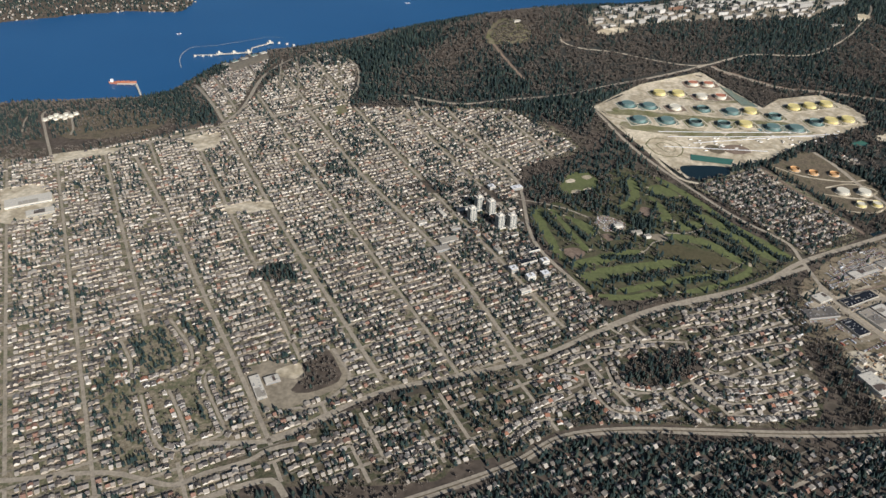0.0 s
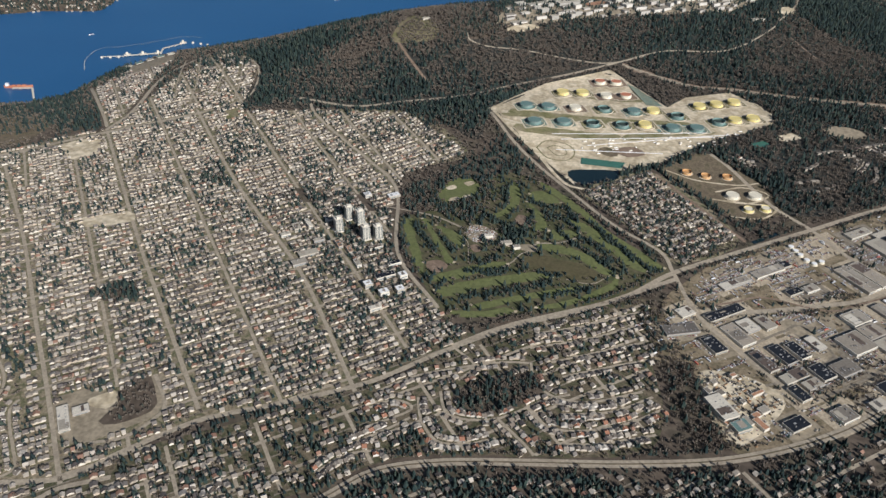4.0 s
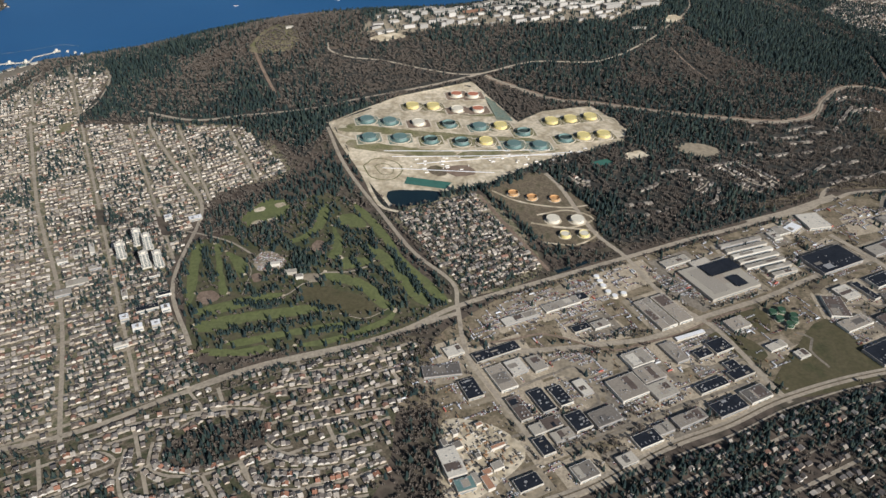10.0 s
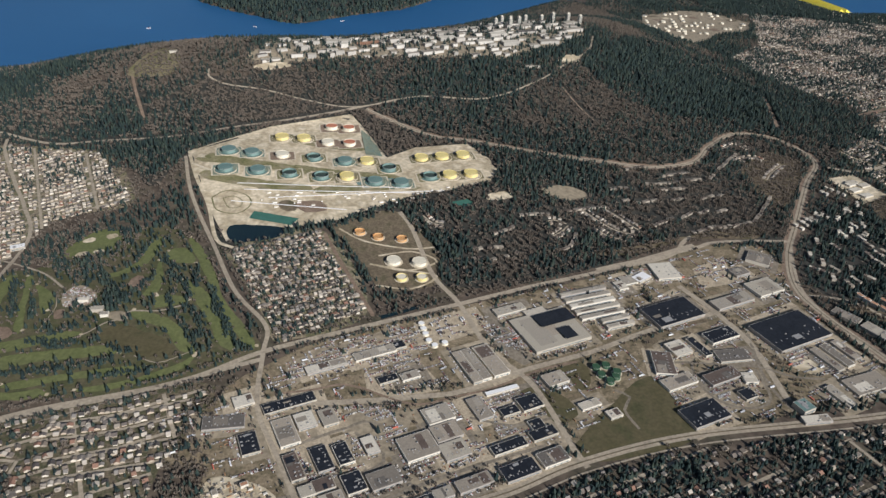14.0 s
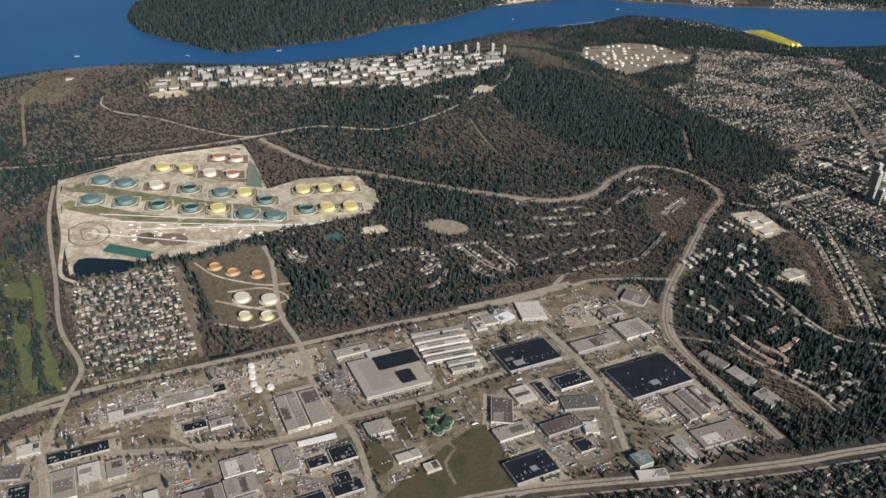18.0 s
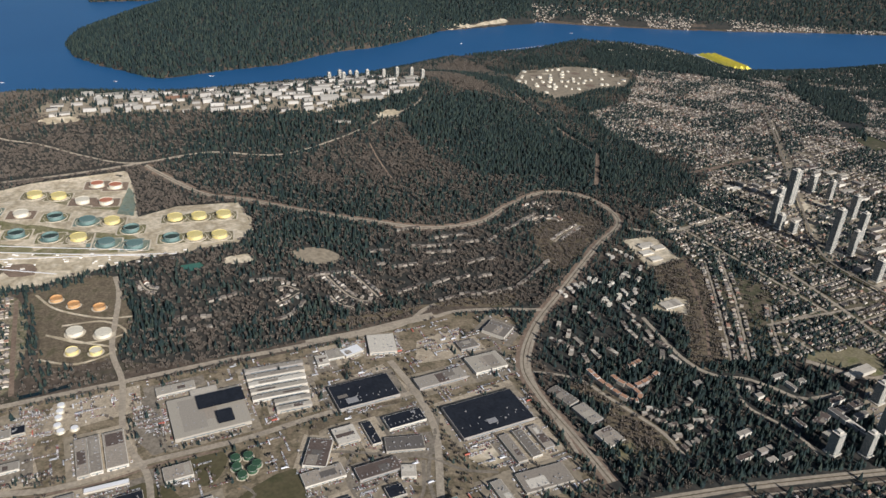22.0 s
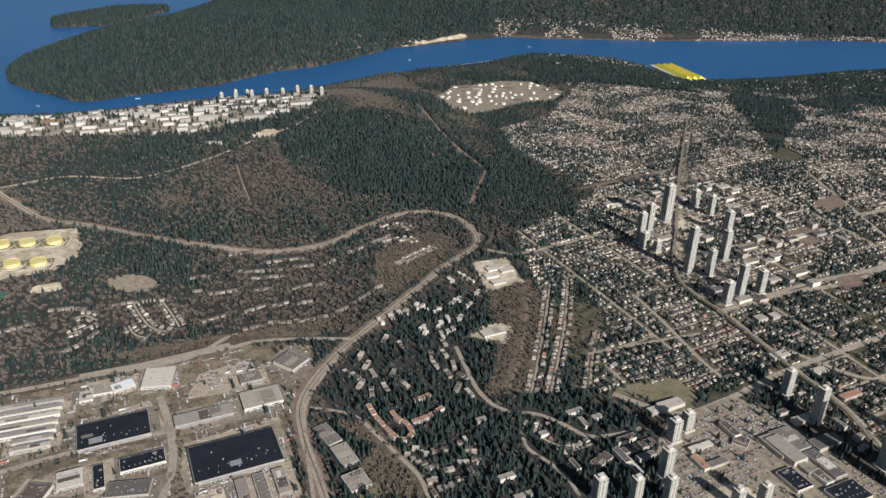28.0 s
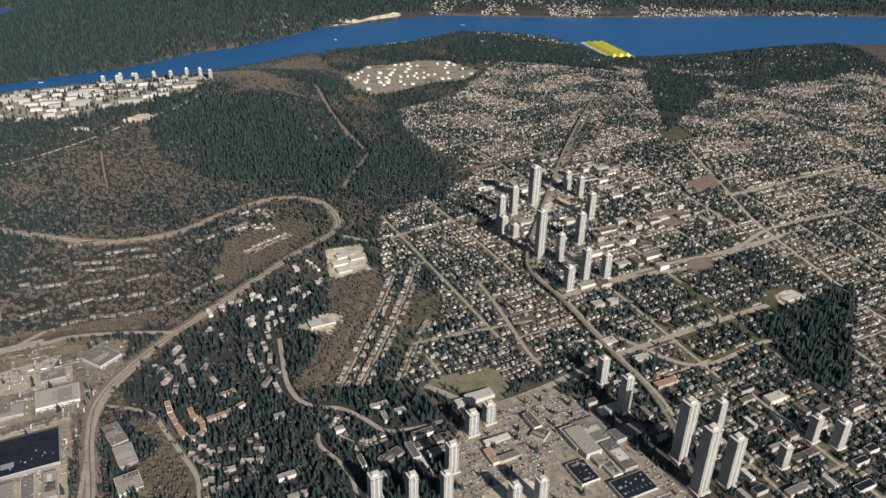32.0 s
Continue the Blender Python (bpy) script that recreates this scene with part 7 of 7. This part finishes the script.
def house_models():
    """A few gabled houses with their parts, to be copied."""
    made = []
    for k in range(6):
        rs = random.Random(k)
        w, d, h = rs.uniform(2.9, 3.7), rs.uniform(3.9, 5.0), rs.uniform(2.5, 3.3)
        ob = thing("house", "gabled family house with pale walls and a shingled roof", "house", "houses along the curved streets")
        v = HOUSE_V * (w, d, h)
        part("wall", raw("wall", v, HOUSE_F[:10], M["wall_each"]), ob)
        part("roof", raw("roof", v, HOUSE_F[10:], M["roof_each"]), ob)
        if k % 2 == 0:
            part("garage", box_mesh("garage", [(w * 0.3, -d * 0.62, 0, w * 0.45, d * 0.3, h * 0.45)], M["wall_each"]), ob)
        part("chimney", box_mesh("chimney", [(w * 0.2, d * 0.12, h * 0.6, 0.35, 0.35, h * 0.55)], M["concrete"]), ob)
        made.append(ob)
    return made


models = house_models()
order = np.argsort(near_plots[:, 1])
for n, k in enumerate(order[:290]):
    x, y, a = near_plots[k]
    m = pose(x, y, float(ground(x, y)) - 0.15, 0, 0, math.degrees(a) + 90 * (n % 3 > 0))
    if n < 6:
        models[n].matrix_basis = m
    else:
        copy_thing(models[n % 6], m)
house_stuff("street_houses", near_plots[order[290:]], "gabled houses along curved streets")

for name, ring, kw in (("west_houses", west, dict(lot=4.5, skip=0.05, avenue=57.5, origin=tuple(50 * EAST))), ("bluff_houses", bluffhomes, dict(row=13, lot=4.6, skip=0.06, avenue=60)), ("south_houses", south, dict(lot=6.0, skip=0.45)), ("low_houses", lowhomes, dict(row=16, lot=5.2, skip=0.2, avenue=57)), ("wedge_houses", wedge, dict(row=15, lot=5.5, skip=0.3)), ("estate_houses", triangle, dict(row=12.0, lot=4.4, avenue=400, skip=0.15)), ("across_houses", ACROSS, dict(row=20.0, lot=6.0, avenue=500, skip=0.5)), ("east_houses", easthomes, dict(row=17, lot=4.9, skip=0.14, avenue=70)), ("southeast_houses", SOUTHEAST, dict(row=17, lot=5.2, skip=0.35, avenue=60))):
    plots = house_rows(ring, name=name.replace("houses", "streets"), **kw)
    house_stuff(name, plots, "small gabled houses with grey roofs in dense rows")
m = inside(bluffhomes, xs, ys) & (np.random.rand(len(xs)) < 0.8)
stamp(xs[m], ys[m], 0)
x, y = np.random.uniform(1150, 2500, 2400), np.random.uniform(2680, 2800, 2400)
ok = inside(NORTH_LAND, x, y) & (clumps(x, y, 40, 1.0) > 0.35)
house_stuff("far_shore_houses", np.c_[x, y, x * 0 + 0.3][ok], "small pale houses on the far shore", 1.2)
x, y = np.random.uniform(-1000, -520, 500), np.random.uniform(1500, 1720, 500)
ok = inside(WEST_LAND, x, y)
house_stuff("west_shore_houses", np.c_[x, y, x * 0 + 0.3][ok], "small pale houses on the far shore", 1.1)
x, y = np.random.uniform(1280, 2200, 1500), np.random.uniform(1850, 2330, 1500)
ok = inside(SOUTH_LAND, x, y) & ~inside(easthomes, x, y)
house_stuff("harbour_houses", np.c_[x, y, x * 0 + 0.45][ok], "small pale houses near the harbour", 1.3)


# ---------------------------------------------------------------- trees
def cone_tree(tiers, n, seed):
    rs = np.random.RandomState(seed)
    v, f = [], []
    for k in range(tiers):
        z0, z1, r = (0.08 + 0.62 * k / tiers), (0.08 + 0.62 * k / tiers) + (0.92 - 0.62 * k / tiers) * (0.62 if k < tiers - 1 else 1), 0.22 * (1 - 0.62 * k / tiers)
        a = np.arange(n) * 2 * math.pi / n + k
        base = len(v)
        v += [(r * math.cos(t) * q, r * math.sin(t) * q, z0 + d) for t, q, d in zip(a, rs.uniform(0.7, 1.3, n), rs.uniform(-0.04, 0.04, n))] + [(0, 0, z1)]
        f += [(base + i, base + (i + 1) % n, base + n) for i in range(n)]
    return np.array(v), np.array(f)


def twig_tree(n, seed):
    rs = np.random.RandomState(seed)
    v, f = [(-.02, 0, 0), (.02, 0, 0), (0, 0.02, .6)], [(0, 1, 2)]
    for i in range(n):
        a, r, z = rs.uniform(0, 6.28), rs.uniform(0.02, 0.16), rs.uniform(0.2, 0.5)
        d = np.array((math.cos(a), math.sin(a), 0))
        b = np.array((-d[1], d[0], 0)) * rs.uniform(0.04, 0.1)
        base = len(v)
        v += [tuple(d * r * 0.3 + (0, 0, z)), tuple(d * rs.uniform(0.2, 0.36) + b + (0, 0, rs.uniform(0.5, 0.75))), tuple(d * rs.uniform(0.05, 0.22) - b + (0, 0, rs.uniform(0.8, 1.0)))]
        f.append((base, base + 1, base + 2))
    return np.array(v), np.array(f)


FIR, FIR_FAR, BARE = cone_tree(2, 5, 1), cone_tree(1, 5, 2), twig_tree(8, 3)


def trees(name, x, y, shape, mat, tall, label, spread=1.0):
    n = len(x)
    if n:
        hgt = np.random.uniform(tall[0], tall[1], n)
        v, f = scatter(*shape, x, y, ground(x, y) - 0.1, hgt * spread * np.random.uniform(0.85, 1.2, n), np.random.uniform(0, 6.28, n), tall=hgt)
        tagged(new(name, raw(name, v, f, mat)), label, "trees", "", "stuff")


MOUNTAIN = [(-240, 1190), (-120, 1170), (-110, 1040), (110, 1010), (200, 900), (230, 960), (300, 800), (330, 780), (420, 830), (540, 730), (700, 775), (830, 850), (930, 850), (1060, 1040), (1120, 1100), (1220, 1200), (1200, 1280), (1090, 1420), (1000, 1560), (980, 1760), (860, 2100), (700, 1920), (480, 1700), (280, 1600), (80, 1565), (-90, 1510)]
# sheets under the trees, far darker than the open ground around
patch("mountain_forest_floor", MOUNTAIN, M["forest_floor"], 0.08, 22, label="near-black forest ground under the trees")
patch("far_forest_floor", [(1014, 2571), (848, 2461), (737, 2289), (583, 2133), (463, 1961), (349, 1884), (239, 1788), (130, 1840), (0, 1942), (-70, 2060), (-90, 2180), (-40, 2400), (20, 2713), (130, 3168), (250, 3500), (700, 3700), (1300, 3600), (1250, 2800)], M["forest_floor"], 1.2, 45, label="near-black forest ground on the far shore")
m = inside(streamscrub, xs, ys) | inside(brownbank, xs, ys) | inside(brownbank2, xs, ys) | inside(brownbank3, xs, ys) | inside(topclear, xs, ys)
m &= ~is_taken(xs, ys)
scrub_points = np.stack([xs[m], ys[m]], -1) + np.random.uniform(-1.5, 1.5, (int(m.sum()), 2))
stamp(xs[m], ys[m], 0)
some = np.random.rand(len(scrub_points)) < 0.72
scrub_points = scrub_points[some]
trees("stream_thicket", scrub_points[:, 0], scrub_points[:, 1], BARE, M["bare"], (2.0, 4.6), "low reddish thicket along a stream", 1.6)
x, y = pick_points(MOUNTAIN, 0.085)
keep = ~inside(CAMPUS, x, y) & ~inside(triangle, x, y) & ~inside(golf, x, y)
x, y = x[keep], y[keep]
dry = clumps(x, y, 60, 1.0) + 0.13 + 0.4 * inside(dryforest1, x, y) + 0.1 * inside([(540, 730), (700, 775), (860, 860), (760, 900), (560, 800)], x, y) - 0.5 * inside([(512, 825), (570, 812), (602, 727), (559, 699), (531, 737)], x, y) - 0.25 * inside([(664, 842), (735, 831), (724, 773), (650, 757), (625, 781)], x, y) + 0.12 * (x < 330) * (y > 1120) + 0.16 * inside([(520, 880), (700, 840), (900, 900), (1010, 1030), (1000, 1120), (880, 1010), (700, 1000), (560, 1020)], x, y) - 0.6 * inside([(762, 1281), (817, 1384), (895, 1478), (990, 1488), (1069, 1358), (1097, 1223), (991, 1190), (886, 1167), (803, 1204)], x, y) - 0.1 * inside([(540, 1070), (800, 1040), (1000, 1150), (1060, 1300), (960, 1600), (850, 1640), (800, 1440), (740, 1300), (640, 1190)], x, y) - 0.35 * inside([(-120, 1045), (110, 1015), (150, 1060), (110, 1240), (-60, 1260), (-120, 1200)], x, y) - 0.3 * inside([(150, 880), (260, 800), (240, 960), (190, 1010), (110, 1010)], x, y) + np.random.uniform(-0.38, 0.38, len(x)) + 0.25 * (clumps(x, y, 17, 5.0) - 0.5)
thin = np.random.rand(len(x))
homes = inside(slopehomes, x, y)
ok = ~homes | (thin < 0.7)
trees("mountain_conifers", x[ok & (dry < 0.55)], y[ok & (dry < 0.55)], FIR, M["conifer"], (4, 9.5), "dense dark green conifer forest", 1.15)
trees("mountain_bare_trees", x[ok & (dry >= 0.55)], y[ok & (dry >= 0.55)], BARE, M["bare"], (3.5, 6), "bare brown deciduous woods", 1.2)
for ring in WOODS:
    x, y = pick_points(ring, 0.075, False)
    some = ring is darkvale2
    some = some | (clumps(x, y, 30, 3.0) + np.random.uniform(-0.2, 0.2, len(x)) - 0.012 * np.minimum(edge_distance(ring, x, y), 30) < 0.5)
    x, y = x[some], y[some]
    trees("valley_forest", x, y, FIR, M["conifer"], (4, 9.5), "dense dark conifers in a valley", 1.2)
for name, ring, d, share in (("west", west, 0.062, 0.7), ("wedge", wedge, 0.07, 0.6), ("low", lowhomes, 0.03, 0.55), ("south", south, 0.04, 0.45), ("bluff", bluffhomes, 0.02, 0.6), ("triangle", triangle, 0.1, 0.5), ("east", easthomes, 0.11, 0.97), ("valley", eastslope, 0.045, 0.8), ("southeast", SOUTHEAST, 0.08, 0.9), ("roadside_wood", VALLEY, 0.06, 0.75), ("ravine", ravine, 0.09, 0.12), ("golf", golf, 0.03, 0.5), ("golf_grove", clubdark, 0.16, 0.95), ("golf_wood", golfwood, 0.09, 0.2), ("across", ACROSS, 0.12, 0.85), ("small_wood", southwood, 0.1, 0.28), ("small_wood", schoolwood, 0.08, 0.1), ("small_wood", parkwood, 0.1, 0.7), ("belt", belt1, 0.05, 0.8), ("belt", belt2, 0.07, 0.4), ("flats", flats, 0.08, 0.7), ("valley_wood", forestE, 0.05, 0.7), ("valley_wood", forestE2, 0.1, 0.95), ("dark_wood", darkE, 0.05, 0.95), ("hill_wood", boulder, 0.07, 0.85), ("stream_wood", streamscrub, 0.05, 0.05), ("campus", CAMPUS, 0.02, 0.8), ("yard", industry, 0.005, 0.2), ("mall", mall, 0.005, 0.6), ("west_shore", [(-1200, 1420), (-874, 1510), (-679, 1592), (-535, 1600), (-529, 1680), (-680, 1800), (-1200, 1900)], 0.03, 0.6), ("shore", [(-600, 900), (-350, 985), (-265, 1140), (-205, 1280), (-90, 1440), (-250, 1330), (-400, 1200), (-430, 1110), (-640, 1060)], 0.05, 0.3), ("harbour", [(1000, 1780), (1280, 1960), (1600, 1900), (2000, 1800), (2250, 2300), (1850, 2140), (1600, 2100), (1480, 2320), (1230, 2380), (1060, 2220), (900, 2100)], 0.02, 0.9)):
    x, y = pick_points(ring, d, name != "small_wood")
    c = np.random.rand(len(x)) < share
    if name in ("east", "west", "across"):
        dense = clumps(x, y, 22 if name == "west" else 26) + np.random.uniform(-0.22, 0.22, len(x)) > (0.48 if name == "west" else 0.5 if name == "east" else 0.25)
        few = np.random.rand(len(x)) < 0.3
        x, y, c = x[dense | few], y[dense | few], (c & dense)[dense | few]
    town = name in ("west", "wedge", "low", "south", "triangle", "east", "southeast", "flats", "across", "bluff")
    trees(name + "_conifers", x[c], y[c], FIR, M["conifer"], (2.4, 6.4) if town else (3.6, 9.0), "scattered dark conifers", 1.65 if town else 1.2)
    trees(name + "_bare_trees", x[~c], y[~c], BARE, M["bare"], (2.6, 4.6), "scattered bare trees", 1.2)
filled = [west, wedge, lowhomes, south, triangle, easthomes, industry, industryW, mall, centre, golf, tankfarm, southtanks, CAMPUS, refinery, MOUNTAIN, eastslope, SOUTHEAST, ACROSS, site, shorebare, oldworks]
x, y = pick_points([(-660, 330), (2250, 330), (2250, 2400), (-660, 1540)], 0.048)
ok = inside(SOUTH_LAND, x, y)
for ring in filled:
    ok &= ~inside(ring, x, y)
x, y = x[ok], y[ok]
c = clumps(x, y, 34, 4.0) + np.random.uniform(-0.25, 0.25, len(x)) > np.where(x > 1000, 0.2, 0.62)
trees("woodland_conifers", x[c], y[c], FIR, M["conifer"], (4, 9), "dark conifers in rough woodland", 1.1)
trees("woodland_bare_trees", x[~c], y[~c], BARE, M["bare"], (3, 5), "bare brown trees in rough woodland", 1.2)
verge = []
for pts, off in ((avenue1, 7), (avenue1, -6), (lake, 6), (lake, -6), (prod, 5), (underhill, 5), (underhill, -5), (highway, 9), (highway, -9), (avenue1w, 6), (avenue1w, -6), ([(445, 580), (460, 577), (500, 560), (512, 572), (522, 590), (545, 592)], 0), (freeway2, 8), (freeway, 8), (freeway, -8), (golfwest3, 5), (cross2, 5), (railA, 2.5), (railA, -2.5), ([(515, 656), (520, 638), (527, 620)], 0), ([(596, 654), (617, 596), (627, 583)], 3), ([(540, 554), (548, 526), (560, 515)], 0), ([(733, 756), (739, 722), (746, 699), (756, 684)], 0), ([(733, 756), (739, 722), (746, 699), (756, 684)], 3), ([(816, 651), (829, 638), (837, 600)], 2), (streetG, 3), (streetH, 3), (streetC, 3), (avenue1, -8), ([(660, 690), (700, 665), (712, 690), (722, 720)], 0), (blueroad, 7)):
    line = smooth_line(pts, 1.6)
    d = np.gradient(line, axis=0)
    n = np.stack([-d[:, 1], d[:, 0]], -1) / np.linalg.norm(d, axis=1)[:, None]
    line = line + off * n + np.random.normal(0, 1.4, line.shape)
    verge.append(line[clumps(line[:, 0], line[:, 1], 16, 2.0) + np.random.uniform(-0.2, 0.2, len(line)) > 0.42])
verge = np.concatenate(verge)
verge = verge[~is_taken(verge[:, 0], verge[:, 1])]
c = np.random.rand(len(verge)) < 0.4
trees("verge_conifers", verge[c, 0], verge[c, 1], FIR, M["conifer"], (2.5, 5.5), "dark trees along the roads", 1.1)
trees("verge_bare_trees", verge[~c, 0], verge[~c, 1], BARE, M["bare"], (2.2, 4), "bare trees along the roads", 1.3)
rows = []
for pts in TREE_ROWS:
    line = smooth_line(pts, 0.8)
    rows += [line + np.random.normal(0, 1.8, line.shape)]
rows = np.concatenate(rows)
trees("golf_tree_rows", rows[:, 0], rows[:, 1], FIR, M["conifer"], (2.6, 5.0), "dark conifers in rows between the fairways", 1.5)
x, y = pick_points(NORTH_LAND[7:24] + [(400, 3700), (1100, 3500), (1150, 2750)], 0.03, False)
trees("far_shore_conifers", x, y, FIR_FAR, M["conifer"], (7, 13), "dark conifer forest on the far shore", 1.4)
x, y = pick_points([(1050, 2640), (1200, 2720), (2400, 2800), (3600, 2850), (3600, 3500), (1000, 3500)], 0.016, False)
trees("far_hill_conifers", x, y, FIR_FAR, M["conifer"], (7, 13), "dark conifer forest on far hills", 1.5)
x, y = pick_points([(1100, 2645), (1180, 2692), (2500, 2780), (3400, 2830), (3400, 2870), (2400, 2830), (1180, 2740)], 0.012, False)
trees("far_bank_conifers", x, y, FIR_FAR, M["conifer"], (5, 9), "dark conifers between the far houses", 1.3)
patch("far_bank_floor", [(1060, 2625), (1164, 2697), (1375, 2680), (1737, 2700), (2232, 2786), (3200, 2810), (3200, 2900), (2200, 2850), (1200, 2760)], M["forest_floor"], 0.7, 40, label="dark wooded bank on the far shore")
patch("hillside_clearing", [(700, 2290), (790, 2420), (860, 2560), (800, 2600), (720, 2480), (680, 2360)], M["earth"], 0.6, 20, label="pale cleared hillside on the far shore")
patch("shore_works", [(757, 2576), (815, 2670), (923, 2680), (962, 2620), (861, 2570)], M["earth"], 0.8, 20, label="pale cleared works ground on the far hillside")
patch("shore_works", [(860, 2475), (1000, 2575), (1060, 2630), (1000, 2650), (880, 2560)], M["sand"], 0.6, 20, label="pale works ground on the far shore")
x, y = pick_points(ISLET, 0.02, False)
trees("islet_conifers", x, y, FIR_FAR, M["conifer"], (7, 13), "dark conifer forest on an islet", 1.4)

# single trees near the curved streets
crown, stem = cone_tree(4, 9, 7), lathe("trunk", [(0.16, 0), (0.1, 1.6), (0.02, 5)], M["bark"], 6)
crown_mesh = raw("crown", crown[0] * (5.6, 5.6, 5.6), crown[1], M["conifer_each"])
first = None
x, y = pick_points(south, 0.02)
for n in np.argsort(y)[:150]:
    m = pose(x[n], y[n], float(ground(x[n], y[n])) - 0.1, 0, 0, 37 * n)
    if first is None:
        first = thing("conifer_tree", "dark green conifer with ragged layered boughs", "tree", "conifers among the houses", m)
        part("trunk", stem, first)
        part("crown", crown_mesh, first)
    else:
        copy_thing(first, m)
